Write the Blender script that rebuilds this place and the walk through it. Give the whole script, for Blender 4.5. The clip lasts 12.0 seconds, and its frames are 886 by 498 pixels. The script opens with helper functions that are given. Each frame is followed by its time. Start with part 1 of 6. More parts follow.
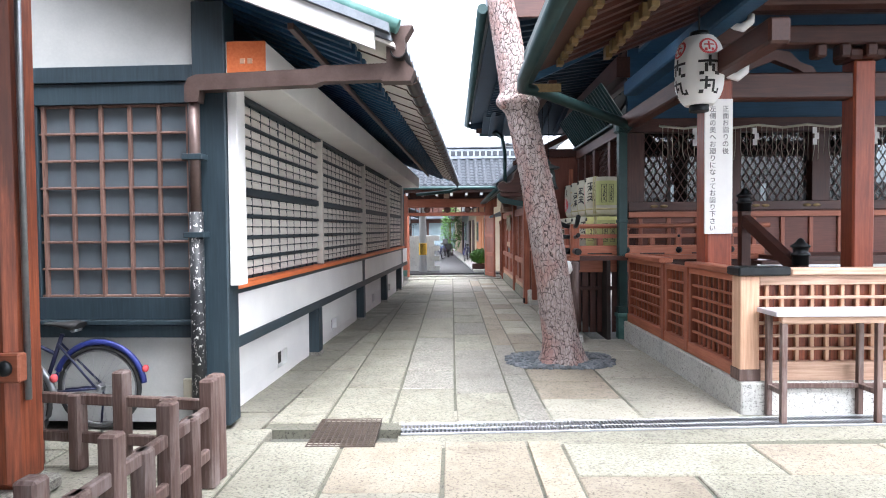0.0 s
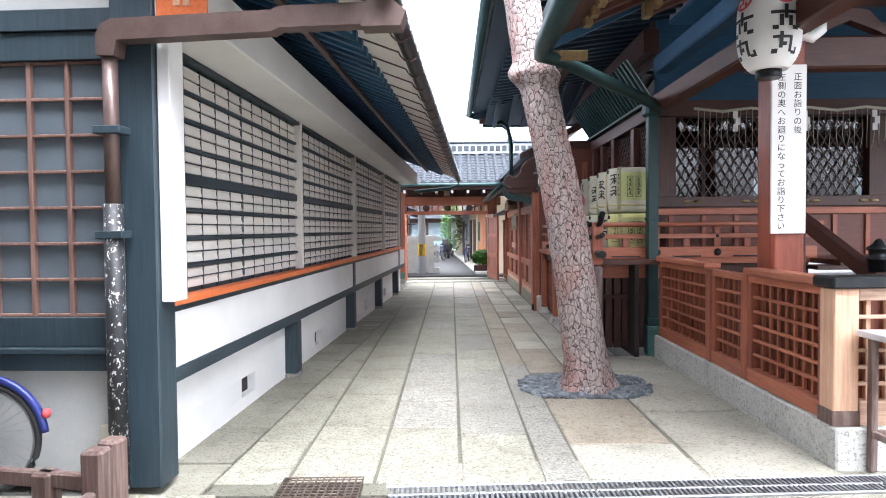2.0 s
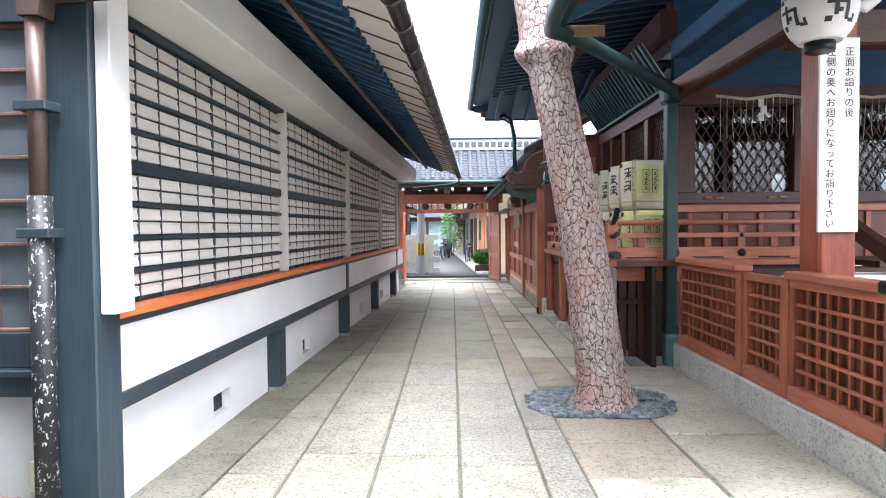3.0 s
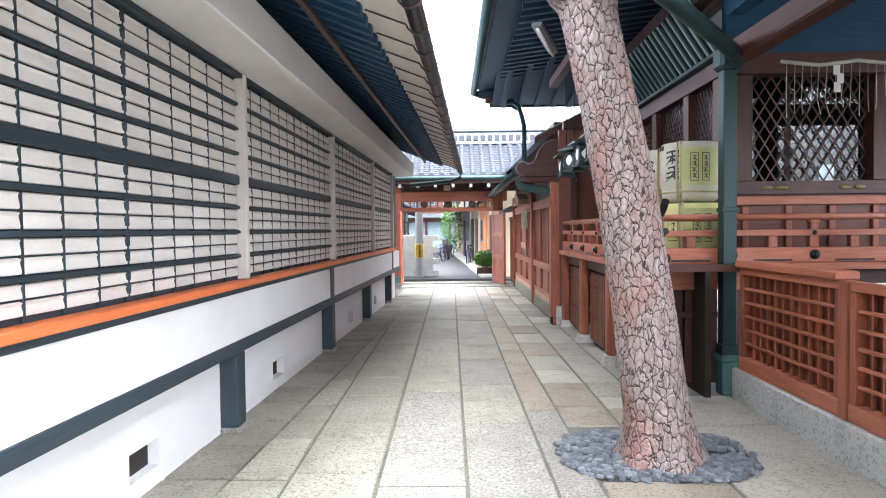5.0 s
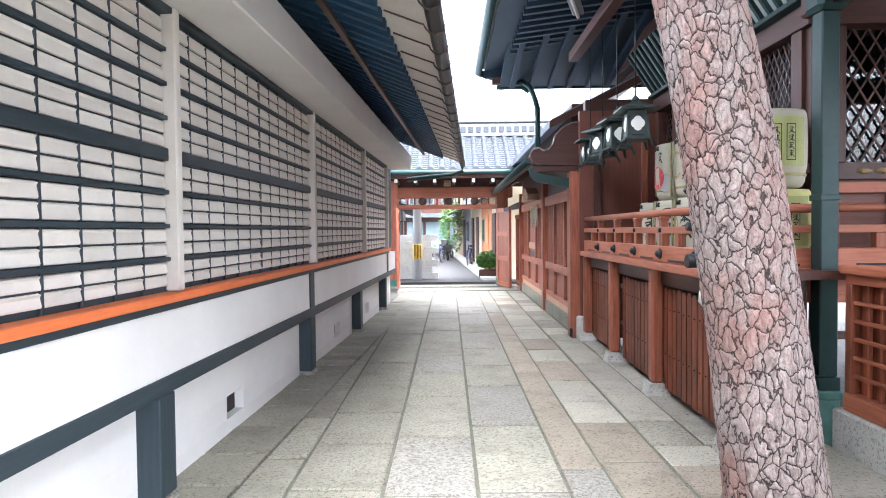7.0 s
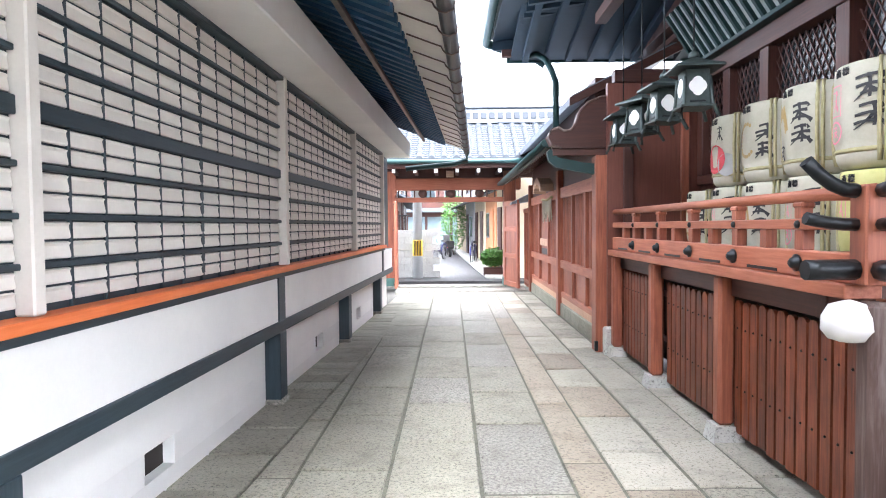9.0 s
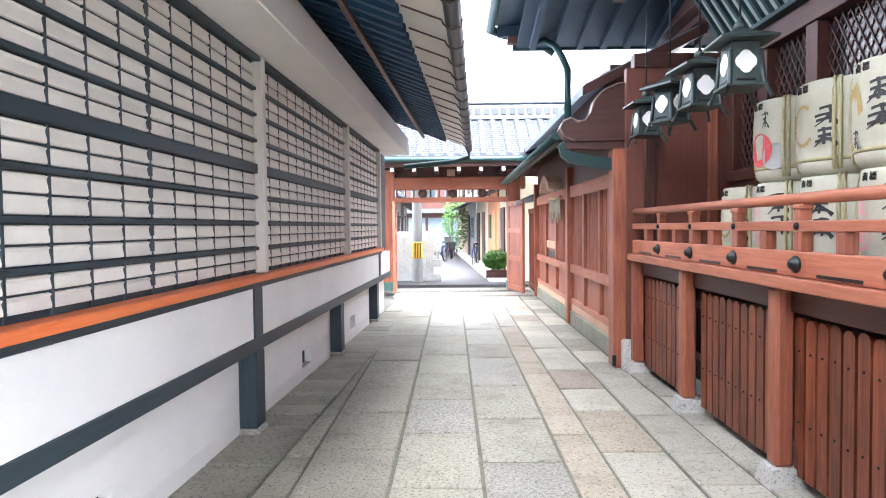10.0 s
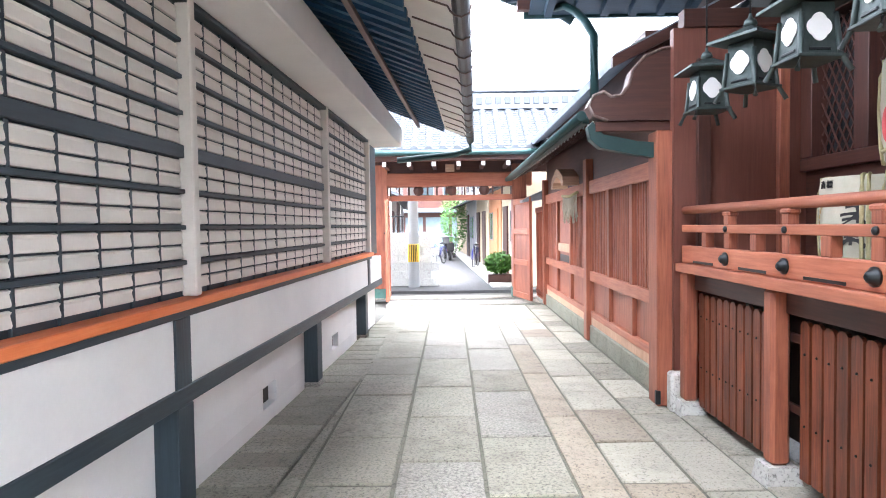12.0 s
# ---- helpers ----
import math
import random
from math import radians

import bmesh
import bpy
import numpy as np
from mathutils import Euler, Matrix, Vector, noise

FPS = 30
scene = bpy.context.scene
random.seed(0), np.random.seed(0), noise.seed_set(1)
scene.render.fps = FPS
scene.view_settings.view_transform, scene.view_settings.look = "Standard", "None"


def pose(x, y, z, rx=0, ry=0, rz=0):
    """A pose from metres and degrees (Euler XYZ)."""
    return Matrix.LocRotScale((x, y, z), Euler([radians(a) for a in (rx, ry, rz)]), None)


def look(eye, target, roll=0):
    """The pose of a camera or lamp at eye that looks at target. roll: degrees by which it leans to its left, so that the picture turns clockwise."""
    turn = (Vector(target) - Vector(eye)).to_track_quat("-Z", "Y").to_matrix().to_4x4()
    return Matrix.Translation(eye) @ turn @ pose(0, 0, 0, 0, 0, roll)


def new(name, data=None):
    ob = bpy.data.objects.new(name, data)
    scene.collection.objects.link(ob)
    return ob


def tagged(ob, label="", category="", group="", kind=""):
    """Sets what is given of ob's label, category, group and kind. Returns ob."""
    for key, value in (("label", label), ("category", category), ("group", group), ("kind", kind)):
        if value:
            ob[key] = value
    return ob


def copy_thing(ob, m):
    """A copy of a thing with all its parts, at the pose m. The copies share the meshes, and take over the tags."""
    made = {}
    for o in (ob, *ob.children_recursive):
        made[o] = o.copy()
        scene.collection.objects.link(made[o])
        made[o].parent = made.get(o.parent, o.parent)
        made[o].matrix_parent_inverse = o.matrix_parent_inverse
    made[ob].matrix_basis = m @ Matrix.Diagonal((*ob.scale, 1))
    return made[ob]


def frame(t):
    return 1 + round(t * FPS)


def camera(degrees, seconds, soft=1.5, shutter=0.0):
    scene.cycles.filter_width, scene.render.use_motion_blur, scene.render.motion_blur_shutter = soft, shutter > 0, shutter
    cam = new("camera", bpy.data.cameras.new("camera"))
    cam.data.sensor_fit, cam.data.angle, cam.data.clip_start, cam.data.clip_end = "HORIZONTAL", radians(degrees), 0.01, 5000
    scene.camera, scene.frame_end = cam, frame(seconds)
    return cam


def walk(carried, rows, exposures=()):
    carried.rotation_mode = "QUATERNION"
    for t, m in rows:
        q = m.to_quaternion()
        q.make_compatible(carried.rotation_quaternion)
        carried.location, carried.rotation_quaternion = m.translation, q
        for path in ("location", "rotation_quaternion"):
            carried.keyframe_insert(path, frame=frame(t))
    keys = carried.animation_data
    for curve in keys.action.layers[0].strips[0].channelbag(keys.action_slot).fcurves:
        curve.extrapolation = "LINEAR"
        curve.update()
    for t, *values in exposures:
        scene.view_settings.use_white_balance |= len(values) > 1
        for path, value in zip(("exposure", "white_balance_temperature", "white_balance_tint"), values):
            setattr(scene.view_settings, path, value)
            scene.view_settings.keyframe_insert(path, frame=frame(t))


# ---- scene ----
cam = camera(70.0, 12.0, soft=1.0)
PATH = [
    (0, (0.431, 0.386, 1.545), (0.302, 2.381, 1.484), -0.5),
    (0.5, (0.398, 0.676, 1.526), (0.268, 2.671, 1.464), -0.4),
    (1, (0.373, 0.984, 1.534), (0.244, 2.979, 1.471), -0.5),
    (1.5, (0.371, 1.305, 1.542), (0.243, 3.3, 1.481), -0.5),
    (2, (0.341, 1.63, 1.534), (0.213, 3.625, 1.473), -0.5),
    (2.5, (0.336, 1.955, 1.524), (0.208, 3.95, 1.462), -0.5),
    (3, (0.318, 2.277, 1.527), (0.188, 4.272, 1.463), -0.5),
    (5, (0.205, 3.629, 1.488), (0.078, 5.624, 1.428), -0.6),
    (5.5, (0.179, 3.955, 1.488), (0.053, 5.95, 1.428), -0.5),
    (6, (0.134, 4.296, 1.477), (0.01, 6.291, 1.418), -0.5),
    (6.5, (0.115, 4.655, 1.462), (-0.009, 6.65, 1.405), -0.6),
    (7, (0.07, 5.0, 1.447), (-0.051, 6.996, 1.389), -0.6),
    (9, (-0.005, 6.308, 1.44), (-0.133, 8.303, 1.367), -0.5),
    (9.5, (-0.033, 6.652, 1.444), (-0.164, 8.647, 1.373), -0.6),
    (10, (-0.048, 7.008, 1.448), (-0.179, 9.002, 1.378), -0.6),
    (10.5, (-0.078, 7.339, 1.452), (-0.212, 9.333, 1.381), -0.7),
    (11, (-0.086, 7.664, 1.455), (-0.222, 9.658, 1.385), -0.8),
    (11.5, (-0.106, 8.001, 1.467), (-0.24, 9.995, 1.396), -0.8),
    (12, (-0.139, 8.337, 1.477), (-0.264, 10.332, 1.405), -0.8),
]
walk(cam, [(t, look(eye, target, roll)) for t, eye, target, roll in PATH],
     exposures=[(0.0, 2.93, 5950, 14), (3.0, 3.35, 5950, 14), (5.5, 3.66, 5900, 14), (9.0, 4.18, 5900, 14), (12.0, 4.5, 5900, 14)])

# ---- world and sun ----
world = bpy.data.worlds.new("overcast_sky")
scene.world = world
world.use_nodes = True
wn, wl = world.node_tree.nodes, world.node_tree.links
wbg = wn["Background"]
wsky = wn.new("ShaderNodeTexSky")
wsky.sky_type, wsky.sun_disc = "NISHITA", False
wsky.sun_elevation, wsky.sun_rotation = radians(67), radians(150)
wsky.air_density, wsky.dust_density = 1.0, 6.0
whsv = wn.new("ShaderNodeHueSaturation")
whsv.inputs["Saturation"].default_value = 0.12
wl.new(wsky.outputs[0], whsv.inputs["Color"])
wl.new(whsv.outputs[0], wbg.inputs["Color"])
wbg.inputs["Strength"].default_value = 0.15
sun = new("sun", bpy.data.lights.new("sun", "SUN"))
sun.data.energy, sun.data.angle, sun.data.color = 0.25, radians(60), (1.0, 0.97, 0.93)
sun.matrix_world = look((0, 0, 0), (-0.16, 0.28, -0.9))

# ---- materials ----


def nodes_of(name):
    m = bpy.data.materials.new(name)
    m.use_nodes = True
    nt = m.node_tree
    return m, nt.nodes, nt.links, nt.nodes["Principled BSDF"]


def ramp(n, l, fac, stops):
    r = n.new("ShaderNodeValToRGB")
    while len(r.color_ramp.elements) < len(stops):
        r.color_ramp.elements.new(0.5)
    for e, (p, c) in zip(r.color_ramp.elements, stops):
        e.position, e.color = p, (*c, 1)
    l.new(fac, r.inputs[0])
    return r.outputs[0]


def mixed(n, l, fac, a, b, mode="MIX"):
    x = n.new("ShaderNodeMix")
    x.data_type, x.blend_type = "RGBA", mode
    for i, v in ((0, fac), (6, a), (7, b)):
        if isinstance(v, (int, float)):
            x.inputs[i].default_value = v
        elif isinstance(v, tuple):
            x.inputs[i].default_value = (*v, 1)
        else:
            l.new(v, x.inputs[i])
    return x.outputs[2]


def noise_out(n, l, scale, stretch=(1, 1, 1), detail=5.0, rough=0.55, shift=True):
    tc, mp = n.new("ShaderNodeTexCoord"), n.new("ShaderNodeMapping")
    mp.inputs["Scale"].default_value = stretch
    l.new(tc.outputs["Object"], mp.inputs["Vector"])
    if shift:
        oi, ml = n.new("ShaderNodeObjectInfo"), n.new("ShaderNodeMath")
        ml.operation = "MULTIPLY"
        ml.inputs[1].default_value = 37.0
        l.new(oi.outputs["Random"], ml.inputs[0])
        l.new(ml.outputs[0], mp.inputs["Location"])
    t = n.new("ShaderNodeTexNoise")
    t.inputs["Scale"].default_value, t.inputs["Detail"].default_value = scale, detail
    t.inputs["Roughness"].default_value = rough
    l.new(mp.outputs[0], t.inputs["Vector"])
    return t.outputs["Fac"]


def bumped(n, l, bsdf, height, strength, dist=0.01):
    b = n.new("ShaderNodeBump")
    b.inputs["Strength"].default_value, b.inputs["Distance"].default_value = strength, dist
    l.new(height, b.inputs["Height"])
    l.new(b.outputs[0], bsdf.inputs["Normal"])


def tone_by_object(n, l, col, spread):
    oi, mr = n.new("ShaderNodeObjectInfo"), n.new("ShaderNodeMapRange")
    mr.inputs["To Min"].default_value, mr.inputs["To Max"].default_value = 1 - spread, 1 + spread
    l.new(oi.outputs["Random"], mr.inputs[0])
    h = n.new("ShaderNodeHueSaturation")
    l.new(mr.outputs[0], h.inputs["Value"])
    l.new(col, h.inputs["Color"])
    return h.outputs[0]


def wood(name, dark, mid, light, grain="z", rough=0.6, worn=None, spread=0.12):
    """Painted or oiled timber: grain drawn out along one axis, worn patches of a second colour."""
    m, n, l, b = nodes_of(name)
    st = {"x": (1.2, 22, 22), "y": (22, 1.2, 22), "z": (22, 22, 1.2)}[grain]
    g = noise_out(n, l, 2.2, st, 7, 0.65)
    big = noise_out(n, l, 1.7, (1, 1, 1), 3)
    col = ramp(n, l, g, [(0.28, dark), (0.5, mid), (0.75, light)])
    col = mixed(n, l, 0.35, col, ramp(n, l, big, [(0.3, dark), (0.7, light)]))
    if worn:
        w = noise_out(n, l, 1.3, tuple(0.5 * s ** 0.6 for s in st), 6, 0.7)
        col = mixed(n, l, ramp(n, l, w, [(0.5, (0, 0, 0)), (0.68, (0.75, 0.75, 0.75))]), col, worn)
    l.new(tone_by_object(n, l, col, spread), b.inputs["Base Color"])
    b.inputs["Roughness"].default_value = rough
    bumped(n, l, b, g, 0.35, 0.004)
    return m


def plain(name, c1, c2, rough=0.6, scale=6.0, metal=0.0, bump=0.15, spread=0.05, fine=60.0):
    """Paint, plaster, metal or cloth with large stains and a fine grain."""
    m, n, l, b = nodes_of(name)
    big, small = noise_out(n, l, scale, detail=6, rough=0.62), noise_out(n, l, fine, detail=3)
    col = ramp(n, l, big, [(0.3, c1), (0.7, c2)])
    col = mixed(n, l, 0.18, col, ramp(n, l, small, [(0.3, c1), (0.7, c2)]))
    l.new(tone_by_object(n, l, col, spread), b.inputs["Base Color"])
    b.inputs["Roughness"].default_value, b.inputs["Metallic"].default_value = rough, metal
    bumped(n, l, b, small, bump, 0.003)
    return m


def stone(name, c1, c2, c3, spread=0.16, rough=0.75, bump=0.5, pits=0.4):
    """Hewn paving stone: mottled tone, damp stains, dark speckles and chisel pits."""
    m, n, l, b = nodes_of(name)
    big = noise_out(n, l, 1.6, detail=5, rough=0.65)
    mid = noise_out(n, l, 11, detail=6, rough=0.75)
    stain = noise_out(n, l, 3.4, detail=7, rough=0.7)
    sp = noise_out(n, l, 48, detail=5, rough=0.8)
    col = ramp(n, l, big, [(0.25, c1), (0.5, c2), (0.75, c3)])
    col = mixed(n, l, 0.45, col, ramp(n, l, mid, [(0.3, c1), (0.7, c3)]))
    col = mixed(n, l, ramp(n, l, stain, [(0.52, (0, 0, 0)), (0.70, (0.5, 0.5, 0.5))]), col, tuple(0.55 * v for v in c1))
    col = mixed(n, l, ramp(n, l, sp, [(0.36, (0.9, 0.9, 0.9)), (0.36 + 0.12 * pits / 0.4, (0, 0, 0))]), col, tuple(0.3 * v for v in c1))
    l.new(tone_by_object(n, l, col, spread), b.inputs["Base Color"])
    l.new(ramp(n, l, mid, [(0.3, (rough - 0.25,) * 3), (0.7, (rough + 0.1,) * 3)]), b.inputs["Roughness"])
    bumped(n, l, b, mixed(n, l, 0.5, sp, mid), bump, 0.02)
    return m


def bark_material():
    """Pine bark: ragged upright plates, dark fissures, pale flaking scales and reddish fresh patches."""
    m, n, l, b = nodes_of("pine_bark")
    tc, mp = n.new("ShaderNodeTexCoord"), n.new("ShaderNodeMapping")
    mp.inputs["Scale"].default_value = (1, 1, 0.60)
    l.new(tc.outputs["Object"], mp.inputs["Vector"])
    vec = mp.outputs[0]
    for scale, amount in ((7.0, 0.10), (30.0, 0.035)):
        wob = n.new("ShaderNodeTexNoise")
        wob.inputs["Scale"].default_value, wob.inputs["Detail"].default_value = scale, 5
        l.new(mp.outputs[0], wob.inputs["Vector"])
        sub, sc, add = n.new("ShaderNodeVectorMath"), n.new("ShaderNodeVectorMath"), n.new("ShaderNodeVectorMath")
        sub.operation, sc.operation = "SUBTRACT", "SCALE"
        sub.inputs[1].default_value = (0.5, 0.5, 0.5)
        sc.inputs["Scale"].default_value = amount
        l.new(wob.outputs["Color"], sub.inputs[0])
        l.new(sub.outputs[0], sc.inputs[0])
        l.new(vec, add.inputs[0])
        l.new(sc.outputs[0], add.inputs[1])
        vec = add.outputs[0]

    def edges(scale):
        v = n.new("ShaderNodeTexVoronoi")
        v.feature = "DISTANCE_TO_EDGE"
        v.inputs["Scale"].default_value = scale
        l.new(vec, v.inputs["Vector"])
        return v.outputs["Distance"]

    plate, scale_edge = edges(21), edges(60)
    cell = n.new("ShaderNodeTexVoronoi")
    cell.inputs["Scale"].default_value = 58
    l.new(vec, cell.inputs["Vector"])
    flake = noise_out(n, l, 60, (1, 1, 0.35), 7, 0.72, False)
    big = noise_out(n, l, 2.3, (1, 1, 0.7), 4, 0.6, False)
    col = ramp(n, l, flake, [(0.30, (0.20, 0.14, 0.13)), (0.48, (0.44, 0.355, 0.335)), (0.70, (0.68, 0.605, 0.585))])
    red = ramp(n, l, big, [(0.47, (0, 0, 0)), (0.60, (0.7, 0.7, 0.7))])
    col = mixed(n, l, red, col, mixed(n, l, flake, (0.30, 0.09, 0.065), (0.62, 0.30, 0.245)))
    col = mixed(n, l, 0.3, col, ramp(n, l, cell.outputs["Color"], [(0, (0.22, 0.16, 0.14)), (1, (0.56, 0.49, 0.46))]))
    fine = ramp(n, l, scale_edge, [(0.0, (0.4, 0.4, 0.4)), (0.04, (0, 0, 0))])
    col = mixed(n, l, fine, col, (0.16, 0.10, 0.09))
    crack = ramp(n, l, plate, [(0.0, (1, 1, 1)), (0.022, (0.85, 0.85, 0.85)), (0.06, (0, 0, 0))])
    col = mixed(n, l, crack, col, (0.05, 0.034, 0.031))
    l.new(col, b.inputs["Base Color"])
    b.inputs["Roughness"].default_value = 0.9
    h = mixed(n, l, 0.35, ramp(n, l, plate, [(0.0, (0, 0, 0)), (0.14, (0.8, 0.8, 0.8)), (0.4, (1, 1, 1))]), mixed(n, l, 0.5, flake, ramp(n, l, scale_edge, [(0, (0, 0, 0)), (0.1, (1, 1, 1))])))
    bumped(n, l, b, h, 1.0, 0.028)
    return m


def tint_glass(name, col, rough=0.25):
    m, n, l, b = nodes_of(name)
    f = noise_out(n, l, 140, detail=2)
    l.new(ramp(n, l, noise_out(n, l, 5), [(0.3, tuple(0.85 * c for c in col)), (0.7, col)]), b.inputs["Base Color"])
    b.inputs["Roughness"].default_value = rough
    bumped(n, l, b, f, 0.25, 0.003)
    return m


M_PLASTER = plain("white_plaster", (0.64, 0.64, 0.63), (0.74, 0.74, 0.72), 0.85, 1.3, bump=0.1)
M_GREYPL = plain("grey_plaster", (0.36, 0.37, 0.36), (0.47, 0.48, 0.46), 0.9, 1.8, bump=0.2)
M_BOARD = plain("painted_board", (0.58, 0.55, 0.505), (0.70, 0.67, 0.62), 0.7, 3, bump=0.1)
M_NAVY = wood("dark_navy_timber", (0.012, 0.022, 0.030), (0.020, 0.036, 0.047), (0.035, 0.058, 0.070), "z", 0.5)
M_NAVYY = wood("dark_navy_timber_y", (0.012, 0.022, 0.030), (0.020, 0.036, 0.047), (0.035, 0.058, 0.070), "y", 0.5)
# Darkened copy of the soffit timber below: the rear eave's shade is in its colour.
M_SHADESOF = wood("shaded_blue_soffit_timber", (0.004, 0.014, 0.026), (0.007, 0.024, 0.042), (0.012, 0.035, 0.06), "x", 0.6)
# Soffit timber; on the hall parts its blue-black stands for shade.
M_SOFFIT = wood("blue_black_soffit_and_hall_shade", (0.010, 0.045, 0.088), (0.018, 0.072, 0.143), (0.030, 0.10, 0.186), "x", 0.55)
M_ORANGE = wood("orange_painted_sill", (0.55, 0.12, 0.03), (0.68, 0.17, 0.05), (0.75, 0.24, 0.09), "y", 0.5, spread=0.03)
M_REDZ = wood("red_stained_timber", (0.145, 0.042, 0.025), (0.317, 0.095, 0.050), (0.475, 0.171, 0.096), "z", 0.5, (0.172, 0.055, 0.037))
M_REDY = wood("red_stained_timber_y", (0.230, 0.062, 0.031), (0.387, 0.121, 0.062), (0.520, 0.208, 0.120), "y", 0.5)
M_REDX = wood("red_stained_timber_x", (0.209, 0.057, 0.027), (0.352, 0.106, 0.054), (0.473, 0.176, 0.101), "x", 0.5)
M_SLAT = wood("weathered_red_slat", (0.018, 0.006, 0.004), (0.152, 0.034, 0.014), (0.352, 0.100, 0.042), "z", 0.5, (0.048, 0.016, 0.010), 0.3)
M_DADO = wood("dark_red_panel", (0.075, 0.022, 0.015), (0.15, 0.045, 0.028), (0.23, 0.075, 0.048), "x", 0.5)
M_BROWNZ = wood("dark_brown_timber", (0.030, 0.010, 0.008), (0.062, 0.021, 0.014), (0.105, 0.038, 0.025), "z", 0.5)
M_BROWNX = wood("dark_brown_timber_x", (0.030, 0.010, 0.008), (0.062, 0.021, 0.014), (0.105, 0.038, 0.025), "x", 0.5)
M_BROWNY = wood("dark_brown_timber_y", (0.030, 0.010, 0.008), (0.062, 0.021, 0.014), (0.105, 0.038, 0.025), "y", 0.5)
M_PILLAR = wood("orange_red_pillar", (0.13, 0.024, 0.010), (0.28, 0.055, 0.022), (0.40, 0.10, 0.045), "z", 0.45, (0.11, 0.022, 0.012))
M_PALE = wood("bleached_timber", (0.36, 0.20, 0.12), (0.56, 0.34, 0.22), (0.70, 0.48, 0.34), "z", 0.65)
M_PALEX = wood("bleached_timber_x", (0.26, 0.15, 0.10), (0.50, 0.32, 0.22), (0.70, 0.52, 0.40), "x", 0.65)
M_GREYW = wood("grey_weathered_rail", (0.045, 0.020, 0.014), (0.10, 0.052, 0.040), (0.24, 0.185, 0.165), "z", 0.75, (0.30, 0.25, 0.235))
M_STONE = stone("grey_paving_stone", (0.179, 0.173, 0.131), (0.284, 0.273, 0.215), (0.389, 0.373, 0.304), 0.16, 0.72, 0.7, 0.5)
# Pale stone, brightened further in colour to make up for missing light.
M_LIFTEDST = stone("pale_lifted_paving_stone", (0.271, 0.258, 0.201), (0.394, 0.377, 0.307), (0.492, 0.471, 0.394), 0.14, 0.7, 0.6, 0.35)
M_PINK = stone("warm_paving_stone", (0.202, 0.171, 0.126), (0.302, 0.262, 0.197), (0.393, 0.348, 0.277))
M_GRAN = stone("speckled_granite", (0.231, 0.220, 0.183), (0.344, 0.329, 0.284), (0.445, 0.427, 0.374), 0.1, 0.7, 1.0, 0.7)
M_DSTONE = stone("damp_gutter_stone", (0.163, 0.156, 0.119), (0.250, 0.237, 0.188), (0.350, 0.338, 0.275))
M_CONC = stone("curb_concrete", (0.408, 0.408, 0.372), (0.504, 0.504, 0.468), (0.600, 0.600, 0.564), 0.04, 0.8, 0.2)
M_EARTH = stone("joint_earth", (0.055, 0.055, 0.045), (0.085, 0.083, 0.07), (0.12, 0.115, 0.10))
M_ASPH = stone("asphalt", (0.05, 0.05, 0.05), (0.065, 0.065, 0.065), (0.08, 0.08, 0.08), 0.02, 0.85, 0.3)
M_TILE = plain("grey_roof_tile", (0.13, 0.15, 0.17), (0.27, 0.30, 0.33), 0.42, 5, bump=0.15, spread=0.15)
M_LTILE = plain("silver_roof_tile", (0.021, 0.026, 0.033), (0.039, 0.047, 0.057), 0.65, 3, bump=0.1, spread=0.1)
M_COPPER = plain("green_patina_copper", (0.008, 0.030, 0.030), (0.018, 0.052, 0.050), 0.5, 4, 0.2, spread=0.05)
M_PATINA = plain("bright_patina", (0.045, 0.13, 0.115), (0.10, 0.22, 0.195), 0.6, 9)
M_BRONZE = plain("brown_copper_pipe", (0.085, 0.056, 0.048), (0.15, 0.105, 0.092), 0.42, 5, 0.4)
M_IRON = plain("black_iron", (0.012, 0.014, 0.016), (0.03, 0.034, 0.036), 0.4, 9, 0.6)
M_STEEL = plain("grey_steel", (0.22, 0.23, 0.24), (0.34, 0.35, 0.36), 0.4, 9, 0.7)
M_LAMPMET = plain("dark_bronze_lamp", (0.03, 0.045, 0.043), (0.075, 0.095, 0.09), 0.5, 14, 0.5)
M_PAPER = plain("white_paper", (0.78, 0.77, 0.75), (0.85, 0.84, 0.82), 0.7, 5, bump=0.05)
M_INK = plain("black_ink", (0.015, 0.015, 0.017), (0.03, 0.03, 0.03), 0.6, 5)
M_REDINK = plain("red_ink", (0.55, 0.06, 0.07), (0.65, 0.10, 0.11), 0.6, 5)
M_PINKINK = plain("pink_ink", (0.70, 0.20, 0.28), (0.78, 0.30, 0.36), 0.6, 5)
M_GREYINK = plain("grey_ink", (0.30, 0.31, 0.30), (0.42, 0.43, 0.41), 0.6, 5)
M_GOLDINK = plain("gold_brown_ink", (0.30, 0.20, 0.07), (0.42, 0.30, 0.12), 0.6, 5)
M_GILT = plain("dull_gilt", (0.16, 0.105, 0.045), (0.30, 0.21, 0.09), 0.5, 12, 0.3)
M_BLUE = plain("blue_mudguard", (0.02, 0.03, 0.16), (0.035, 0.05, 0.24), 0.3, 4, 0.1)
M_RUBBER = plain("black_rubber", (0.012, 0.012, 0.012), (0.03, 0.03, 0.03), 0.7, 9)
M_ROPE = plain("straw_rope", (0.33, 0.30, 0.15), (0.48, 0.44, 0.25), 0.85, 20, bump=0.5)
M_STRAWW = plain("white_straw_wrap", (0.40, 0.385, 0.29), (0.52, 0.50, 0.40), 0.8, 5, bump=0.4)
M_STRAWG = plain("green_straw_wrap", (0.33, 0.36, 0.14), (0.46, 0.48, 0.22), 0.8, 5, bump=0.4)
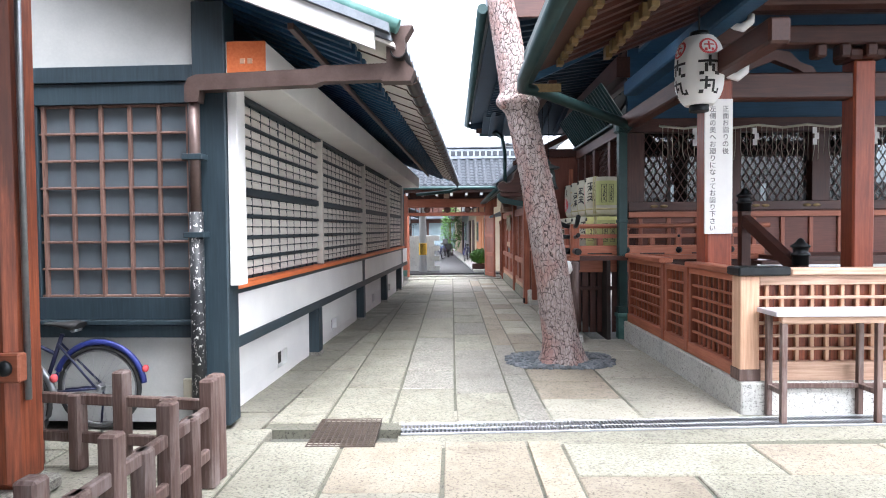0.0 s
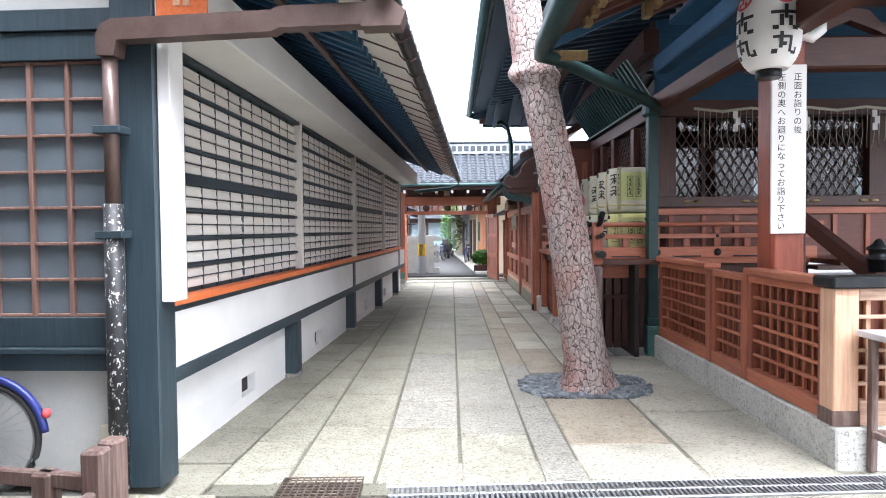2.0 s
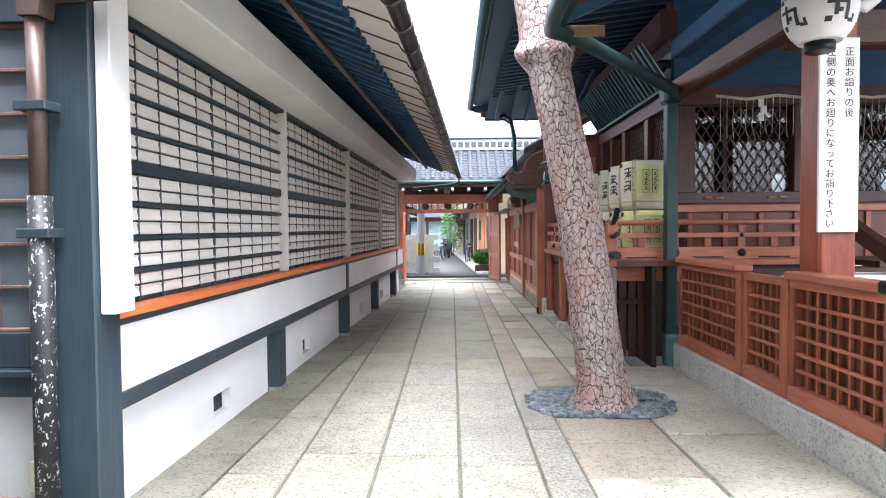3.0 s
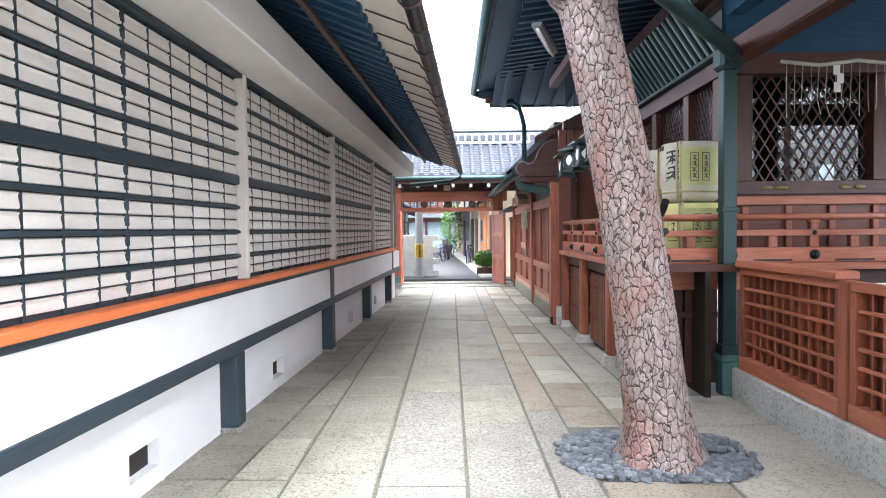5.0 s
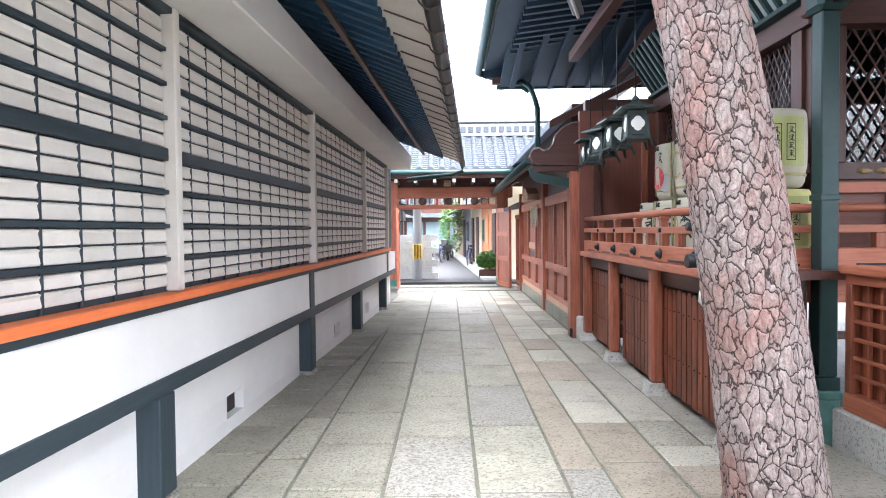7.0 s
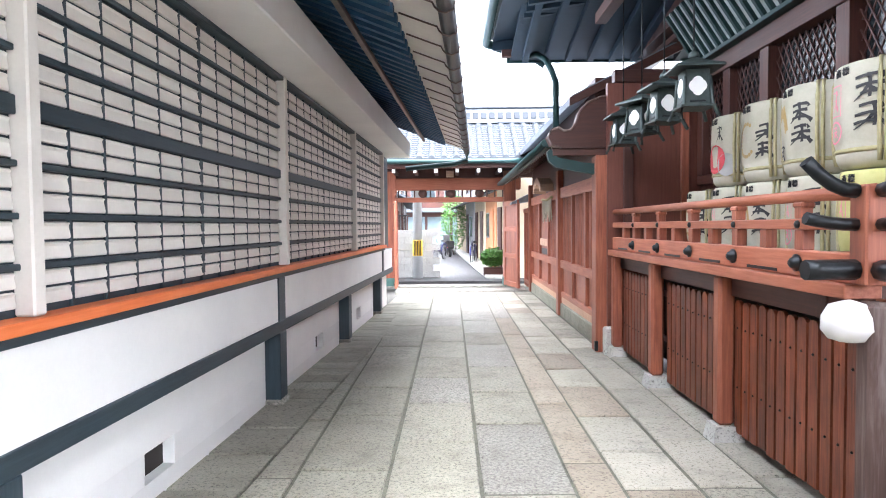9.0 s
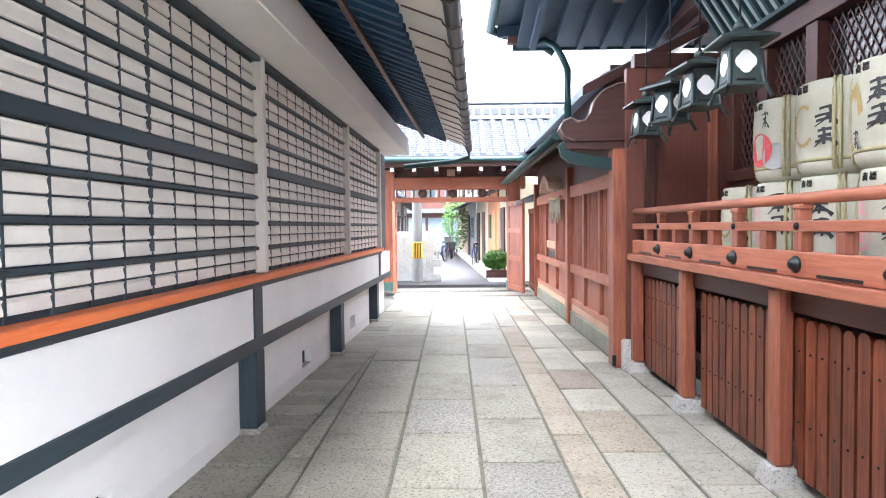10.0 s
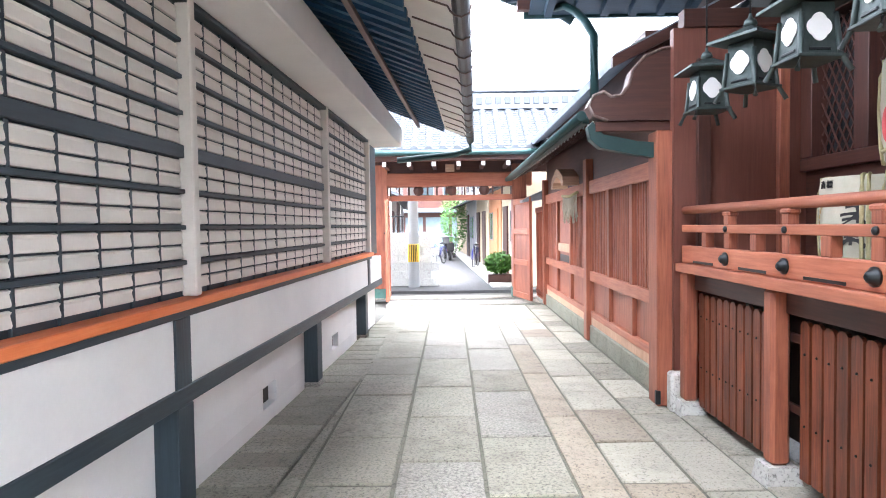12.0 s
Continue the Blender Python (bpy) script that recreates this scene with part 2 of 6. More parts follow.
M_STRAWY = plain("yellow_straw_wrap", (0.52, 0.52, 0.18), (0.64, 0.62, 0.28), 0.8, 5, bump=0.4)
M_FROST = tint_glass("frosted_pane", (0.11, 0.135, 0.155))
M_CLEAR, _n, _l, _b = nodes_of("clear_pane")
_b.inputs["Transmission Weight"].default_value, _b.inputs["Roughness"].default_value = 1.0, 0.02
_l.new(ramp(_n, _l, noise_out(_n, _l, 4), [(0.3, (0.20, 0.25, 0.27)), (0.7, (0.30, 0.35, 0.37))]), _b.inputs["Base Color"])
M_DARKGL = tint_glass("dark_pane", (0.03, 0.04, 0.045), 0.06)
M_LEAF = plain("green_leaf", (0.05, 0.16, 0.02), (0.12, 0.30, 0.04), 0.5, 8, spread=0.3)
M_PEBBLE, _n, _l, _b = nodes_of("blue_grey_pebble")
_g = _n.new("ShaderNodeNewGeometry")
_c = ramp(_n, _l, _g.outputs["Random Per Island"], [(0.0, (0.035, 0.047, 0.058)), (0.5, (0.09, 0.108, 0.125)), (1.0, (0.20, 0.225, 0.24))])
_f = noise_out(_n, _l, 45, detail=4)
_l.new(mixed(_n, _l, 0.3, _c, ramp(_n, _l, _f, [(0.3, (0.06, 0.07, 0.08)), (0.7, (0.30, 0.32, 0.33))])), _b.inputs["Base Color"])
_b.inputs["Roughness"].default_value = 0.6
bumped(_n, _l, _b, _f, 0.2, 0.003)
M_BARK = bark_material()
def flaking_paint():
    m, n, l, b = nodes_of("flaking_black_paint")
    f = noise_out(n, l, 40, (1, 1, 0.7), 5, 0.7)
    l.new(ramp(n, l, f, [(0.585, (0.014, 0.016, 0.018)), (0.61, (0.62, 0.61, 0.58))]), b.inputs["Base Color"])
    b.inputs["Roughness"].default_value = 0.5
    bumped(n, l, b, f, 0.3, 0.004)
    return m


M_FLAKE = flaking_paint()
# Near-black colour that stands for the shade inside openings and rooms.
M_INNERSHADE = plain("interior_shade", (0.02, 0.016, 0.014), (0.035, 0.028, 0.024), 0.8, 2)

# ---- helpers for shapes ----
WM = pose(0.011, 5.3, 0, 0, 0, 0.55) @ pose(0, -5.3, 0)      # the long white building
RM = pose(0, 0, 0, 0, 0, 2.9)      # the shrine, the paving and the gate run 2.9 degrees off the long white wall


def box(bm, x0, x1, y0, y1, z0, z1, bev=0.0):
    geo = bmesh.ops.create_cube(bm, size=1.0)
    vs = geo["verts"]
    for v in vs:
        v.co = Vector((x0 + (v.co.x + 0.5) * (x1 - x0), y0 + (v.co.y + 0.5) * (y1 - y0), z0 + (v.co.z + 0.5) * (z1 - z0)))
    if bev:
        es = list({e for v in vs for e in v.link_edges})
        bmesh.ops.bevel(bm, geom=es, offset=bev, segments=1, affect="EDGES")
    return vs


def boxed(x0, x1, y0, y1, z0, z1, bev=0.004):
    bm = bmesh.new()
    box(bm, x0, x1, y0, y1, z0, z1, bev)
    return bm


def prism(bm, profile, y0, y1, axis="y"):
    """A closed profile of (a, z) drawn out along y (or along x)."""
    def co(a, z, s):
        return (a, s, z) if axis == "y" else (s, a, z)
    r0 = [bm.verts.new(co(a, z, y0)) for a, z in profile]
    r1 = [bm.verts.new(co(a, z, y1)) for a, z in profile]
    k = len(profile)
    for i in range(k):
        bm.faces.new((r0[i], r0[(i + 1) % k], r1[(i + 1) % k], r1[i]))
    bm.faces.new(r0[::-1]), bm.faces.new(r1)
    bmesh.ops.recalc_face_normals(bm, faces=bm.faces)
    return bm


def lathe(bm, profile, segs=24, centre=(0, 0, 0)):
    """A profile of (radius, z) turned about the z axis."""
    cx, cy, cz = centre
    rings = []
    for r, z in profile:
        rings.append([bm.verts.new((cx + r * math.cos(6.28318 * i / segs), cy + r * math.sin(6.28318 * i / segs), cz + z)) for i in range(segs)])
    for a, b in zip(rings, rings[1:]):
        for i in range(segs):
            f = bm.faces.new((a[i], a[(i + 1) % segs], b[(i + 1) % segs], b[i]))
            f.smooth = True
    bm.faces.new(rings[0][::-1]), bm.faces.new(rings[-1])
    return bm


def tube(bm, pts, r, segs=10, closed=False):
    """A round bar through points."""
    pts = [Vector(p) for p in pts]
    rings = []
    k = len(pts)
    for i, p in enumerate(pts):
        a, b = (pts[(i - 1) % k], pts[(i + 1) % k]) if closed else (pts[max(i - 1, 0)], pts[min(i + 1, k - 1)])
        d = (b - a).normalized()
        s = d.cross(Vector((0, 0, 1)) if abs(d.z) < 0.95 else Vector((1, 0, 0))).normalized()
        t = s.cross(d)
        rr = r[i] if isinstance(r, (list, tuple)) else r
        rings.append([bm.verts.new(p + rr * (math.cos(6.28318 * j / segs) * s + math.sin(6.28318 * j / segs) * t)) for j in range(segs)])
    pairs = list(zip(rings, rings[1:])) + ([(rings[-1], rings[0])] if closed else [])
    for a, b in pairs:
        for j in range(segs):
            f = bm.faces.new((a[j], a[(j + 1) % segs], b[(j + 1) % segs], b[j]))
            f.smooth = True
    if not closed:
        bm.faces.new(rings[0][::-1]), bm.faces.new(rings[-1])
    bmesh.ops.recalc_face_normals(bm, faces=bm.faces)
    return bm


def mesh_of(bm, name, material):
    me = bpy.data.meshes.new(name)
    bm.to_mesh(me)
    bm.free()
    me.materials.append(material)
    return me


def part(name, bm, material, parent, label="", m=None):
    me = bm if isinstance(bm, bpy.types.Mesh) else mesh_of(bm, name, material)
    ob = new(name, me)
    ob.parent = parent
    if m is not None:
        ob.matrix_basis = m
    return tagged(ob, label)


def thing(name, m, label, category, group="", kind=""):
    ob = new(name)
    ob.empty_display_size = 0.1
    ob.matrix_world = m
    return tagged(ob, label, category, group, kind)


def single(name, bm, material, label, category, m=None, kind="", group=""):
    ob = new(name, mesh_of(bm, name, material))
    if m is not None:
        ob.matrix_world = m
    return tagged(ob, label, category, group, kind)


def words(text, size, material, parent, m, extrude=0.001, name="lettering"):
    """Lettering as a thin mesh, facing its local +z, centred."""
    cu = bpy.data.curves.new("letters", "FONT")
    cu.body, cu.size, cu.extrude, cu.align_x, cu.align_y = text, size, extrude, "CENTER", "CENTER"
    tmp = bpy.data.objects.new("letters", cu)
    scene.collection.objects.link(tmp)
    dg = bpy.context.evaluated_depsgraph_get()
    me = bpy.data.meshes.new_from_object(tmp.evaluated_get(dg))
    bpy.data.objects.remove(tmp)
    me.materials.clear()
    me.materials.append(material)
    return part(name, me, material, parent, "", m)


# ---- ground ----
bm = bmesh.new()
box(bm, -150, 150, -60, 240, -0.5, -0.08)
single("ground", bm, M_EARTH, "dark packed earth under the paving", "ground", kind="structure")
bm = bmesh.new()
prism(bm, [(-30, -0.09), (30, -0.09), (30, -0.012), (-30, -0.012)], 22.9, 120)
single("road", bm, M_ASPH, "pale grey asphalt lane beyond the gate", "road", m=RM, kind="structure")

# ---- long white building ----
YS = (5.6, 8.60, 11.745, 14.90, 17.45)
YF, YE = 5.33, 18.5
wall = thing("wall_west", WM, "white plastered wall with dark timber frame and tiled eave", "wall", kind="structure")
VENTS = (7.20, 9.70, 13.26, 15.60)
part("lower_plaster", boxed(-2.1, -1.78, YF + 0.21, YE, -0.08, 0.07, 0), M_PLASTER, wall)
part("lower_plaster", boxed(-2.1, -1.78, YF + 0.21, YE, 0.24, 0.559, 0), M_PLASTER, wall)
for a, b in zip((YF + 0.21,) + tuple(y + 0.165 for y in VENTS), tuple(y - 0.165 for y in VENTS) + (YE,)):
    part("lower_plaster", boxed(-2.1, -1.78, a, b, 0.0705, 0.2395, 0), M_PLASTER, wall)
part("upper_plaster", boxed(-2.1, -1.665, YF + 0.21, YE, 0.655, 1.019, 0), M_PLASTER, wall)
part("ground_beam", boxed(-2.05, -1.65, YF + 0.1, YE, 0.56, 0.654), M_NAVYY, wall, "dark navy horizontal beam")
part("backing", boxed(-2.1, -1.735, YF + 0.21, YE, 1.06, 2.74, 0), M_NAVYY, wall)
part("sill", boxed(-1.80, -1.615, YF - 0.01, 17.5, 1.062, 1.112, 0.006), M_ORANGE, wall, "orange painted sill board")
part("under_sill", boxed(-1.80, -1.645, YF, 17.48, 1.02, 1.060), M_NAVYY, wall)
part("top_rail", boxed(-1.76, -1.66, YF + 0.2, 17.48, 2.70, 2.735), M_NAVYY, wall)
part("cornice", boxed(-1.78, -1.28, YF - 0.02, YE - 0.1, 2.74, 3.04, 0.01), M_PLASTER, wall, "white plastered cornice beam")
part("cornice_end", boxed(-1.585, -1.278, YF - 0.035, YF - 0.022, 2.742, 3.035, 0), M_ORANGE, wall, "orange metal end cap with two nails")
for dx in (-0.03, 0.03):
    part("nail_patch", boxed(-1.43 + dx - 0.02, -1.43 + dx + 0.02, YF - 0.041, YF - 0.0355, 2.86, 2.90, 0.002), M_PALE, wall)
for yc in (8.385, 11.545, 14.36, 17.0):
    p = part("post", boxed(-2.0, -1.648, yc - 0.09, yc + 0.09, 0.0, 0.559, 0.006), M_NAVY, wall, "dark navy post on a stone pad")
    part("pad", boxed(-2.0, -1.635, yc - 0.10, yc + 0.10, -0.07, -0.002, 0.01), M_GRAN, p)
for y in (11.545, 17.3):
    part("strut", boxed(-1.9, -1.652, y - 0.085, y + 0.085, 0.655, 1.018), M_NAVY, wall)
for y in VENTS:
    # A dark sheet supplies the shade inside each vent.
    part("vent_hole", boxed(-1.87, -1.85, y - 0.164, y + 0.164, 0.071, 0.239, 0), M_INNERSHADE, wall, "dark sheet standing for the shade inside a square vent")
# corner post and the pale jamb beside it
part("corner_post", boxed(-1.86, -1.60, YF - 0.06, YF + 0.16, 0, 3.35, 0.008), M_NAVY, wall, "dark navy corner post with peeling foot")
part("jamb", boxed(-1.74, -1.63, YF + 0.165, 5.575, 1.114, 2.735, 0.006), M_PLASTER, wall)
part("jamb_front", boxed(-1.598, -1.52, YF - 0.02, YF + 0.16, 1.114, 2.735, 0.006), M_PLASTER, wall)

# lattice screens between the mullions
PITCH = 0.195
RAILZ = [1.30, 1.49, 1.685, 1.90, 2.11, 2.305, 2.50]


def board_mesh(w, h):
    bm = bmesh.new()
    prof = [(0.0, -h / 2), (0.013, -h / 2 + 0.003), (0.014, -h / 2 + 0.012), (0.008, h / 2 - 0.018), (0.013, h / 2 - 0.006), (0.002, h / 2)]
    prism(bm, prof, -w / 2, w / 2)
    for v in bm.verts:
        if abs(v.co.y) > w / 2 - 1e-4 and abs(v.co.z) > h / 2 - 0.006:
            v.co.y *= 0.985
    return mesh_of(bm, "slat", M_BOARD)


def lattice_screen(y0, y1):
    s = thing("lattice_screen", WM @ pose(-1.733, y0, 0), "white louvre boards in a dark timber grid", "lattice screen", "screens along the white wall")
    w = y1 - y0 - 0.07
    cols = round(w / 0.262)
    cw = w / cols
    edges = [1.125] + RAILZ + [2.70]
    for z in RAILZ:
        t = 0.036 if abs(z - 1.90) < 0.01 else 0.0125
        part("rail", boxed(0.0, 0.036, 0.035, w + 0.035, z - t, z + t, 0.004), M_NAVYY, s)
    for k in range(1, cols):
        t = 0.024 if k == cols // 2 else 0.011
        part("bar", boxed(0.0, 0.017, 0.035 + k * cw - t, 0.035 + k * cw + t, 1.115, 2.70, 0.003), M_NAVY, s)
    heights = {}
    for a, b in zip(edges, edges[1:]):
        lo = a + (0.038 if abs(a - 1.90) < 0.01 else 0.014)
        hi = b - (0.038 if abs(b - 1.90) < 0.01 else 0.014)
        n = 2
        h = (hi - lo) / n
        key = round(h, 3)
        if key not in heights:
            heights[key] = board_mesh(cw - 0.018, h - 0.009)
        for r in range(n):
            for k in range(cols):
                part("slat", heights[key], M_BOARD, s, "", pose(0.004, 0.035 + (k + 0.5) * cw, lo + (r + 0.5) * h))
    return s


for y0, y1 in zip(YS, YS[1:]):
    lattice_screen(y0, y1)
for y in YS[1:]:
    part("mullion", boxed(-1.734, -1.65, y - 0.035, y + 0.035, 1.114, 2.74, 0.008), M_BOARD, wall, "white painted mullion")

# front of the white building: plaster gable, lattice door, dado
front = thing("wall_front", WM, "white plaster gable with dark timber rails over a grey dado", "wall", kind="structure")
part("gable_plaster", boxed(-7, -1.862, YF + 0.02, YF + 0.2, 2.87, 4.9, 0), M_GREYPL, front)
part("head_beam", boxed(-7, -1.862, YF - 0.03, YF + 0.2, 2.74, 2.868), M_NAVY, front)
part("dado", boxed(-7, -1.862, YF + 0.03, YF + 0.2, 0, 0.70, 0), M_GREYPL, front, "grey cement dado")
part("dado_rail", boxed(-7, -1.862, YF - 0.03, YF + 0.2, 0.70, 0.80), M_NAVY, front)
part("dado_rail", boxed(-7, -1.862, YF - 0.06, YF + 0.2, 0.805, 0.84), M_NAVY, front)
part("side_wall", boxed(-7, -3.25, YF + 0.0, YF + 0.2, 0.842, 2.738, 0), M_GREYPL, front)
part("back_wall", boxed(-7.2, -7.0, YF, YE, 0, 4.0, 0), M_GREYPL, front)
part("far_wall", boxed(-7, -1.86, YE, YE + 0.2, 0, 4.6, 0), M_PLASTER, front)
door = thing("door_1", WM @ pose(-2.55, YF, 0), "dark framed sliding door with frosted lattice panes", "door", kind="structure")
part("frosted_pane", boxed(-0.68, 0.66, 0.05, 0.06, 0.90, 2.72, 0), M_FROST, door, "bubbled grey frosted glass")
part("frame_bottom", boxed(-0.69, 0.685, 0.0, 0.075, 0.842, 1.02), M_NAVY, door)
part("frame_top", boxed(-0.69, 0.685, -0.01, 0.075, 2.57, 2.738), M_NAVY, door, "peeling dark head board")
part("frame_side", boxed(0.62, 0.685, 0.0, 0.075, 1.021, 2.569), M_NAVY, door)
part("frame_side", boxed(-0.69, -0.625, 0.0, 0.075, 1.021, 2.569), M_NAVY, door)
M_MUNTIN = wood("brown_muntin", (0.09, 0.045, 0.034), (0.17, 0.092, 0.07), (0.26, 0.155, 0.12), "z", 0.6)
for k in range(6):
    part("muntin", boxed(-0.60 + k * 0.24, -0.572 + k * 0.24, 0.012, 0.048, 1.021, 2.569), M_MUNTIN, door)
for k in range(8):
    part("crossbar", boxed(-0.625, 0.62, 0.018, 0.044, 1.021 + k * 0.2185, 1.041 + k * 0.2185), M_MUNTIN, door)

# roof over the white building, with rafters, eave tiles and a verge board
roof = thing("roof_west", WM @ pose(-0.1, 0, 0), "grey tiled roof with dark rafters and white verge board", "roof", kind="structure")
SL = -0.40


def zr(x, z0=2.90, x0=-0.30):
    return z0 + SL * (x - x0)


y0r, y1r = YF - 0.30, YE + 0.15
part("soffit_board", prism(bmesh.new(), [(-0.32, zr(-0.32) + 0.07), (-0.32, zr(-0.32) + 0.09), (-5.0, zr(-5.0) + 0.09), (-5.0, zr(-5.0) + 0.07)], y0r + 0.03, y1r), M_SOFFIT, roof, "blue-black soffit boards")
part("eave_board", prism(bmesh.new(), [(-0.54, zr(-0.54) + 0.060), (-0.13, zr(-0.13) + 0.060), (-0.13, zr(-0.13) + 0.090), (-0.54, zr(-0.54) + 0.069)], y0r + 0.02, y1r), M_BOARD, roof, "pale outer eave board")
part("deck", prism(bmesh.new(), [(-0.15, zr(-0.15) + 0.092), (-0.15, zr(-0.15) + 0.13), (-5.0, zr(-5) + 0.13), (-5.0, zr(-5) + 0.092)], y0r, y1r), M_TILE, roof)
part("back_slope", prism(bmesh.new(), [(-5.0, zr(-5) + 0.092), (-5.0, zr(-5) + 0.13), (-8.5, zr(-5) - 1.3), (-8.5, zr(-5) - 1.35)], y0r, y1r), M_TILE, roof)
rafter = mesh_of(prism(bmesh.new(), [(-0.50, zr(-0.50) - 0.02), (-0.50, zr(-0.50) + 0.068), (-1.75, zr(-1.75) + 0.068), (-1.75, zr(-1.75) - 0.02)], -0.04, 0.04), "rafter", M_SOFFIT)
k = 0
while y0r + 0.25 + k * 0.225 < y1r - 0.1:
    part("rafter", rafter, M_SOFFIT, roof, "", pose(0, y0r + 0.25 + k * 0.225, 0))
    k += 1
part("purlin", boxed(-0.95, -0.90, y0r + 0.1, y1r - 0.1, zr(-0.9) - 0.075, zr(-0.9) - 0.025), M_BRONZE, roof, "brown iron bar under the rafters")
part("verge_board", prism(bmesh.new(), [(-0.27, zr(-0.27) - 0.02), (-0.27, zr(-0.27) + 0.13), (-5.0, zr(-5) + 0.16), (-5.0, zr(-5) - 0.05)], y0r - 0.03, y0r + 0.02), M_PLASTER, roof, "white verge board")
part("verge_tile", prism(bmesh.new(), [(-0.16, zr(-0.16) + 0.135), (-0.16, zr(-0.16) + 0.20), (-5.0, zr(-5) + 0.25), (-5.0, zr(-5) + 0.165)], y0r - 0.06, y0r + 0.16), M_TILE, roof)
part("verge_roll", tube(bmesh.new(), [(-0.10, y0r + 0.03, zr(-0.1) + 0.22), (-2.5, y0r + 0.03, zr(-2.5) + 0.24), (-5, y0r + 0.03, zr(-5) + 0.24)], 0.055), M_PATINA, roof, "verdigris copper roll along the verge")


def eave_tile():
    bm = bmesh.new()
    prof = []
    n = 12
    for i in range(n + 1):
        s = i / n
        z = 0.035 * math.sin(6.28318 * s) + (0.018 if 0.05 < s < 0.45 else 0)
        prof.append((s * 0.245, z))
    lo = [(a, z - 0.022) for a, z in reversed(prof)]
    ring = prof + lo
    r0 = [bm.verts.new((0.02, a, z)) for a, z in ring]
    r1 = [bm.verts.new((-0.35, a, z + 0.14)) for a, z in ring]
    for i in range(len(ring)):
        f = bm.faces.new((r0[i], r0[(i + 1) % len(ring)], r1[(i + 1) % len(ring)], r1[i]))
    bm.faces.new(r0[::-1]), bm.faces.new(r1)
    lathe(bm, [(0.045, 0), (0.05, 0.006), (0.05, 0.03), (0.02, 0.035)], 12)
    for v in bm.verts[len(ring) * 2:]:
        v.co = Vector((0.02 + v.co.z, 0.06 + v.co.x, 0.035 + v.co.y))
    bmesh.ops.recalc_face_normals(bm, faces=bm.faces)
    return mesh_of(bm, "eave_tile", M_TILE)


tile = eave_tile()
k = 0
while y0r + 0.1 + k * 0.25 < y1r - 0.2:
    part("eave_tile", tile, M_TILE, roof, "", pose(-0.13, y0r + 0.1 + k * 0.25, zr(-0.13) + 0.135))
    k += 1
# half-round gutter on brackets below the tiles
bm = bmesh.new()
prof = [(0.06 * math.cos(a), 0.06 * math.sin(a)) for a in [math.pi + i * math.pi / 8 for i in range(9)]]
prof += [(0.054 * math.cos(a), 0.054 * math.sin(a)) for a in [2 * math.pi - i * math.pi / 8 for i in range(9)]]
gut = thing("roof_gutter", WM @ pose(-0.20, 0, zr(-0.1) + 0.045), "brown half-round copper gutter with hooked brackets", "gutter")
part("trough", prism(bm, prof, y0r, y1r + 0.05), M_IRON, gut)
hook = mesh_of(tube(bmesh.new(), [(-0.36, 0, 0.105), (-0.14, 0, 0.02), (-0.085, 0, 0.0), (-0.07, 0, -0.03), (-0.04, 0, -0.06), (0, 0, -0.071), (0.05, 0, -0.05), (0.066, 0, 0.0)], 0.007, 6), "bracket", M_BRONZE)
for i in range(26):
    part("bracket", hook, M_BRONZE, gut, "", pose(0, y0r + 0.35 + i * 0.5, 0))
part("outlet", tube(bmesh.new(), [(0, y1r + 0.02, -0.02), (0, y1r + 0.05, -0.14), (-0.25, y1r + 0.05, -0.22), (-1.2, y1r + 0.05, -0.30)], 0.05), M_COPPER, gut, "green copper outlet pipe")
pipe = thing("downpipe", WM @ pose(0, YF - 0.14, 0), "brown square copper downpipe with elbow and hopper head", "downpipe")
hop = bmesh.new()
prism(hop, [(-0.34, 2.66), (-0.12, 2.66), (-0.09, 2.74), (-0.16, 2.80), (-0.16, 2.97), (-0.10, 3.07), (-0.36, 3.07), (-0.30, 2.97), (-0.30, 2.76)], -0.07, 0.07)
part("hopper", hop, M_BRONZE, pipe, "copper hopper head")
hz = bmesh.new()
prism(hz, [(-1.86, 2.66), (-1.83, 2.72), (-1.77, 2.745), (-0.85, 2.77), (-0.80, 2.79), (-0.16, 2.80), (-0.16, 2.68), (-0.80, 2.67), (-0.85, 2.65), (-1.74, 2.625), (-1.755, 2.54), (-1.86, 2.54)], -0.055, 0.055)
part("elbow_run", hz, M_BRONZE, pipe)
part("upper_pipe", tube(bmesh.new(), [(-1.81, 0, 2.56), (-1.81, 0, 1.70)], 0.042, 12), M_BRONZE, pipe)
part("lower_pipe", tube(bmesh.new(), [(-1.81, 0, 1.70), (-1.81, 0, 0.02)], 0.055, 12), M_FLAKE, pipe, "black lower pipe with flaking paint")
for z in (1.5, 2.1):
    part("clamp", boxed(-1.89, -1.73, -0.06, 0.06, z, z + 0.045), M_NAVY, pipe)

# ---- gate across the lane ----
GV = 21.3
gate = thing("gatehouse", RM @ pose(0, GV, 0), "red timber temple gate with carved lintel and tiled roof", "gate")
for u0, u1 in ((-1.30, -0.98), (1.54, 1.83)):
    p = part("gate_post", boxed(u0, u1, -0.16, 0.16, 0.22, 2.72, 0.01), M_REDZ, gate)
    part("shoe", boxed(u0 - 0.015, u1 + 0.015, -0.175, 0.175, 0.0, 0.22, 0.006), M_PATINA, p, "green copper post shoe")
part("threshold", boxed(-1.6, 2.1, -0.2, 0.25, 0.0, 0.03, 0.004), M_GRAN, gate)
part("lintel", boxed(-1.45, 1.95, -0.15, 0.15, 2.28, 2.56, 0.02), M_REDX, gate, "carved red lintel beam")
part("lower_beam", boxed(-0.98, 1.54, -0.10, 0.10, 2.0, 2.11), M_REDX, gate)
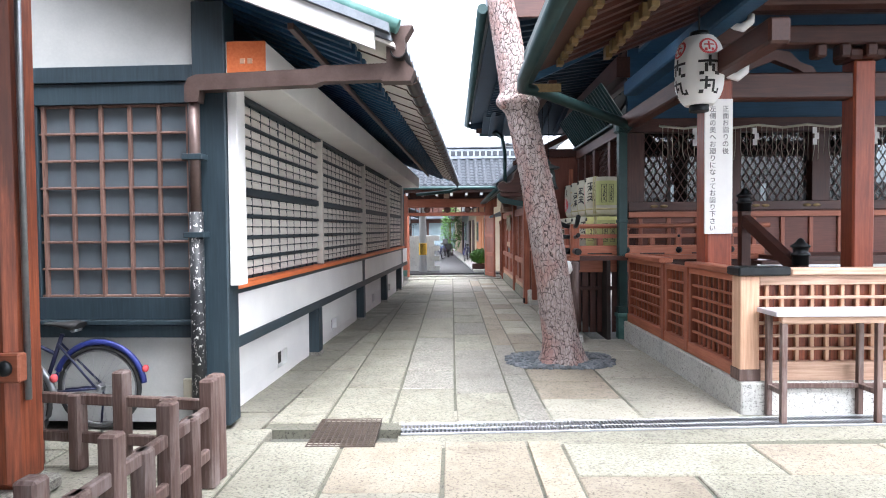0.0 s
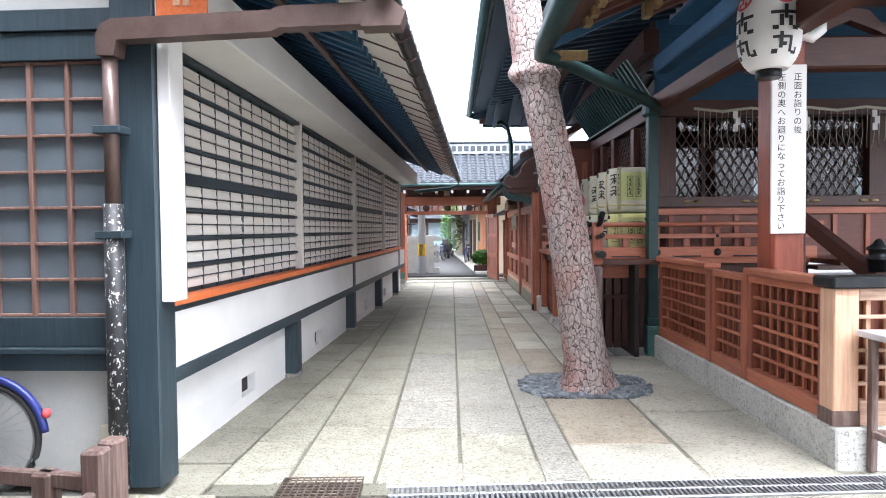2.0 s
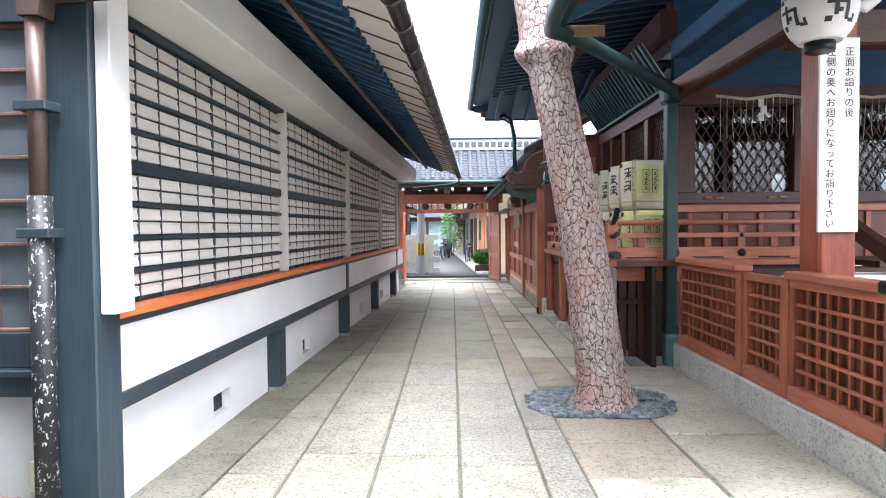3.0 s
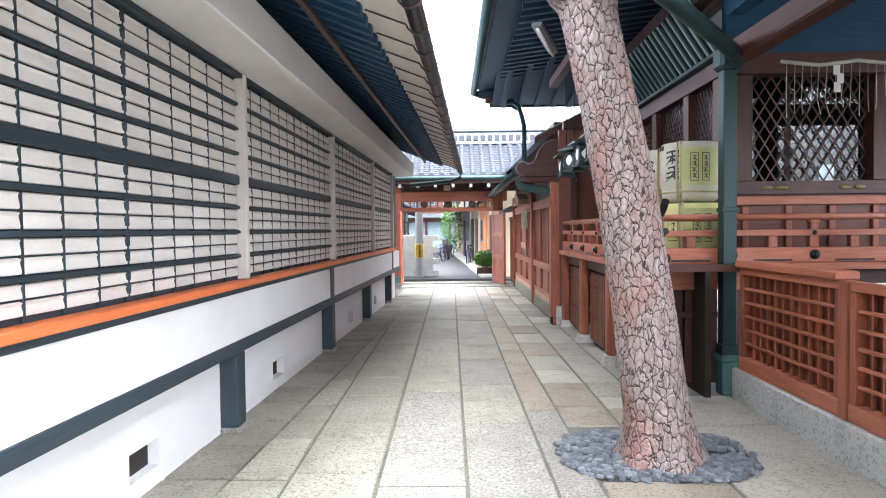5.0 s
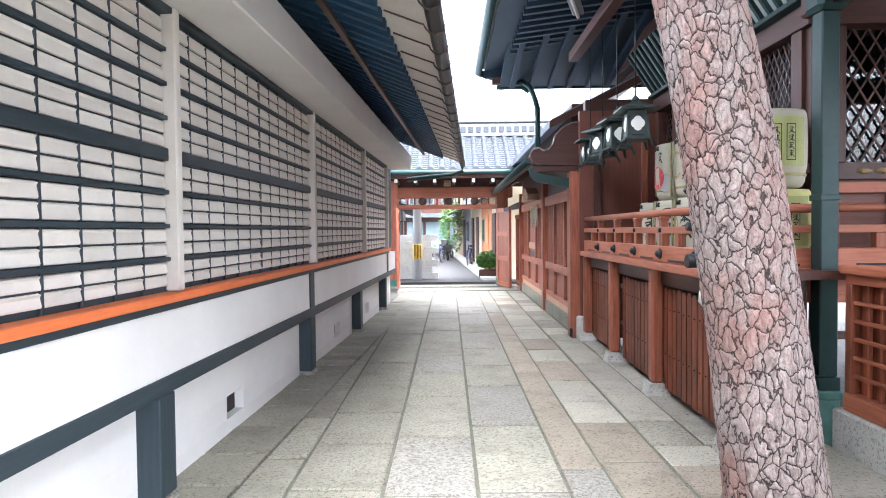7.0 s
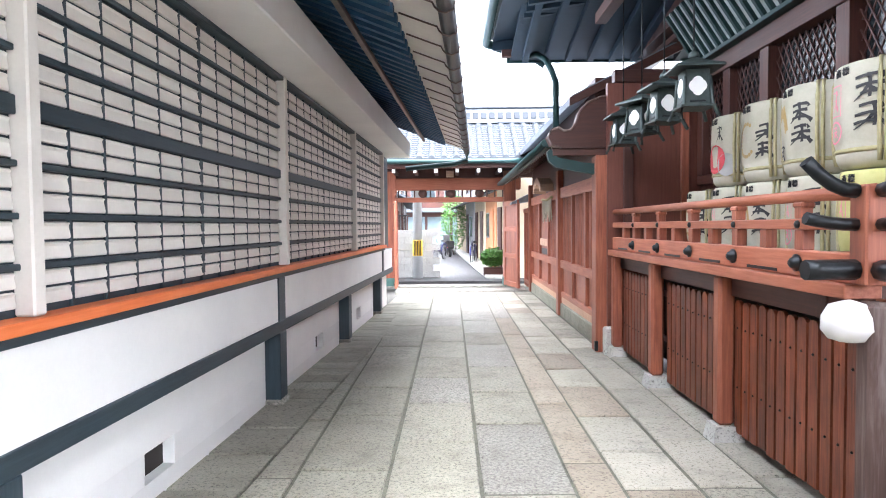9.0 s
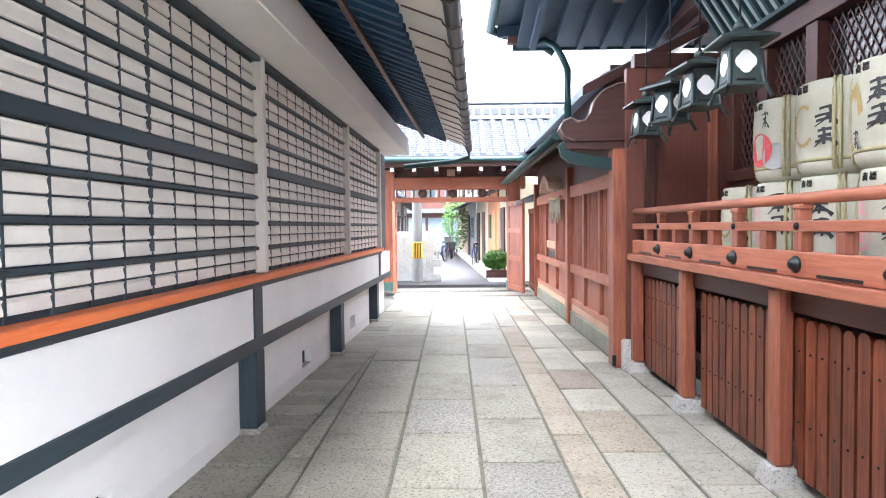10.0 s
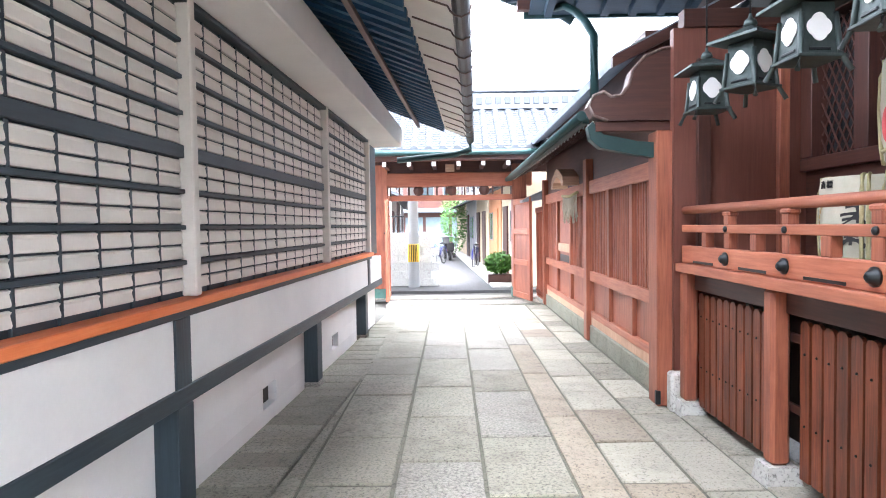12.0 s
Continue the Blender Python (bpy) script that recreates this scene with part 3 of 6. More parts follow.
for i in range(14):
    u = -0.95 + i * 0.19
    part("baluster", boxed(u, u + 0.035, -0.04, 0.04, 2.112, 2.278), M_BROWNZ, gate)
for u in (-0.35, 0.32, 0.98):
    bm = bmesh.new()
    lathe(bm, [(0.02, -0.05), (0.10, -0.04), (0.105, 0.0), (0.105, 0.06), (0.02, 0.07)], 16)
    bmesh.ops.rotate(bm, verts=bm.verts, cent=(0, 0, 0), matrix=Matrix.Rotation(radians(90), 3, "X"))
    bmesh.ops.translate(bm, verts=bm.verts, vec=(u, -0.06, 2.20))
    part("boss", bm, M_BROWNZ, gate)
part("frieze_board", boxed(-2.6, 3.4, -0.06, 0.06, 2.562, 2.90, 0), M_BROWNX, gate)
part("tie_beam", boxed(-2.6, 3.4, -0.75, -0.62, 2.74, 2.86), M_REDX, gate)
for i in range(13):
    u = -2.4 + i * 0.47
    bm = boxed(u, u + 0.07, -0.95, 0.9, 2.62, 2.70)
    pr = part("rafter", bm, M_BROWNY, gate)
    part("rafter_end", boxed(u - 0.002, u + 0.072, -0.962, -0.951, 2.618, 2.702, 0), M_PAPER, pr, "white painted rafter end")
part("strut", boxed(0.20, 0.38, -0.2, -0.16, 2.57, 2.72), M_PALEX, gate)
part("eave_beam", boxed(-3.1, 3.9, -1.0, -0.90, 2.72, 2.84), M_BROWNX, gate)
# roof of pan and cover tiles
EVZ, RDZ, EV, RD = 2.90, 3.95, -1.05, 0.55
part("roof_deck", prism(bmesh.new(), [(EV, EVZ - 0.04), (EV, EVZ), (RD, RDZ), (2.1, EVZ), (2.1, EVZ - 0.04), (RD, RDZ - 0.05)], -3.2, 4.0, "x"), M_LTILE, gate)
cover = bmesh.new()
segs, rows_n = 8, 9
for r in range(rows_n):
    a0, a1 = r / rows_n, (r + 1) / rows_n + 0.01
    ring = []
    for a, rr in ((a0, 0.078), (a1, 0.068)):
        vv, zz = EV + (RD - EV) * a, EVZ + (RDZ - EVZ) * a
        ring.append([cover.verts.new((rr * math.cos(j * math.pi / segs), vv, zz + 0.01 + rr * math.sin(j * math.pi / segs))) for j in range(segs + 1)])
    for j in range(segs):
        cover.faces.new((ring[0][j], ring[0][j + 1], ring[1][j + 1], ring[1][j])).smooth = True
    cover.faces.new(ring[0])
cover = mesh_of(cover, "cover_tile", M_LTILE)
pan = bmesh.new()
for r in range(rows_n * 2):
    a0, a1 = r / (rows_n * 2), (r + 1) / (rows_n * 2)
    for c0, c1 in ((-0.07, 0.0), (0.0, 0.07)):
        d0, d1 = (0.012 if c0 < 0 else 0.0), (0.0 if c0 < 0 else 0.012)
        q = [(c0, a0, d0 + 0.03), (c1, a0, d1 + 0.03), (c1, a1, d1 + 0.008), (c0, a1, d0 + 0.008)]
        vs = [pan.verts.new((c, EV + (RD - EV) * a, EVZ + (RDZ - EVZ) * a + d)) for c, a, d in q]
        pan.faces.new(vs)
        lo = [pan.verts.new((c, EV + (RD - EV) * a0, EVZ + (RDZ - EVZ) * a0 + d)) for c, d in ((c0, 0.0), (c1, 0.0))]
        pan.faces.new((lo[0], lo[1], vs[1], vs[0]))
pan = mesh_of(pan, "pan_tile", M_LTILE)
for i in range(26):
    u = -3.1 + i * 0.272
    part("cover_tile", cover, M_LTILE, gate, "", pose(u, 0, 0))
    part("pan_tile", pan, M_LTILE, gate, "", pose(u + 0.136, 0, 0))
part("ridge", boxed(-3.2, 4.0, RD - 0.16, RD + 0.16, RDZ - 0.03, RDZ + 0.30, 0.01), M_TILE, gate, "stacked ridge tiles with pierced pattern")
part("ridge_cap", boxed(-3.25, 4.05, RD - 0.2, RD + 0.2, RDZ + 0.302, RDZ + 0.36, 0.02), M_LTILE, gate)
for i in range(36):
    part("ridge_tile", boxed(-3.15 + i * 0.2, -3.15 + i * 0.2 + 0.14, RD - 0.185, RD - 0.162, RDZ + 0.06, RDZ + 0.22, 0.01), M_LTILE, gate)
part("eave_gutter", tube(bmesh.new(), [(-3.2, EV - 0.06, EVZ - 0.05), (4.0, EV - 0.06, EVZ - 0.05)], 0.055), M_COPPER, gate)
# leaves standing open
def gate_leaf(m, label):
    g = thing("gate_leaf", m, label, "gate door", "open leaves of the gate")
    part("stile", boxed(-0.03, 0.03, 0, 0.10, 0.05, 2.0), M_REDZ, g)
    part("stile", boxed(-0.03, 0.03, 0.85, 0.95, 0.05, 2.0), M_REDZ, g)
    for z in (0.06, 0.7, 1.3, 1.88):
        r = part("ledge", boxed(-0.035, 0.035, 0.101, 0.849, z, z + 0.11), M_REDY, g)
        for y in (0.25, 0.48, 0.7):
            part("stud", lathe(bmesh.new(), [(0.03, 0), (0.026, 0.012), (0.008, 0.02)], 10), M_IRON, r, "", pose(-0.035, y, z + 0.055, 0, -90, 0))
    part("panel", boxed(-0.012, 0.012, 0.101, 0.849, 0.05, 1.98, 0), M_REDZ, g)
gate_leaf(RM @ pose(1.56, GV - 0.18, 0, 0, 0, 180 + 14), "red studded gate leaf folded back, open")
gate_leaf(RM @ pose(-0.93, GV - 0.95, 0, 0, 0, 3), "red gate leaf seen edge-on, open")

# ---- lattice-topped shrine fence with curb ----
FU, FV = 2.90, 5.68
curb = single("curb", boxed(FU - 0.07, FU + 0.13, FV - 0.1, 9.15, -0.02, 0.26, 0.012), M_CONC, "grey concrete curb under the fence", "curb", RM, "structure")
single("curb_front", boxed(FU + 0.131, FU + 4.0, FV - 0.1, FV + 0.1, -0.02, 0.26, 0.012), M_CONC, "grey concrete curb under the front fence", "curb", RM, "structure")


def fence_panel(v0, v1, cap, label):
    f = thing("lattice_fence", RM @ pose(FU, v0, 0), label, "fence", "lattice fence before the hall")
    L = v1 - v0
    part("bottom_rail", boxed(-0.04, 0.06, 0, L, 0.262, 0.375, 0.006), M_REDY, f)
    part("top_rail", boxed(-0.03, 0.05, 0, L, 1.08, 1.14, 0.005), M_REDY, f)
    part("stile", boxed(-0.03, 0.05, 0, 0.06, 0.376, 1.079), M_REDZ, f)
    part("stile", boxed(-0.03, 0.05, L - 0.06, L, 0.376, 1.079), M_REDZ, f)
    if cap:
        part("cap", boxed(-0.075, 0.095, -0.01, L + 0.0, 1.142, 1.20, 0.01), M_REDY, f, "weathered cap rail")
    inner = part("lattice", boxed(0.041, 0.05, 0.06, L - 0.06, 0.376, 1.079, 0), M_SLAT, f)
    inner.matrix_basis = pose(0, 0, 0)
    hold = f
    n = round((L - 0.12) / 0.112)
    for i in range(1, n):
        a = 0.06 + i * (L - 0.12) / n
        part("bar", boxed(0.002, 0.028, a - 0.011, a + 0.011, 0.376, 1.079, 0.003), M_REDZ, hold)
    for j in range(1, 6):
        z = 0.376 + j * 0.703 / 6
        part("crossbar", boxed(-0.016, 0.012, 0.06, L - 0.06, z - 0.011, z + 0.011, 0.003), M_REDY, hold)
    return f


fence_panel(FV + 0.12, 6.86, True, "red lattice fence panel with weathered cap")
fence_panel(6.94, 7.58, False, "small red lattice gate in the fence")
fence_panel(7.68, 9.08, True, "faded red lattice fence panel with cap")
for v in (6.90, 7.63):
    single("fence_post", boxed(FU - 0.045, FU + 0.065, v - 0.038, v + 0.048, 0.262, 1.14, 0.006), M_REDZ, "red timber fence post on the curb", "post", RM, group="posts of the lattice fence")
cp = thing("corner_post", RM @ pose(FU, FV, 0), "pale bleached corner post with black metal cap", "post")
part("shaft", boxed(-0.06, 0.10, -0.05, 0.11, 0.262, 1.14, 0.008), M_PALE, cp)
part("cap", boxed(-0.09, 0.34, -0.09, 0.15, 1.142, 1.215, 0.012), M_IRON, cp, "black metal cap")
part("shoe", boxed(-0.068, 0.108, -0.058, 0.118, 0.262, 0.36, 0.004), M_GREYW, cp)
ff = thing("front_fence", RM @ pose(FU + 0.11, FV, 0), "bleached lattice fence with pale cap rail", "fence")
LEN = 3.9
part("bottom_rail", boxed(0, LEN, -0.04, 0.06, 0.262, 0.42, 0.006), M_PALEX, ff)
part("top_rail", boxed(0, LEN, -0.03, 0.05, 1.06, 1.14, 0.005), M_PALEX, ff)
part("cap", boxed(0.24, LEN, -0.075, 0.095, 1.142, 1.20, 0.01), M_PALEX, ff, "bleached cap rail")
part("back_board", boxed(0, LEN, 0.035, 0.045, 0.42, 1.06, 0), M_SLAT, ff)
for i in range(int(LEN / 0.125)):
    part("bar", boxed(0.06 + i * 0.125, 0.09 + i * 0.125, -0.005, 0.03, 0.421, 1.059, 0.003), M_PALE, ff)
for j in range(1, 6):
    z = 0.42 + j * 0.107
    part("crossbar", boxed(0, LEN, -0.025, 0.004, z - 0.012, z + 0.012, 0.003), M_PALEX, ff)
# table before the fence
tb = thing("side_table", RM @ pose(2.96, 5.28, 0), "narrow grey topped table on thin wooden legs", "table")
part("tabletop", boxed(0, 1.7, 0, 0.32, 0.845, 0.885, 0.004), plain("grey_laminate", (0.42, 0.41, 0.44), (0.52, 0.5, 0.53), 0.35, 3), tb, "grey laminate top")
part("apron", boxed(0.06, 1.64, 0.03, 0.05, 0.79, 0.844), M_PALEX, tb)
for x in (0.06, 0.80, 1.58):
    for y in (0.03, 0.26):
        part("leg", boxed(x, x + 0.045, y, y + 0.045, 0, 0.844 if y > 0.1 else 0.789), M_GREYW, tb)
    part("stretcher", boxed(x + 0.005, x + 0.035, 0.076, 0.259, 0.22, 0.26), M_GREYW, tb)
part("stretcher_long", boxed(0.106, 1.579, 0.265, 0.295, 0.22, 0.26), M_GREYW, tb)

# ---- pine ----
bm = bmesh.new()
centres = [(-0.1, 1.665, 0.36), (0.0, 1.665, 0.315), (0.10, 1.665, 0.26), (0.3, 1.65, 0.222), (0.9, 1.57, 0.205), (1.58, 1.475, 0.196), (2.3, 1.335, 0.188), (2.85, 1.215, 0.188), (3.0, 1.18, 0.20), (3.15, 1.15, 0.19), (3.6, 1.075, 0.176), (4.15, 0.985, 0.172), (5.2, 0.86, 0.16), (6.5, 0.80, 0.14)]
zs = np.array([c[0] for c in centres])
NR, NS = 300, 96
rings = []
for i in range(NR):
    z = -0.1 + 6.6 * i / (NR - 1)
    u, r = np.interp(z, zs, [c[1] for c in centres]), 0.95 * np.interp(z, zs, [c[2] for c in centres])
    ring = []
    for j in range(NS):
        a = 6.283185 * j / NS
        p = Vector((math.cos(a) * r, math.sin(a) * r, z * 0.5))
        d, _ = noise.voronoi(p * 29 + 0.6 * noise.noise_vector(p * 6))
        edge = min(1.0, (d[1] - d[0]) * 2.6)
        knot = 0.07 * math.exp(-((z - 2.98) / 0.085) ** 2) * (0.45 + 0.55 * noise.noise(Vector((a * 2, z * 9, 0))) + 0.5 * max(0, math.cos(a - 3.4)))
        flare = 0.05 * max(0, 0.35 - z) * math.cos(a * 5 + 0.6) * 1.4
        rr = r + 0.004 * edge - 0.002 + 0.012 * noise.noise(p * 3.0) + knot + flare
        ring.append(bm.verts.new((u + rr * math.cos(a), rr * math.sin(a), z)))
    rings.append(ring)
for a, b in zip(rings, rings[1:]):
    for j in range(NS):
        bm.faces.new((a[j], a[(j + 1) % NS], b[(j + 1) % NS], b[j])).smooth = True
bm.faces.new(rings[-1])
pine = thing("pine_tree", RM @ pose(0.045, 7.64, 0), "leaning pine with plated reddish grey bark", "tree")
part("trunk", bm, M_BARK, pine)
burl = bmesh.new()
lathe(burl, [(0.015, -0.07), (0.055, -0.05), (0.075, 0.0), (0.06, 0.045), (0.02, 0.065)], 20)
for v in burl.verts:
    v.co += 0.022 * noise.noise_vector(v.co * 22)
part("burl", burl, M_BARK, pine, "knobbly burl on the trunk", pose(1.005, -0.10, 2.97, 20, -35, 0))
# pebbles round its foot
rng = random.Random(4)
verts, faces = [], []
for k in range(1000):
    a, q = rng.uniform(0, 6.283), math.sqrt(rng.uniform(0.08, 1))
    ca, sa = math.cos(a), math.sin(a)
    cu = 1.70 + 0.62 * q * math.copysign(abs(ca) ** 0.75, ca)
    cv = 7.72 + 0.46 * q * math.copysign(abs(sa) ** 0.75, sa)
    rx, ry, rz = rng.uniform(0.022, 0.042), rng.uniform(0.017, 0.031), rng.uniform(0.013, 0.024)
    cz, base, yaw = rng.uniform(0.004, 0.03), len(verts), rng.uniform(0, 3.14)
    for lat in (-0.8, 0.0, 0.8):
        for s in range(7):
            b = 6.283 * s / 7
            px, py = rx * math.cos(b) * math.cos(lat), ry * math.sin(b) * math.cos(lat)
            verts.append((cu + px * math.cos(yaw) - py * math.sin(yaw), cv + px * math.sin(yaw) + py * math.cos(yaw), cz + rz * math.sin(lat)))
    for q2 in range(2):
        for s in range(7):
            faces.append((base + q2 * 7 + s, base + q2 * 7 + (s + 1) % 7, base + q2 * 7 + 7 + (s + 1) % 7, base + q2 * 7 + 7 + s))
    faces.append(tuple(base + 14 + s for s in range(7)))
me = bpy.data.meshes.new("pebbles")
me.from_pydata(verts, [], faces)
me.materials.append(M_PEBBLE)
pb = new("pebbles", me)
pb.matrix_world = RM
bed = bmesh.new()
lathe(bed, [(0.98, -0.075), (1.0, -0.07), (0.99, 0.002), (0.2, 0.003)], 28)
for v in bed.verts:
    v.co = Vector((1.70 + 0.62 * math.copysign(abs(v.co.x) ** 0.75, v.co.x), 7.72 + 0.46 * math.copysign(abs(v.co.y) ** 0.75, v.co.y), v.co.z))
single("soil_bed", bed, M_EARTH, "dark soil bed round the pine's foot", "soil", RM, "structure")
tagged(pb, "blue-grey pebbles filling the pine's bed", "pebbles", kind="stuff")

# ---- raised veranda with balustrade ----
BU, BV0, BV1 = 2.09, 9.12, 13.30


def veranda_run(name, m, length, posts, boards, label, skip_slats=False):
    """A run of veranda along local y, its face at x = 0: posts on stone feet, slats, fascia and railing."""
    g = thing(name, m, label, "veranda", "veranda round the hall")
    part("fascia", boxed(-0.05, 0.12, -0.02, length, 1.10, 1.165, 0.005), M_REDY, g)
    part("floor", boxed(0.125, 1.02, -0.0, length, 1.10, 1.16, 0), M_BROWNY, g)
    part("under_beam", boxed(0.06, 0.14, 0.05, length, 0.965, 1.098), M_BROWNY, g)
    part("base_rail", boxed(0.0, 0.07, -0.02, length, 1.167, 1.30, 0.006), M_REDY, g)
    part("mid_rail", boxed(0.0, 0.06, -0.02, length, 1.405, 1.46, 0.005), M_REDY, g)
    part("handrail", tube(bmesh.new(), [(0.03, -0.1, 1.575), (0.03, length, 1.575)], 0.031, 12), M_REDY, g, "round red handrail")
    n = max(2, round(length / 0.73))
    for i in range(n):
        y = 0.45 + i * 0.735
        if y > length - 0.1:
            break
        part("baluster", boxed(0.0, 0.06, y - 0.035, y + 0.035, 1.461, 1.545), M_REDZ, g)
        b = part("baluster", boxed(0.004, 0.066, y - 0.04, y + 0.04, 1.301, 1.404), M_REDZ, g)
        part("baluster_head", boxed(-0.006, 0.066, y - 0.05, y + 0.05, 1.515, 1.548, 0.01), M_REDZ, b)
        part("stud", lathe(bmesh.new(), [(0.045, 0), (0.045, 0.012), (0.03, 0.02), (0.026, 0.034), (0.012, 0.045)], 14), M_IRON, g, "black iron boss", pose(0.0, y, 1.235, 0, -90, 0))
        part("nail", lathe(bmesh.new(), [(0.022, 0), (0.018, 0.012), (0.006, 0.018)], 10), M_IRON, g, "", pose(0.0, y, 1.432, 0, -90, 0))
        part("spacer", boxed(0.004, 0.066, y + 0.33, y + 0.41, 1.301, 1.404), M_REDZ, g)
        part("slot", boxed(-0.003, 0.0005, y + 0.2, y + 0.55, 1.178, 1.195, 0), M_IRON, g)
    for y in posts:
        p = part("post", boxed(-0.02, 0.09, y - 0.055, y + 0.055, 0.10, 1.098, 0.02), M_GREYW if y < 0 else M_REDZ, g, "weathered post on a stone foot")
        bm = bmesh.new()
        for v in box(bm, -0.065, 0.145, y - 0.095, y + 0.095, -0.02, 0.10):
            if v.co.z > 0.05:
                v.co.x, v.co.y = 0.04 + (v.co.x - 0.04) * 0.8, y + (v.co.y - y) * 0.8
        part("foot", bm, M_CONC, p, "grey stone foot")
    if boards:
        rr = random.Random(7)
        slat = bmesh.new()
        prism(slat, [(-0.043, -0.13), (0.043, -0.13), (0.043, 0.715), (0.028, 0.735), (0.0, 0.742), (-0.028, 0.735), (-0.043, 0.715)], 0, 0.022)
        for v in slat.verts:
            v.co = Vector((v.co.y, v.co.x, v.co.z))
        slat = mesh_of(slat, "slat", M_SLAT)
        nail = mesh_of(lathe(bmesh.new(), [(0.008, 0), (0.006, 0.006), (0.002, 0.008)], 6), "nail", M_IRON)
        y = 0.12
        while y < length - 0.06:
            if all(abs(y - q) > 0.09 for q in posts):
                o = part("slat", slat, M_SLAT, g, "", pose(0.085 + rr.uniform(-0.002, 0.002), y, 0.20 + rr.uniform(-0.006, 0.006)))
                for z in (0.17, 0.56):
                    part("nail", nail, M_IRON, o, "", pose(0, 0, z, 0, -90, 0))
            y += 0.108
        # Added dark sheet: gives the shade behind the slats and blocks light from beyond.
        part("back_wall", boxed(0.5, 0.55, 0.0, length, 0.0, 1.098, 0), M_INNERSHADE, g)
        part("slat_rail", boxed(0.109, 0.13, 0.06, length, 0.40, 0.45), M_BROWNY, g)
        part("slat_rail", boxed(0.109, 0.13, 0.06, length, 0.80, 0.85), M_BROWNY, g)
    return g


veranda_run("veranda", RM @ pose(BU, BV0, 0), BV1 - BV0, (-0.10, 1.40, 2.80, 4.12), True, "red veranda with balustrade above dark red slats")
# the return along the front of the hall
veranda_run("veranda", RM @ pose(BU + 2.75, BV0 + 0.22, 0, 0, 0, 90) , 2.70, (), False, "red veranda balustrade along the hall front")
vs = thing("slat_screen", RM @ pose(BU + 0.12, BV0 + 0.30, 0), "grey-brown slats closing the veranda end", "slat screen")
for i in range(8):
    part("slat", boxed(i * 0.105, i * 0.105 + 0.085, 0, 0.025, 0.06, 0.92, 0.004), M_BROWNZ, vs)
part("rail", boxed(0, 0.9, -0.012, -0.001, 0.66, 0.72), M_BROWNX, vs)
part("head", boxed(-0.02, 0.95, -0.05, 0.05, 0.922, 1.09), M_REDX, vs)
# crossed black-shod rail ends at the corner
re = thing("rail_corner", RM @ pose(BU + 0.04, BV0 - 0.06, 0), "crossing rail ends shod in black metal", "rail end")
part("corner_block", boxed(-0.06, 0.06, -0.06, 0.06, 1.167, 1.60, 0.008), M_REDZ, re)
for ax, s in (("y", -1), ("x", -1)):
    for z, rise, r in ((1.575, 0.13, 0.032), (1.43, 0.03, 0.028), (1.235, 0.0, 0.045)):
        pts = []
        for q in range(5):
            d = 0.065 + 0.055 * q
            zz = z + rise * (q / 4) ** 2
            pts.append((0, s * d, zz) if ax == "y" else (s * d, 0, zz))
        part("shod_end", tube(bmesh.new(), pts, r, 8), M_IRON, re, "black metal shoe")
knob = bmesh.new()
lathe(knob, [(0.02, -0.085), (0.065, -0.075), (0.098, -0.03), (0.10, 0.025), (0.07, 0.075), (0.02, 0.09)], 18)
for v in knob.verts:
    v.co += 0.012 * noise.noise_vector(v.co * 14)
single("wrapped_knob", knob, M_PAPER, "white cloth tied round a beam end", "cloth", RM @ pose(BU - 0.075, BV0 - 0.08, 1.01))

# ---- casks stacked on the veranda ----


def ring_patch(bm, r, a0, a1, z0, z1, n=8):
    vs = [[bm.verts.new((r * math.cos(a0 + (a1 - a0) * i / n), r * math.sin(a0 + (a1 - a0) * i / n), z)) for i in range(n + 1)] for z in (z0, z1)]
    for i in range(n):
        bm.faces.new((vs[0][i], vs[0][i + 1], vs[1][i + 1], vs[1][i]))


def disc_patch(bm, r, a, z, rad, n=18, hole=0.0):
    outer = [bm.verts.new((r * math.cos(a + rad / r * math.cos(t)), r * math.sin(a + rad / r * math.cos(t)), z + rad * math.sin(t))) for t in [6.2832 * i / n for i in range(n)]]
    if hole:
        inner = [bm.verts.new((r * math.cos(a + hole / r * math.cos(t)), r * math.sin(a + hole / r * math.cos(t)), z + hole * math.sin(t))) for t in [6.2832 * i / n for i in range(n)]]
        for i in range(n):
            bm.faces.new((outer[i], outer[(i + 1) % n], inner[(i + 1) % n], inner[i]))
    else:
        bm.faces.new(outer)


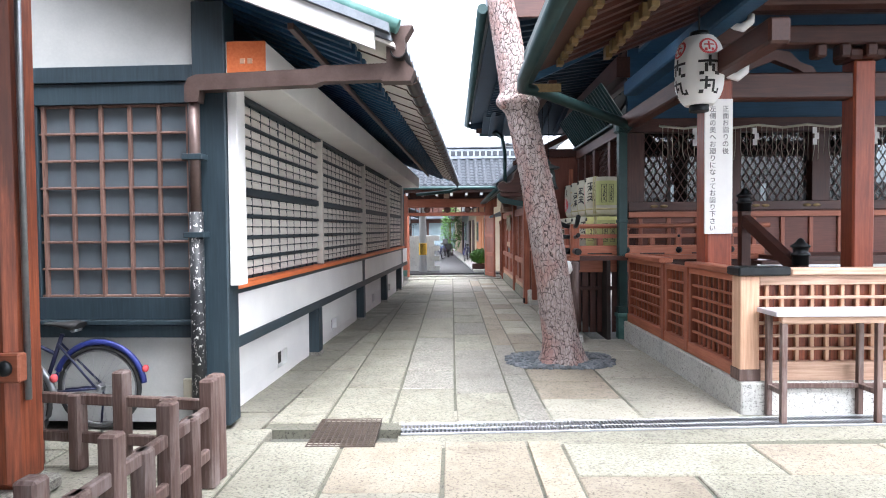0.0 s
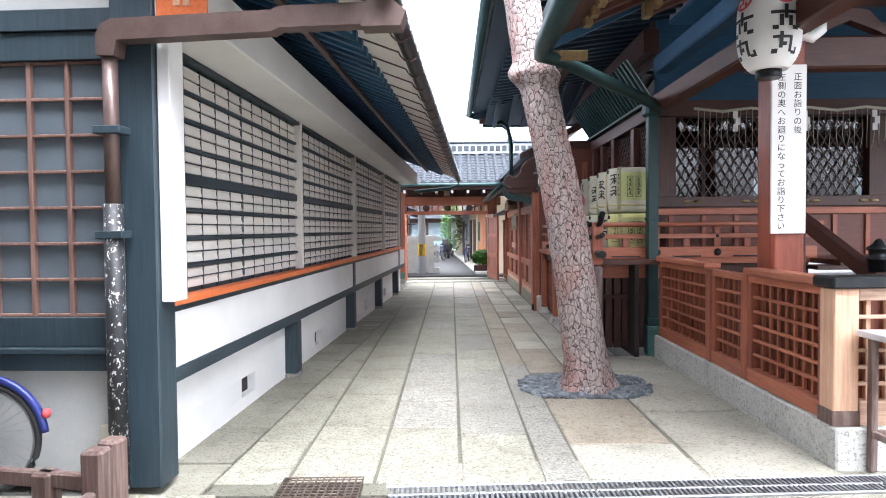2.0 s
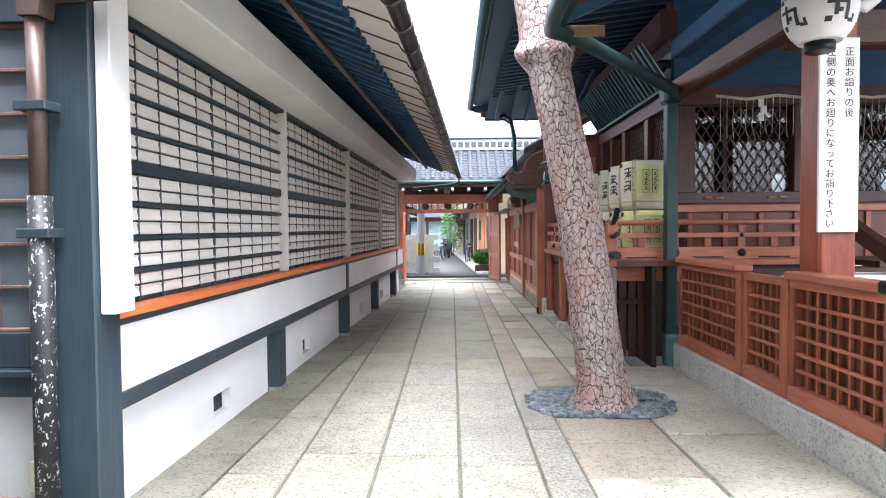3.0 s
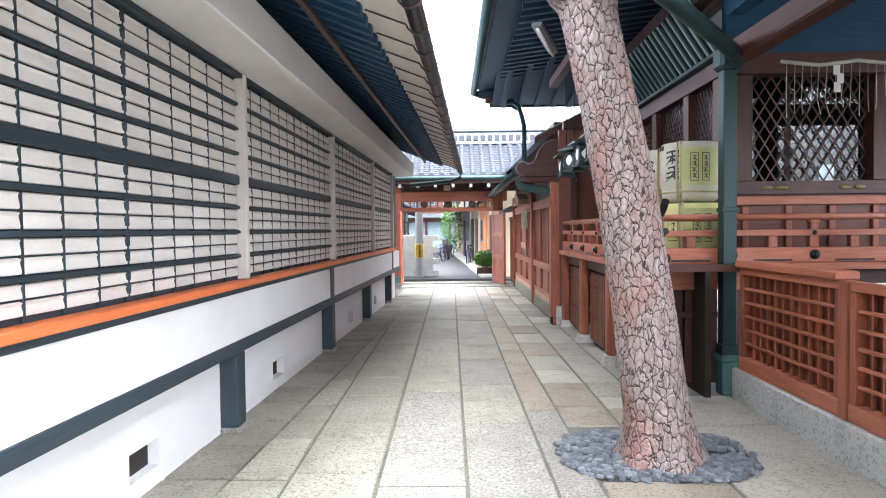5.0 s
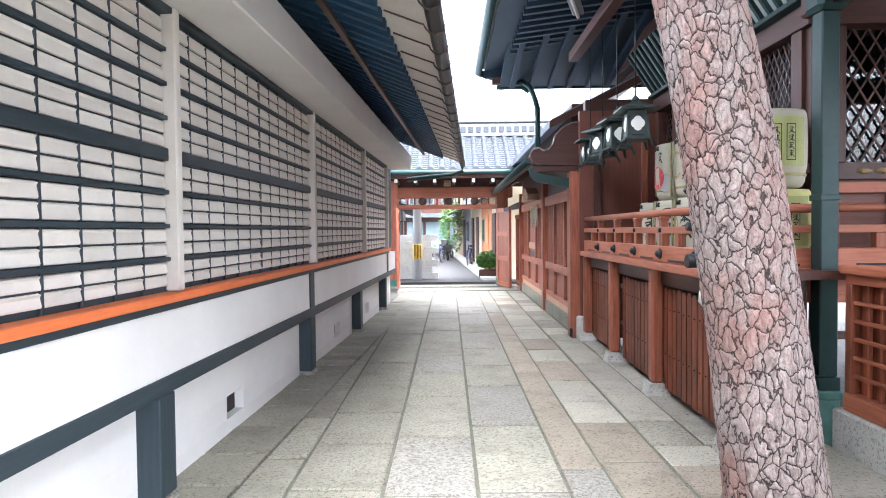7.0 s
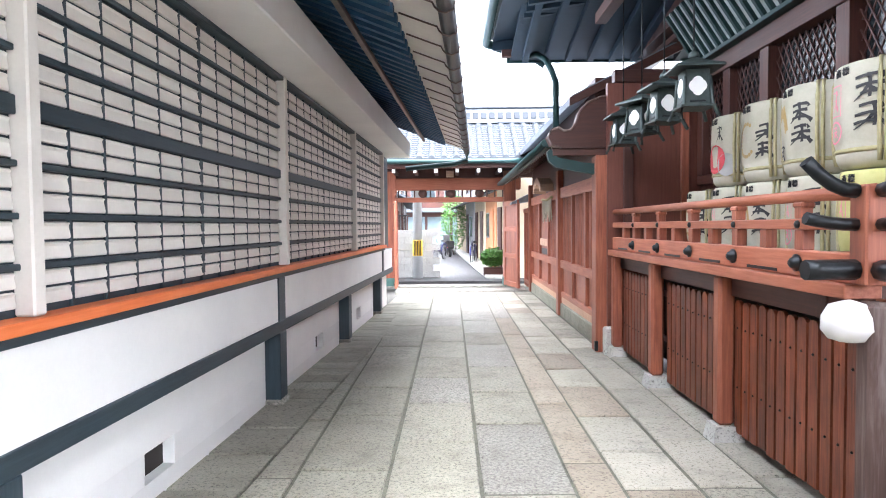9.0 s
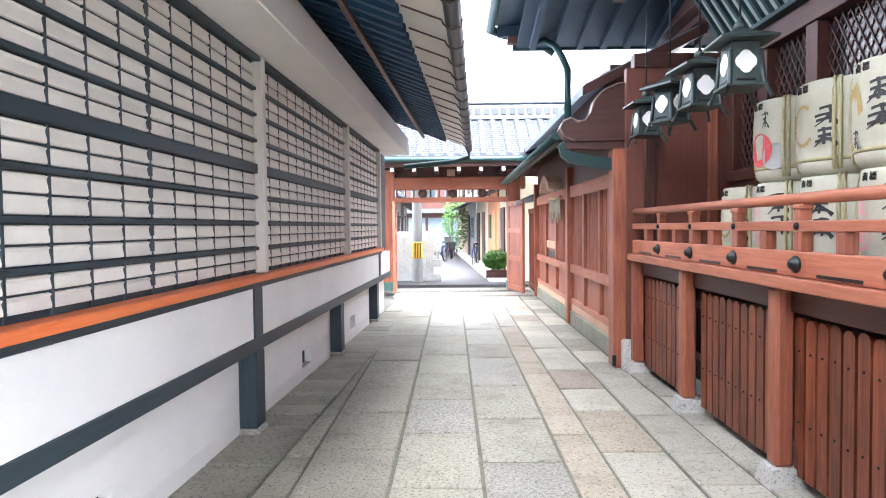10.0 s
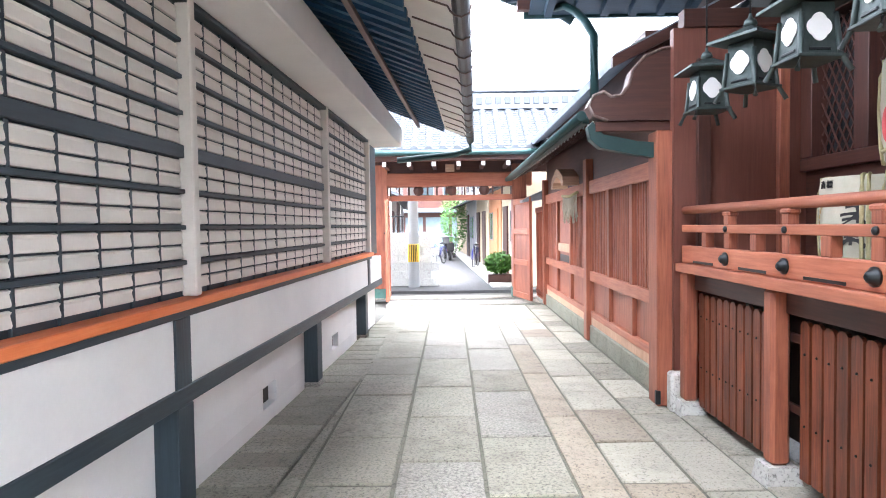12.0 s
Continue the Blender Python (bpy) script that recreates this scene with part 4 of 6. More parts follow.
def strokes(bm, r, a, z, w, h, rows, seed, t=0.012):
    """Tapered brush strokes, several to a character, that stand in for brand lettering."""
    q = random.Random(seed)
    chars = max(1, rows // 3)
    ch = h / chars

    def stroke(x0, z0, x1, z1, w0, w1):
        dx, dz = x1 - x0, z1 - z0
        n = math.hypot(dx, dz) or 1.0
        px, pz = -dz / n, dx / n
        ring = []
        for k in range(5):
            f = k / 4
            wd = (w0 + (w1 - w0) * f) * (0.75 + 0.5 * abs(f - 0.5))
            bow = 0.05 * n * math.sin(3.14159 * f)
            cx, cz = x0 + dx * f + px * bow, z0 + dz * f + pz * bow
            ring.append([bm.verts.new((r * math.cos(a + s2 / r), r * math.sin(a + s2 / r), zz)) for s2, zz in ((cx + px * wd, cz + pz * wd), (cx - px * wd, cz - pz * wd))])
        for u, v in zip(ring, ring[1:]):
            bm.faces.new((u[0], u[1], v[1], v[0]))

    for c in range(chars):
        zc = z + h / 2 - (c + 0.5) * ch
        b = ch * 0.46
        half = w * 0.5
        for k in range(3):
            zz = zc + b * (0.75 - 0.62 * k + q.uniform(-0.1, 0.1))
            e = half * q.uniform(0.55, 1.0)
            stroke(-e, zz - 0.04 * b, e * q.uniform(0.6, 1.0), zz + 0.08 * b, t * 0.75, t)
        x = half * q.uniform(-0.35, 0.35)
        stroke(x, zc + b, x + half * 0.05, zc - b * 0.8, t, t * 0.8)
        stroke(x, zc + b * 0.1, -half, zc - b, t, t * 0.3)
        stroke(x, zc, half, zc - b * 0.95, t * 0.5, t * 1.25)
        stroke(half * 0.6, zc + b * 0.9, half * 0.75, zc + b * 0.5, t * 0.4, t)


def cask(u, v, z, wrap, design, turn, label, h=0.56, r=0.275):
    c = thing("sake_cask", RM @ pose(u, v, z, 0, 0, turn), label, "cask", "casks stacked on the veranda")
    prof = [(r * 0.72, 0.0), (r * 0.86, 0.012), (r * 0.93, 0.05), (r * 0.95, 0.09), (r * 0.93, 0.10), (r * 0.985, 0.16), (r, h * 0.6), (r * 0.985, h - 0.06), (r * 0.97, h - 0.02), (r * 0.93, h), (r * 0.84, h - 0.006), (r * 0.2, h - 0.012)]
    part("barrel", lathe(bmesh.new(), prof, 40), wrap, c)
    rope = bmesh.new()
    tube(rope, [(r * 0.93 * math.cos(6.2832 * i / 32), r * 0.93 * math.sin(6.2832 * i / 32), 0.095) for i in range(32)], 0.014, 6, True)
    part("rope_ring", rope, M_ROPE, c, "twisted straw rope")
    for a in (2.25, 2.36, -2.25, -2.36, 0.5, 0.6):
        pts = [(r * 0.80 * math.cos(a), r * 0.80 * math.sin(a), h + 0.006), (r * 0.97 * math.cos(a), r * 0.97 * math.sin(a), h - 0.0), (r * 1.012 * math.cos(a), r * 1.012 * math.sin(a), h - 0.08), (r * 1.03 * math.cos(a), r * 1.03 * math.sin(a), h * 0.55), (r * 1.0 * math.cos(a), r * 1.0 * math.sin(a), 0.12), (r * 0.95 * math.cos(a), r * 0.95 * math.sin(a), 0.03)]
        part("rope", tube(bmesh.new(), pts, 0.011, 6), M_ROPE, c)
    R = r * 1.012
    A = math.pi
    for k, ch in ((1, "商"), (-1, "標")):
        a = A - 0.11 * k
        words(ch, 0.048, M_INK, c, Matrix.Translation((r * 0.996 * math.cos(a), r * 0.996 * math.sin(a), h - 0.045)) @ pose(0, 0, 0, 0, 0, math.degrees(a) + 90) @ pose(0, 0, 0, 90), 0.003, "character")
    for kind, a, z0, s, mt in design:
        bm = bmesh.new()
        if kind == "bars":
            strokes(bm, R, A + a, z0, 0.13 * s, 0.24 * s, 6, int(s * 10) + 5, 0.011)
        elif kind == "smallbars":
            strokes(bm, R, A + a, z0, 0.07 * s, 0.14 * s, 4, 8, 0.006)
        elif kind == "disc":
            disc_patch(bm, R, A + a, z0, 0.10 * s)
        elif kind == "ring":
            disc_patch(bm, R, A + a, z0, 0.075 * s, 24, 0.062 * s)
            strokes(bm, R, A + a, z0, 0.06 * s, 0.08 * s, 3, 2, 0.005)
        elif kind == "frame":
            w, hh, t = 0.055 * s, 0.085 * s, 0.006
            for x0, x1, za, zb in ((-w, w, hh - t, hh), (-w, w, -hh, -hh + t), (-w, -w + t, -hh, hh), (w - t, w, -hh, hh)):
                ring_patch(bm, R, A + a + x0 / R, A + a + x1 / R, z0 + za, z0 + zb, 4)
            strokes(bm, R, A + a, z0, 0.05 * s, 0.13 * s, 4, 6, 0.005)
        elif kind == "fan":
            for i in range(6):
                t = 0.5 + i * 0.16
                p0 = (0.02 * math.cos(t), 0.02 * math.sin(t))
                p1 = (0.16 * s * math.cos(t), 0.16 * s * math.sin(t))
                nx, ny = -0.012 * math.sin(t), 0.012 * math.cos(t)
                q = [(p0[0] + nx, p0[1] + ny), (p0[0] - nx, p0[1] - ny), (p1[0] - nx, p1[1] - ny), (p1[0] + nx, p1[1] + ny)]
                bm.faces.new([bm.verts.new((R * math.cos(A + a - x / R), R * math.sin(A + a - x / R), z0 + zz)) for x, zz in q])
        elif kind == "wreath":
            for i in range(16):
                t = -2.3 + i * 0.29
                x, zz = 0.085 * s * math.cos(t), 0.11 * s * math.sin(t)
                disc_patch(bm, R, A + a - x / R, z0 + zz, 0.014 * s, 6)
        part("mark", bm, mt, c)
    return c


D_SACRED = [("bars", 0.62, 0.34, 1.25, M_INK), ("frame", -0.18, 0.37, 1.0, M_PINKINK), ("ring", -0.18, 0.20, 0.85, M_PINKINK)]
D_BIRD = [("bars", 0.42, 0.32, 1.1, M_INK), ("fan", 0.05, 0.27, 1.15, M_GOLDINK), ("smallbars", -0.15, 0.15, 0.8, M_INK)]
D_WREATH = [("wreath", 0.05, 0.30, 1.05, M_GOLDINK), ("bars", 0.62, 0.28, 1.0, M_INK), ("disc", -0.65, 0.32, 0.7, M_GREYINK)]
D_SUN = [("disc", 0.1, 0.22, 1.15, M_REDINK), ("smallbars", 0.3, 0.42, 0.9, M_INK), ("disc", 0.55, 0.17, 0.9, M_GREYINK)]
D_GREEN = [("frame", 0.95, 0.32, 1.2, M_INK), ("frame", 0.55, 0.30, 1.2, M_INK), ("frame", -0.2, 0.36, 1.0, M_PINKINK)]
ZT = 1.165
UC = 2.705
cask(UC, 9.72, ZT, M_STRAWY, D_GREEN, 0, "yellow straw cask in the lower row", 0.55)
cask(UC, 10.27, ZT, M_STRAWW, D_SACRED, 0, "white straw cask behind the rail, lower row")
cask(UC, 10.84, ZT, M_STRAWW, D_BIRD, 0, "white straw cask with feather mark, lower row")
cask(UC, 11.41, ZT, M_STRAWW, D_SACRED, 0, "pale straw cask with pink frame, lower row")
cask(UC, 11.98, ZT, M_STRAWW, D_WREATH, 0, "white straw cask with wreath, end of lower row")
cask(UC, 9.78, ZT + 0.565, M_STRAWW, D_SACRED, 0, "white straw cask with black characters and pink seal")
cask(UC, 10.335, ZT + 0.565, M_STRAWW, D_BIRD, 0, "white straw cask with black strokes and gold feathers")
cask(UC, 10.89, ZT + 0.565, M_STRAWW, D_WREATH, 0, "white straw cask with brown wreath")
cask(UC, 11.445, ZT + 0.565, M_STRAWW, D_SUN, 0, "white straw cask with red disc")
for host in ("sake_cask", "sake_cask.005"):
    bm = bmesh.new()
    ring_patch(bm, 0.281, math.pi + 0.95, math.pi + 2.15, 0.15, 0.50, 12)
    part("side_panel", bm, M_STRAWG, bpy.data.objects[host], "green printed side of the wrap")
    for a in (1.35, 1.72):
        for z0, z1, wd, k in ((0.19, 0.45, 0.036, 0), (0.20, 0.44, 0.030, 1)):
            if k == 0:
                bm = bmesh.new()
                for x0, x1, za, zb in ((-wd, wd, z1 - 0.006, z1), (-wd, wd, z0, z0 + 0.006), (-wd, -wd + 0.006, z0, z1), (wd - 0.006, wd, z0, z1)):
                    ring_patch(bm, 0.2825, math.pi + a + x0 / 0.28, math.pi + a + x1 / 0.28, za, zb, 3)
            else:
                bm = bmesh.new()
                strokes(bm, 0.2825, math.pi + a, (z0 + z1) / 2, 0.045, 0.22, 12, 9, 0.004)
            part("label_frame" if k == 0 else "label_strokes", bm, M_INK, bpy.data.objects[host])

# ---- hall wall behind the casks ----
HU = 3.08
hall = thing("wall_hall_side", RM @ pose(0, 0, 0), "dark red timber hall side with diamond lattice windows", "wall", kind="structure")
part("lower_boards", boxed(HU, HU + 0.12, 9.85, 13.35, 1.16, 1.86, 0), M_BROWNY, hall)
part("sill_beam", boxed(HU - 0.05, HU + 0.12, 9.85, 13.35, 1.86, 1.96), M_BROWNY, hall)
part("head_beam", boxed(HU - 0.08, HU + 0.12, 9.75, 13.35, 2.95, 3.12), M_BROWNY, hall)
# Dark sheet in place of the room's shade behind the lattice.
part("dim_room", boxed(HU + 0.6, HU + 0.65, 9.9, 13.3, 1.2, 3.4, 0), M_INNERSHADE, hall)
for v in (9.95, 10.75, 11.85, 12.6, 13.25):
    part("post", boxed(HU - 0.06, HU + 0.10, v - 0.075, v + 0.075, 1.961, 2.949), M_BROWNZ, hall)


def diamonds(parent, length, z0, z1, pitch, m, mat, t=0.009):
    """Crossed diagonal bars clipped to a window opening; the opening lies in the local y-z plane."""
    h = z1 - z0
    slope = 0.62
    n = int((length + h * slope) / pitch) + 1
    for sgn in (1, -1):
        for i in range(n):
            a = -h * slope + i * pitch
            y0, zz0, y1, zz1 = a, z0, a + h * slope, z1
            if y0 < 0:
                zz0, y0 = z0 + (-y0) / slope, 0
            if y1 > length:
                zz1, y1 = z0 + (length - a) / slope, length
            if zz1 - zz0 < 0.03:
                continue
            if sgn < 0:
                y0, y1 = length - y0, length - y1
            bm = bmesh.new()
            q = [(y0 - t, zz0), (y0 + t, zz0), (y1 + t, zz1), (y1 - t, zz1)]
            off = 0.0 if sgn > 0 else 0.011
            lo = [bm.verts.new((off, y, z)) for y, z in q]
            hi = [bm.verts.new((off + 0.010, y, z)) for y, z in q]
            bm.faces.new(lo), bm.faces.new(hi)
            for k in range(4):
                bm.faces.new((lo[k], lo[(k + 1) % 4], hi[(k + 1) % 4], hi[k]))
            bmesh.ops.recalc_face_normals(bm, faces=bm.faces)
            part("diagonal_bar", bm, mat, parent, "", m)


for a, b in ((10.03, 10.67), (10.83, 11.77), (11.93, 12.52), (12.68, 13.17)):
    w = part("lattice_window", boxed(HU + 0.055, HU + 0.06, a, b, 1.961, 2.949, 0), M_DARKGL, hall, "diamond lattice window")
    diamonds(w, b - a, 1.965, 2.945, 0.085, pose(HU + 0.012, a, 0), M_BROWNY, 0.006)
# slatted light opening over the head beam
sk = thing("clerestory", RM @ pose(HU - 0.1, 9.75, 3.125), "green slatted clerestory with grey panes", "window", kind="structure")
part("pane", prism(bmesh.new(), [(0.03, 0.02), (0.045, 0.02), (-0.305, 0.55), (-0.32, 0.55)], 0, 3.5), tint_glass("clerestory_glass", (0.45, 0.50, 0.48)), sk)
for i in range(24):
    part("slat", prism(bmesh.new(), [(0.0, 0.0), (0.03, 0.02), (-0.32, 0.55), (-0.35, 0.53)], i * 0.15, i * 0.15 + 0.04), M_COPPER, sk)
part("sill", boxed(-0.06, 0.06, -0.05, 3.55, 0.0, 0.04), M_COPPER, sk)
# boarded end wall by the big post
part("end_boards", boxed(2.05, 3.1, 13.36, 13.44, 0.0, 3.0, 0), wood("red_brown_boards", (0.11, 0.035, 0.024), (0.17, 0.055, 0.036), (0.22, 0.08, 0.055), "z", 0.5), hall, "tall red-brown board panel")
part("end_beam", boxed(2.12, 3.1, 13.33, 13.46, 3.001, 3.14), M_BROWNX, hall)
part("end_stile", boxed(2.22, 2.32, 13.30, 13.358, 1.16, 2.75), M_BROWNZ, hall)
part("end_stile", boxed(2.85, 2.93, 13.30, 13.358, 1.16, 2.75), M_REDZ, hall)

# ---- hanging lanterns ----


def lamp_thing():
    g = thing("hanging_lantern", RM @ pose(2.05, 12.72, 2.25), "dark bronze hanging lantern with white quatrefoil pane", "lantern", "lanterns along the veranda")
    bm = bmesh.new()
    vs = box(bm, -0.095, 0.095, -0.095, 0.095, 0.0, 0.25)
    for v in vs:
        if v.co.z > 0.1:
            v.co.x *= 0.86
            v.co.y *= 0.86
    part("body", bm, M_LAMPMET, g)
    bm = bmesh.new()
    ring = [(0.205, 0.245), (0.20, 0.262), (0.11, 0.305), (0.05, 0.335), (0.03, 0.345)]
    prev = None
    for r, z in ring:
        cur = [bm.verts.new((x * r, y * r, z)) for x, y in ((-1, -1), (1, -1), (1, 1), (-1, 1))]
        for v in cur:
            v.co.z += 0.012 if r > 0.15 else 0
        if prev:
            for i in range(4):
                bm.faces.new((prev[i], prev[(i + 1) % 4], cur[(i + 1) % 4], cur[i]))
        else:
            bm.faces.new(cur[::-1])
        prev = cur
    bm.faces.new(prev)
    for v in bm.verts:
        v.co.x *= 0.82
        v.co.y *= 0.82
    part("roof", bm, M_LAMPMET, g)
    part("finial", lathe(bmesh.new(), [(0.025, 0.34), (0.04, 0.355), (0.032, 0.38), (0.012, 0.395), (0.008, 0.42)], 12), M_LAMPMET, g)
    part("base_plate", boxed(-0.12, 0.12, -0.12, 0.12, -0.018, -0.001, 0.004), M_LAMPMET, g)
    for sx in (-1, 1):
        for sy in (-1, 1):
            leg = bmesh.new()
            tube(leg, [(sx * 0.085, sy * 0.085, 0.20), (sx * 0.10, sy * 0.10, 0.0), (sx * 0.135, sy * 0.135, -0.085)], 0.014, 6)
            part("leg", leg, M_LAMPMET, g)
    for rot in (0, 90, 180, 270):
        bm = bmesh.new()
        pts = []
        for i in range(32):
            t = 6.2832 * i / 32
            r = 0.058 + 0.010 * abs(math.cos(2 * t)) - 0.006
            pts.append(bm.verts.new((r * math.sin(t), 0, r * 1.1 * math.cos(t))))
        f = bm.faces.new(pts)
        ext = bmesh.ops.extrude_face_region(bm, geom=[f])
        bmesh.ops.translate(bm, verts=[e for e in ext["geom"] if isinstance(e, bmesh.types.BMVert)], vec=(0, 0.006, 0))
        bmesh.ops.recalc_face_normals(bm, faces=bm.faces)
        part("pane", bm, M_PAPER, g, "white quatrefoil pane", pose(0, 0, 0, 0, 0, rot) @ pose(0, -0.0955, 0.13, -3))
        part("slit", boxed(-0.055, 0.055, -0.101, -0.094, 0.018, 0.032, 0.003), M_IRON, g, "", pose(0, 0, 0, 0, 0, rot))
    part("chain", tube(bmesh.new(), [(0, 0, 0.41), (0, 0, 1.45)], 0.006, 6), M_IRON, g)
    return g


lamp = lamp_thing()
copy_thing(lamp, RM @ pose(2.04, 12.07, 2.265, 0, 0, 28))
copy_thing(lamp, RM @ pose(2.05, 11.5, 2.275, 0, 0, 4))
copy_thing(lamp, RM @ pose(2.06, 10.9, 2.28, 0, 0, -3))

# ---- small wall and side gate towards the gatehouse ----
rw = thing("wall_east", RM @ pose(0, 0, 0), "red timber panel wall on a stone footing under a small eave", "wall", kind="structure")
WU = 2.09
big = part("big_post", boxed(1.93, 2.10, 13.40, 13.62, 0.0, 2.215, 0.01), M_REDZ, rw, "broad red-brown post")
part("iron_clip", boxed(1.915, 1.955, 13.385, 13.42, 0.02, 0.13), M_IRON, big)
part("stone_foot", boxed(2.0, 2.2, 13.28, 13.395, -0.02, 0.30, 0.02), M_CONC, rw)
part("footing", boxed(WU - 0.05, WU + 0.25, 13.64, 20.2, -0.02, 0.20, 0.015), stone("mossy_footing", (0.20, 0.20, 0.14), (0.30, 0.30, 0.23), (0.42, 0.41, 0.34)), rw, "mossy stone footing")
part("ground_sill", boxed(WU - 0.03, WU + 0.15, 13.64, 20.2, 0.202, 0.30), M_PALE, rw)
for v in (16.45, 20.1):
    part("post", boxed(WU - 0.09, WU + 0.08, v - 0.09, v + 0.09, 0.0, 2.30, 0.008), M_REDZ, rw)
for a, b in ((13.64, 16.35), (16.55, 20.0)):
    part("mid_rail", boxed(WU - 0.05, WU + 0.05, a, b, 0.76, 0.88), M_REDY, rw)
    part("top_rail", boxed(WU - 0.05, WU + 0.05, a, b, 1.86, 2.02), M_REDY, rw)
    part("lower_rail", boxed(WU - 0.04, WU + 0.05, a, b, 0.301, 0.38), M_REDY, rw)
    n = 3
    w = (b - a) / n
    for i in range(n):
        if i:
            part("stile", boxed(WU - 0.045, WU + 0.05, a + i * w - 0.05, a + i * w + 0.05, 0.381, 1.859), M_REDZ, rw)
        part("lower_panel", boxed(WU, WU + 0.03, a + i * w + 0.0, a + (i + 1) * w, 0.381, 0.759, 0), M_REDZ, rw)
        up = part("upper_panel", boxed(WU + 0.0, WU + 0.03, a + i * w, a + (i + 1) * w, 0.881, 1.859, 0), M_REDZ, rw)
        if not (a > 16 and i == 1):
            k = int(w / 0.09)
            for j in range(k):
                y = a + i * w + 0.06 + j * (w - 0.12) / k
                part("reed", boxed(WU - 0.012, WU - 0.001, y, y + 0.028, 0.882, 1.858, 0), M_REDZ, up)
        else:
            part("slot", boxed(WU - 0.006, WU - 0.001, a + i * w + 0.1, a + (i + 1) * w - 0.1, 0.89, 1.0, 0), M_IRON, up)
            part("cross_board", boxed(WU - 0.03, WU - 0.007, a + i * w + 0.06, a + (i + 1) * w - 0.06, 1.05, 1.18), M_PALE, up)
part("upper_wall", boxed(WU, WU + 0.06, 13.64, 20.2, 2.021, 2.6, 0), M_BROWNY, rw)
# white paper streamers over the doorway panel
st = thing("straw_fringe", RM @ pose(WU - 0.12, 17.3, 1.9), "straw rope fringe hung over the panel", "straw fringe")
q = random.Random(3)
part("rope", tube(bmesh.new(), [(0, -0.55, 0), (0, 0, -0.03), (0, 0.55, 0)], 0.022, 8), M_ROPE, st)
for i in range(34):
    y = -0.5 + i / 33
    part("strand", tube(bmesh.new(), [(0, y, -0.02), (q.uniform(-0.01, 0.01), y + q.uniform(-0.03, 0.03), -0.2), (q.uniform(-0.02, 0.02), y + q.uniform(-0.06, 0.06), -0.3 - q.uniform(0, 0.12))], 0.006, 5), M_STRAWW, st)
kh = bmesh.new()
prism(kh, [(-0.5, 0.0), (-0.45, 0.12), (-0.2, 0.22), (0, 0.26), (0.2, 0.22), (0.45, 0.12), (0.5, 0.0), (0.36, 0.0), (0.3, 0.08), (0, 0.15), (-0.3, 0.08), (-0.36, 0.0)], 0, 0.22, "x")
single("curved_gable", kh, M_PALEX, "small bleached curved gable above the panel", "gable", RM @ pose(WU - 0.3, 17.3, 2.0))
# eave of the side wall
se = thing("roof_east", RM @ pose(0, 0, 0), "small dark eave with white rafter ends and tiles", "roof", kind="structure")
EU, EZ = 1.50, 2.42
part("deck", prism(bmesh.new(), [(EU, EZ), (EU, EZ + 0.05), (2.6, EZ + 0.60), (2.6, EZ + 0.55)], 14.0, 22.6), M_TILE, se)
part("fascia", boxed(EU - 0.03, EU + 0.03, 14.0, 22.6, EZ - 0.05, EZ + 0.03), M_COPPER, se)
part("gutter", tube(bmesh.new(), [(EU - 0.06, 13.9, EZ + 0.0), (EU - 0.06, 22.6, EZ - 0.02)], 0.045), M_COPPER, se)
raft = mesh_of(prism(bmesh.new(), [(EU + 0.08, EZ - 0.03), (EU + 0.08, EZ + 0.03), (2.2, EZ + 0.34), (2.2, EZ + 0.28)], 0, 0.05), "rafter", M_BROWNX)
tip = mesh_of(boxed(EU + 0.074, EU + 0.0795, 0, 0.05, EZ - 0.03, EZ + 0.03, 0), "rafter_end", M_PAPER)
for i in range(42):
    o = part("rafter", raft, M_BROWNX, se, "", pose(0, 14.05 + i * 0.2, 0))
    part("rafter_end", tip, M_PAPER, o)
# scrolled beam end that carries the eave, and the green bracket below it
sc = thing("scroll_bracket", RM @ pose(0, 13.52, 0), "carved dark red scroll beam with green copper edge", "bracket")
prof = [(2.3, 2.30), (1.55, 2.30), (1.44, 2.34), (1.40, 2.42), (1.44, 2.50), (1.52, 2.53), (1.58, 2.49), (1.66, 2.50), (1.72, 2.58), (1.75, 2.70), (1.84, 2.80), (1.98, 2.86), (2.3, 2.90)]
part("beam", prism(bmesh.new(), prof, -0.09, 0.09), M_BROWNX, sc)
edge = tube(bmesh.new(), [(a, -0.09, z) for a, z in prof[1:]], 0.014, 6)
part("edge_strip", edge, M_GREYW, sc)
arm = bmesh.new()
prism(arm, [(2.05, 2.02), (2.02, 2.12), (1.80, 2.14), (1.52, 2.20), (1.44, 2.30), (1.40, 2.26), (1.42, 2.16), (1.50, 2.09), (1.80, 2.03), (1.98, 2.0)], -0.05, 0.05)
part("copper_arm", arm, M_COPPER, sc, "green copper bracket")
part("tie", boxed(1.46, 2.3, -0.06, 0.06, 2.22, 2.298), M_BROWNX, sc)
dp = thing("downpipe", RM @ pose(1.62, 14.2, 0), "thin green copper downpipe from the upper eave", "downpipe")
part("pipe", tube(bmesh.new(), [(-0.35, 1.2, 3.82), (-0.10, 0.9, 3.78), (0.0, 0.8, 3.68), (0, 0.3, 3.4), (0, 0, 3.2), (0, 0, 2.52)], 0.042, 8), M_COPPER, dp)
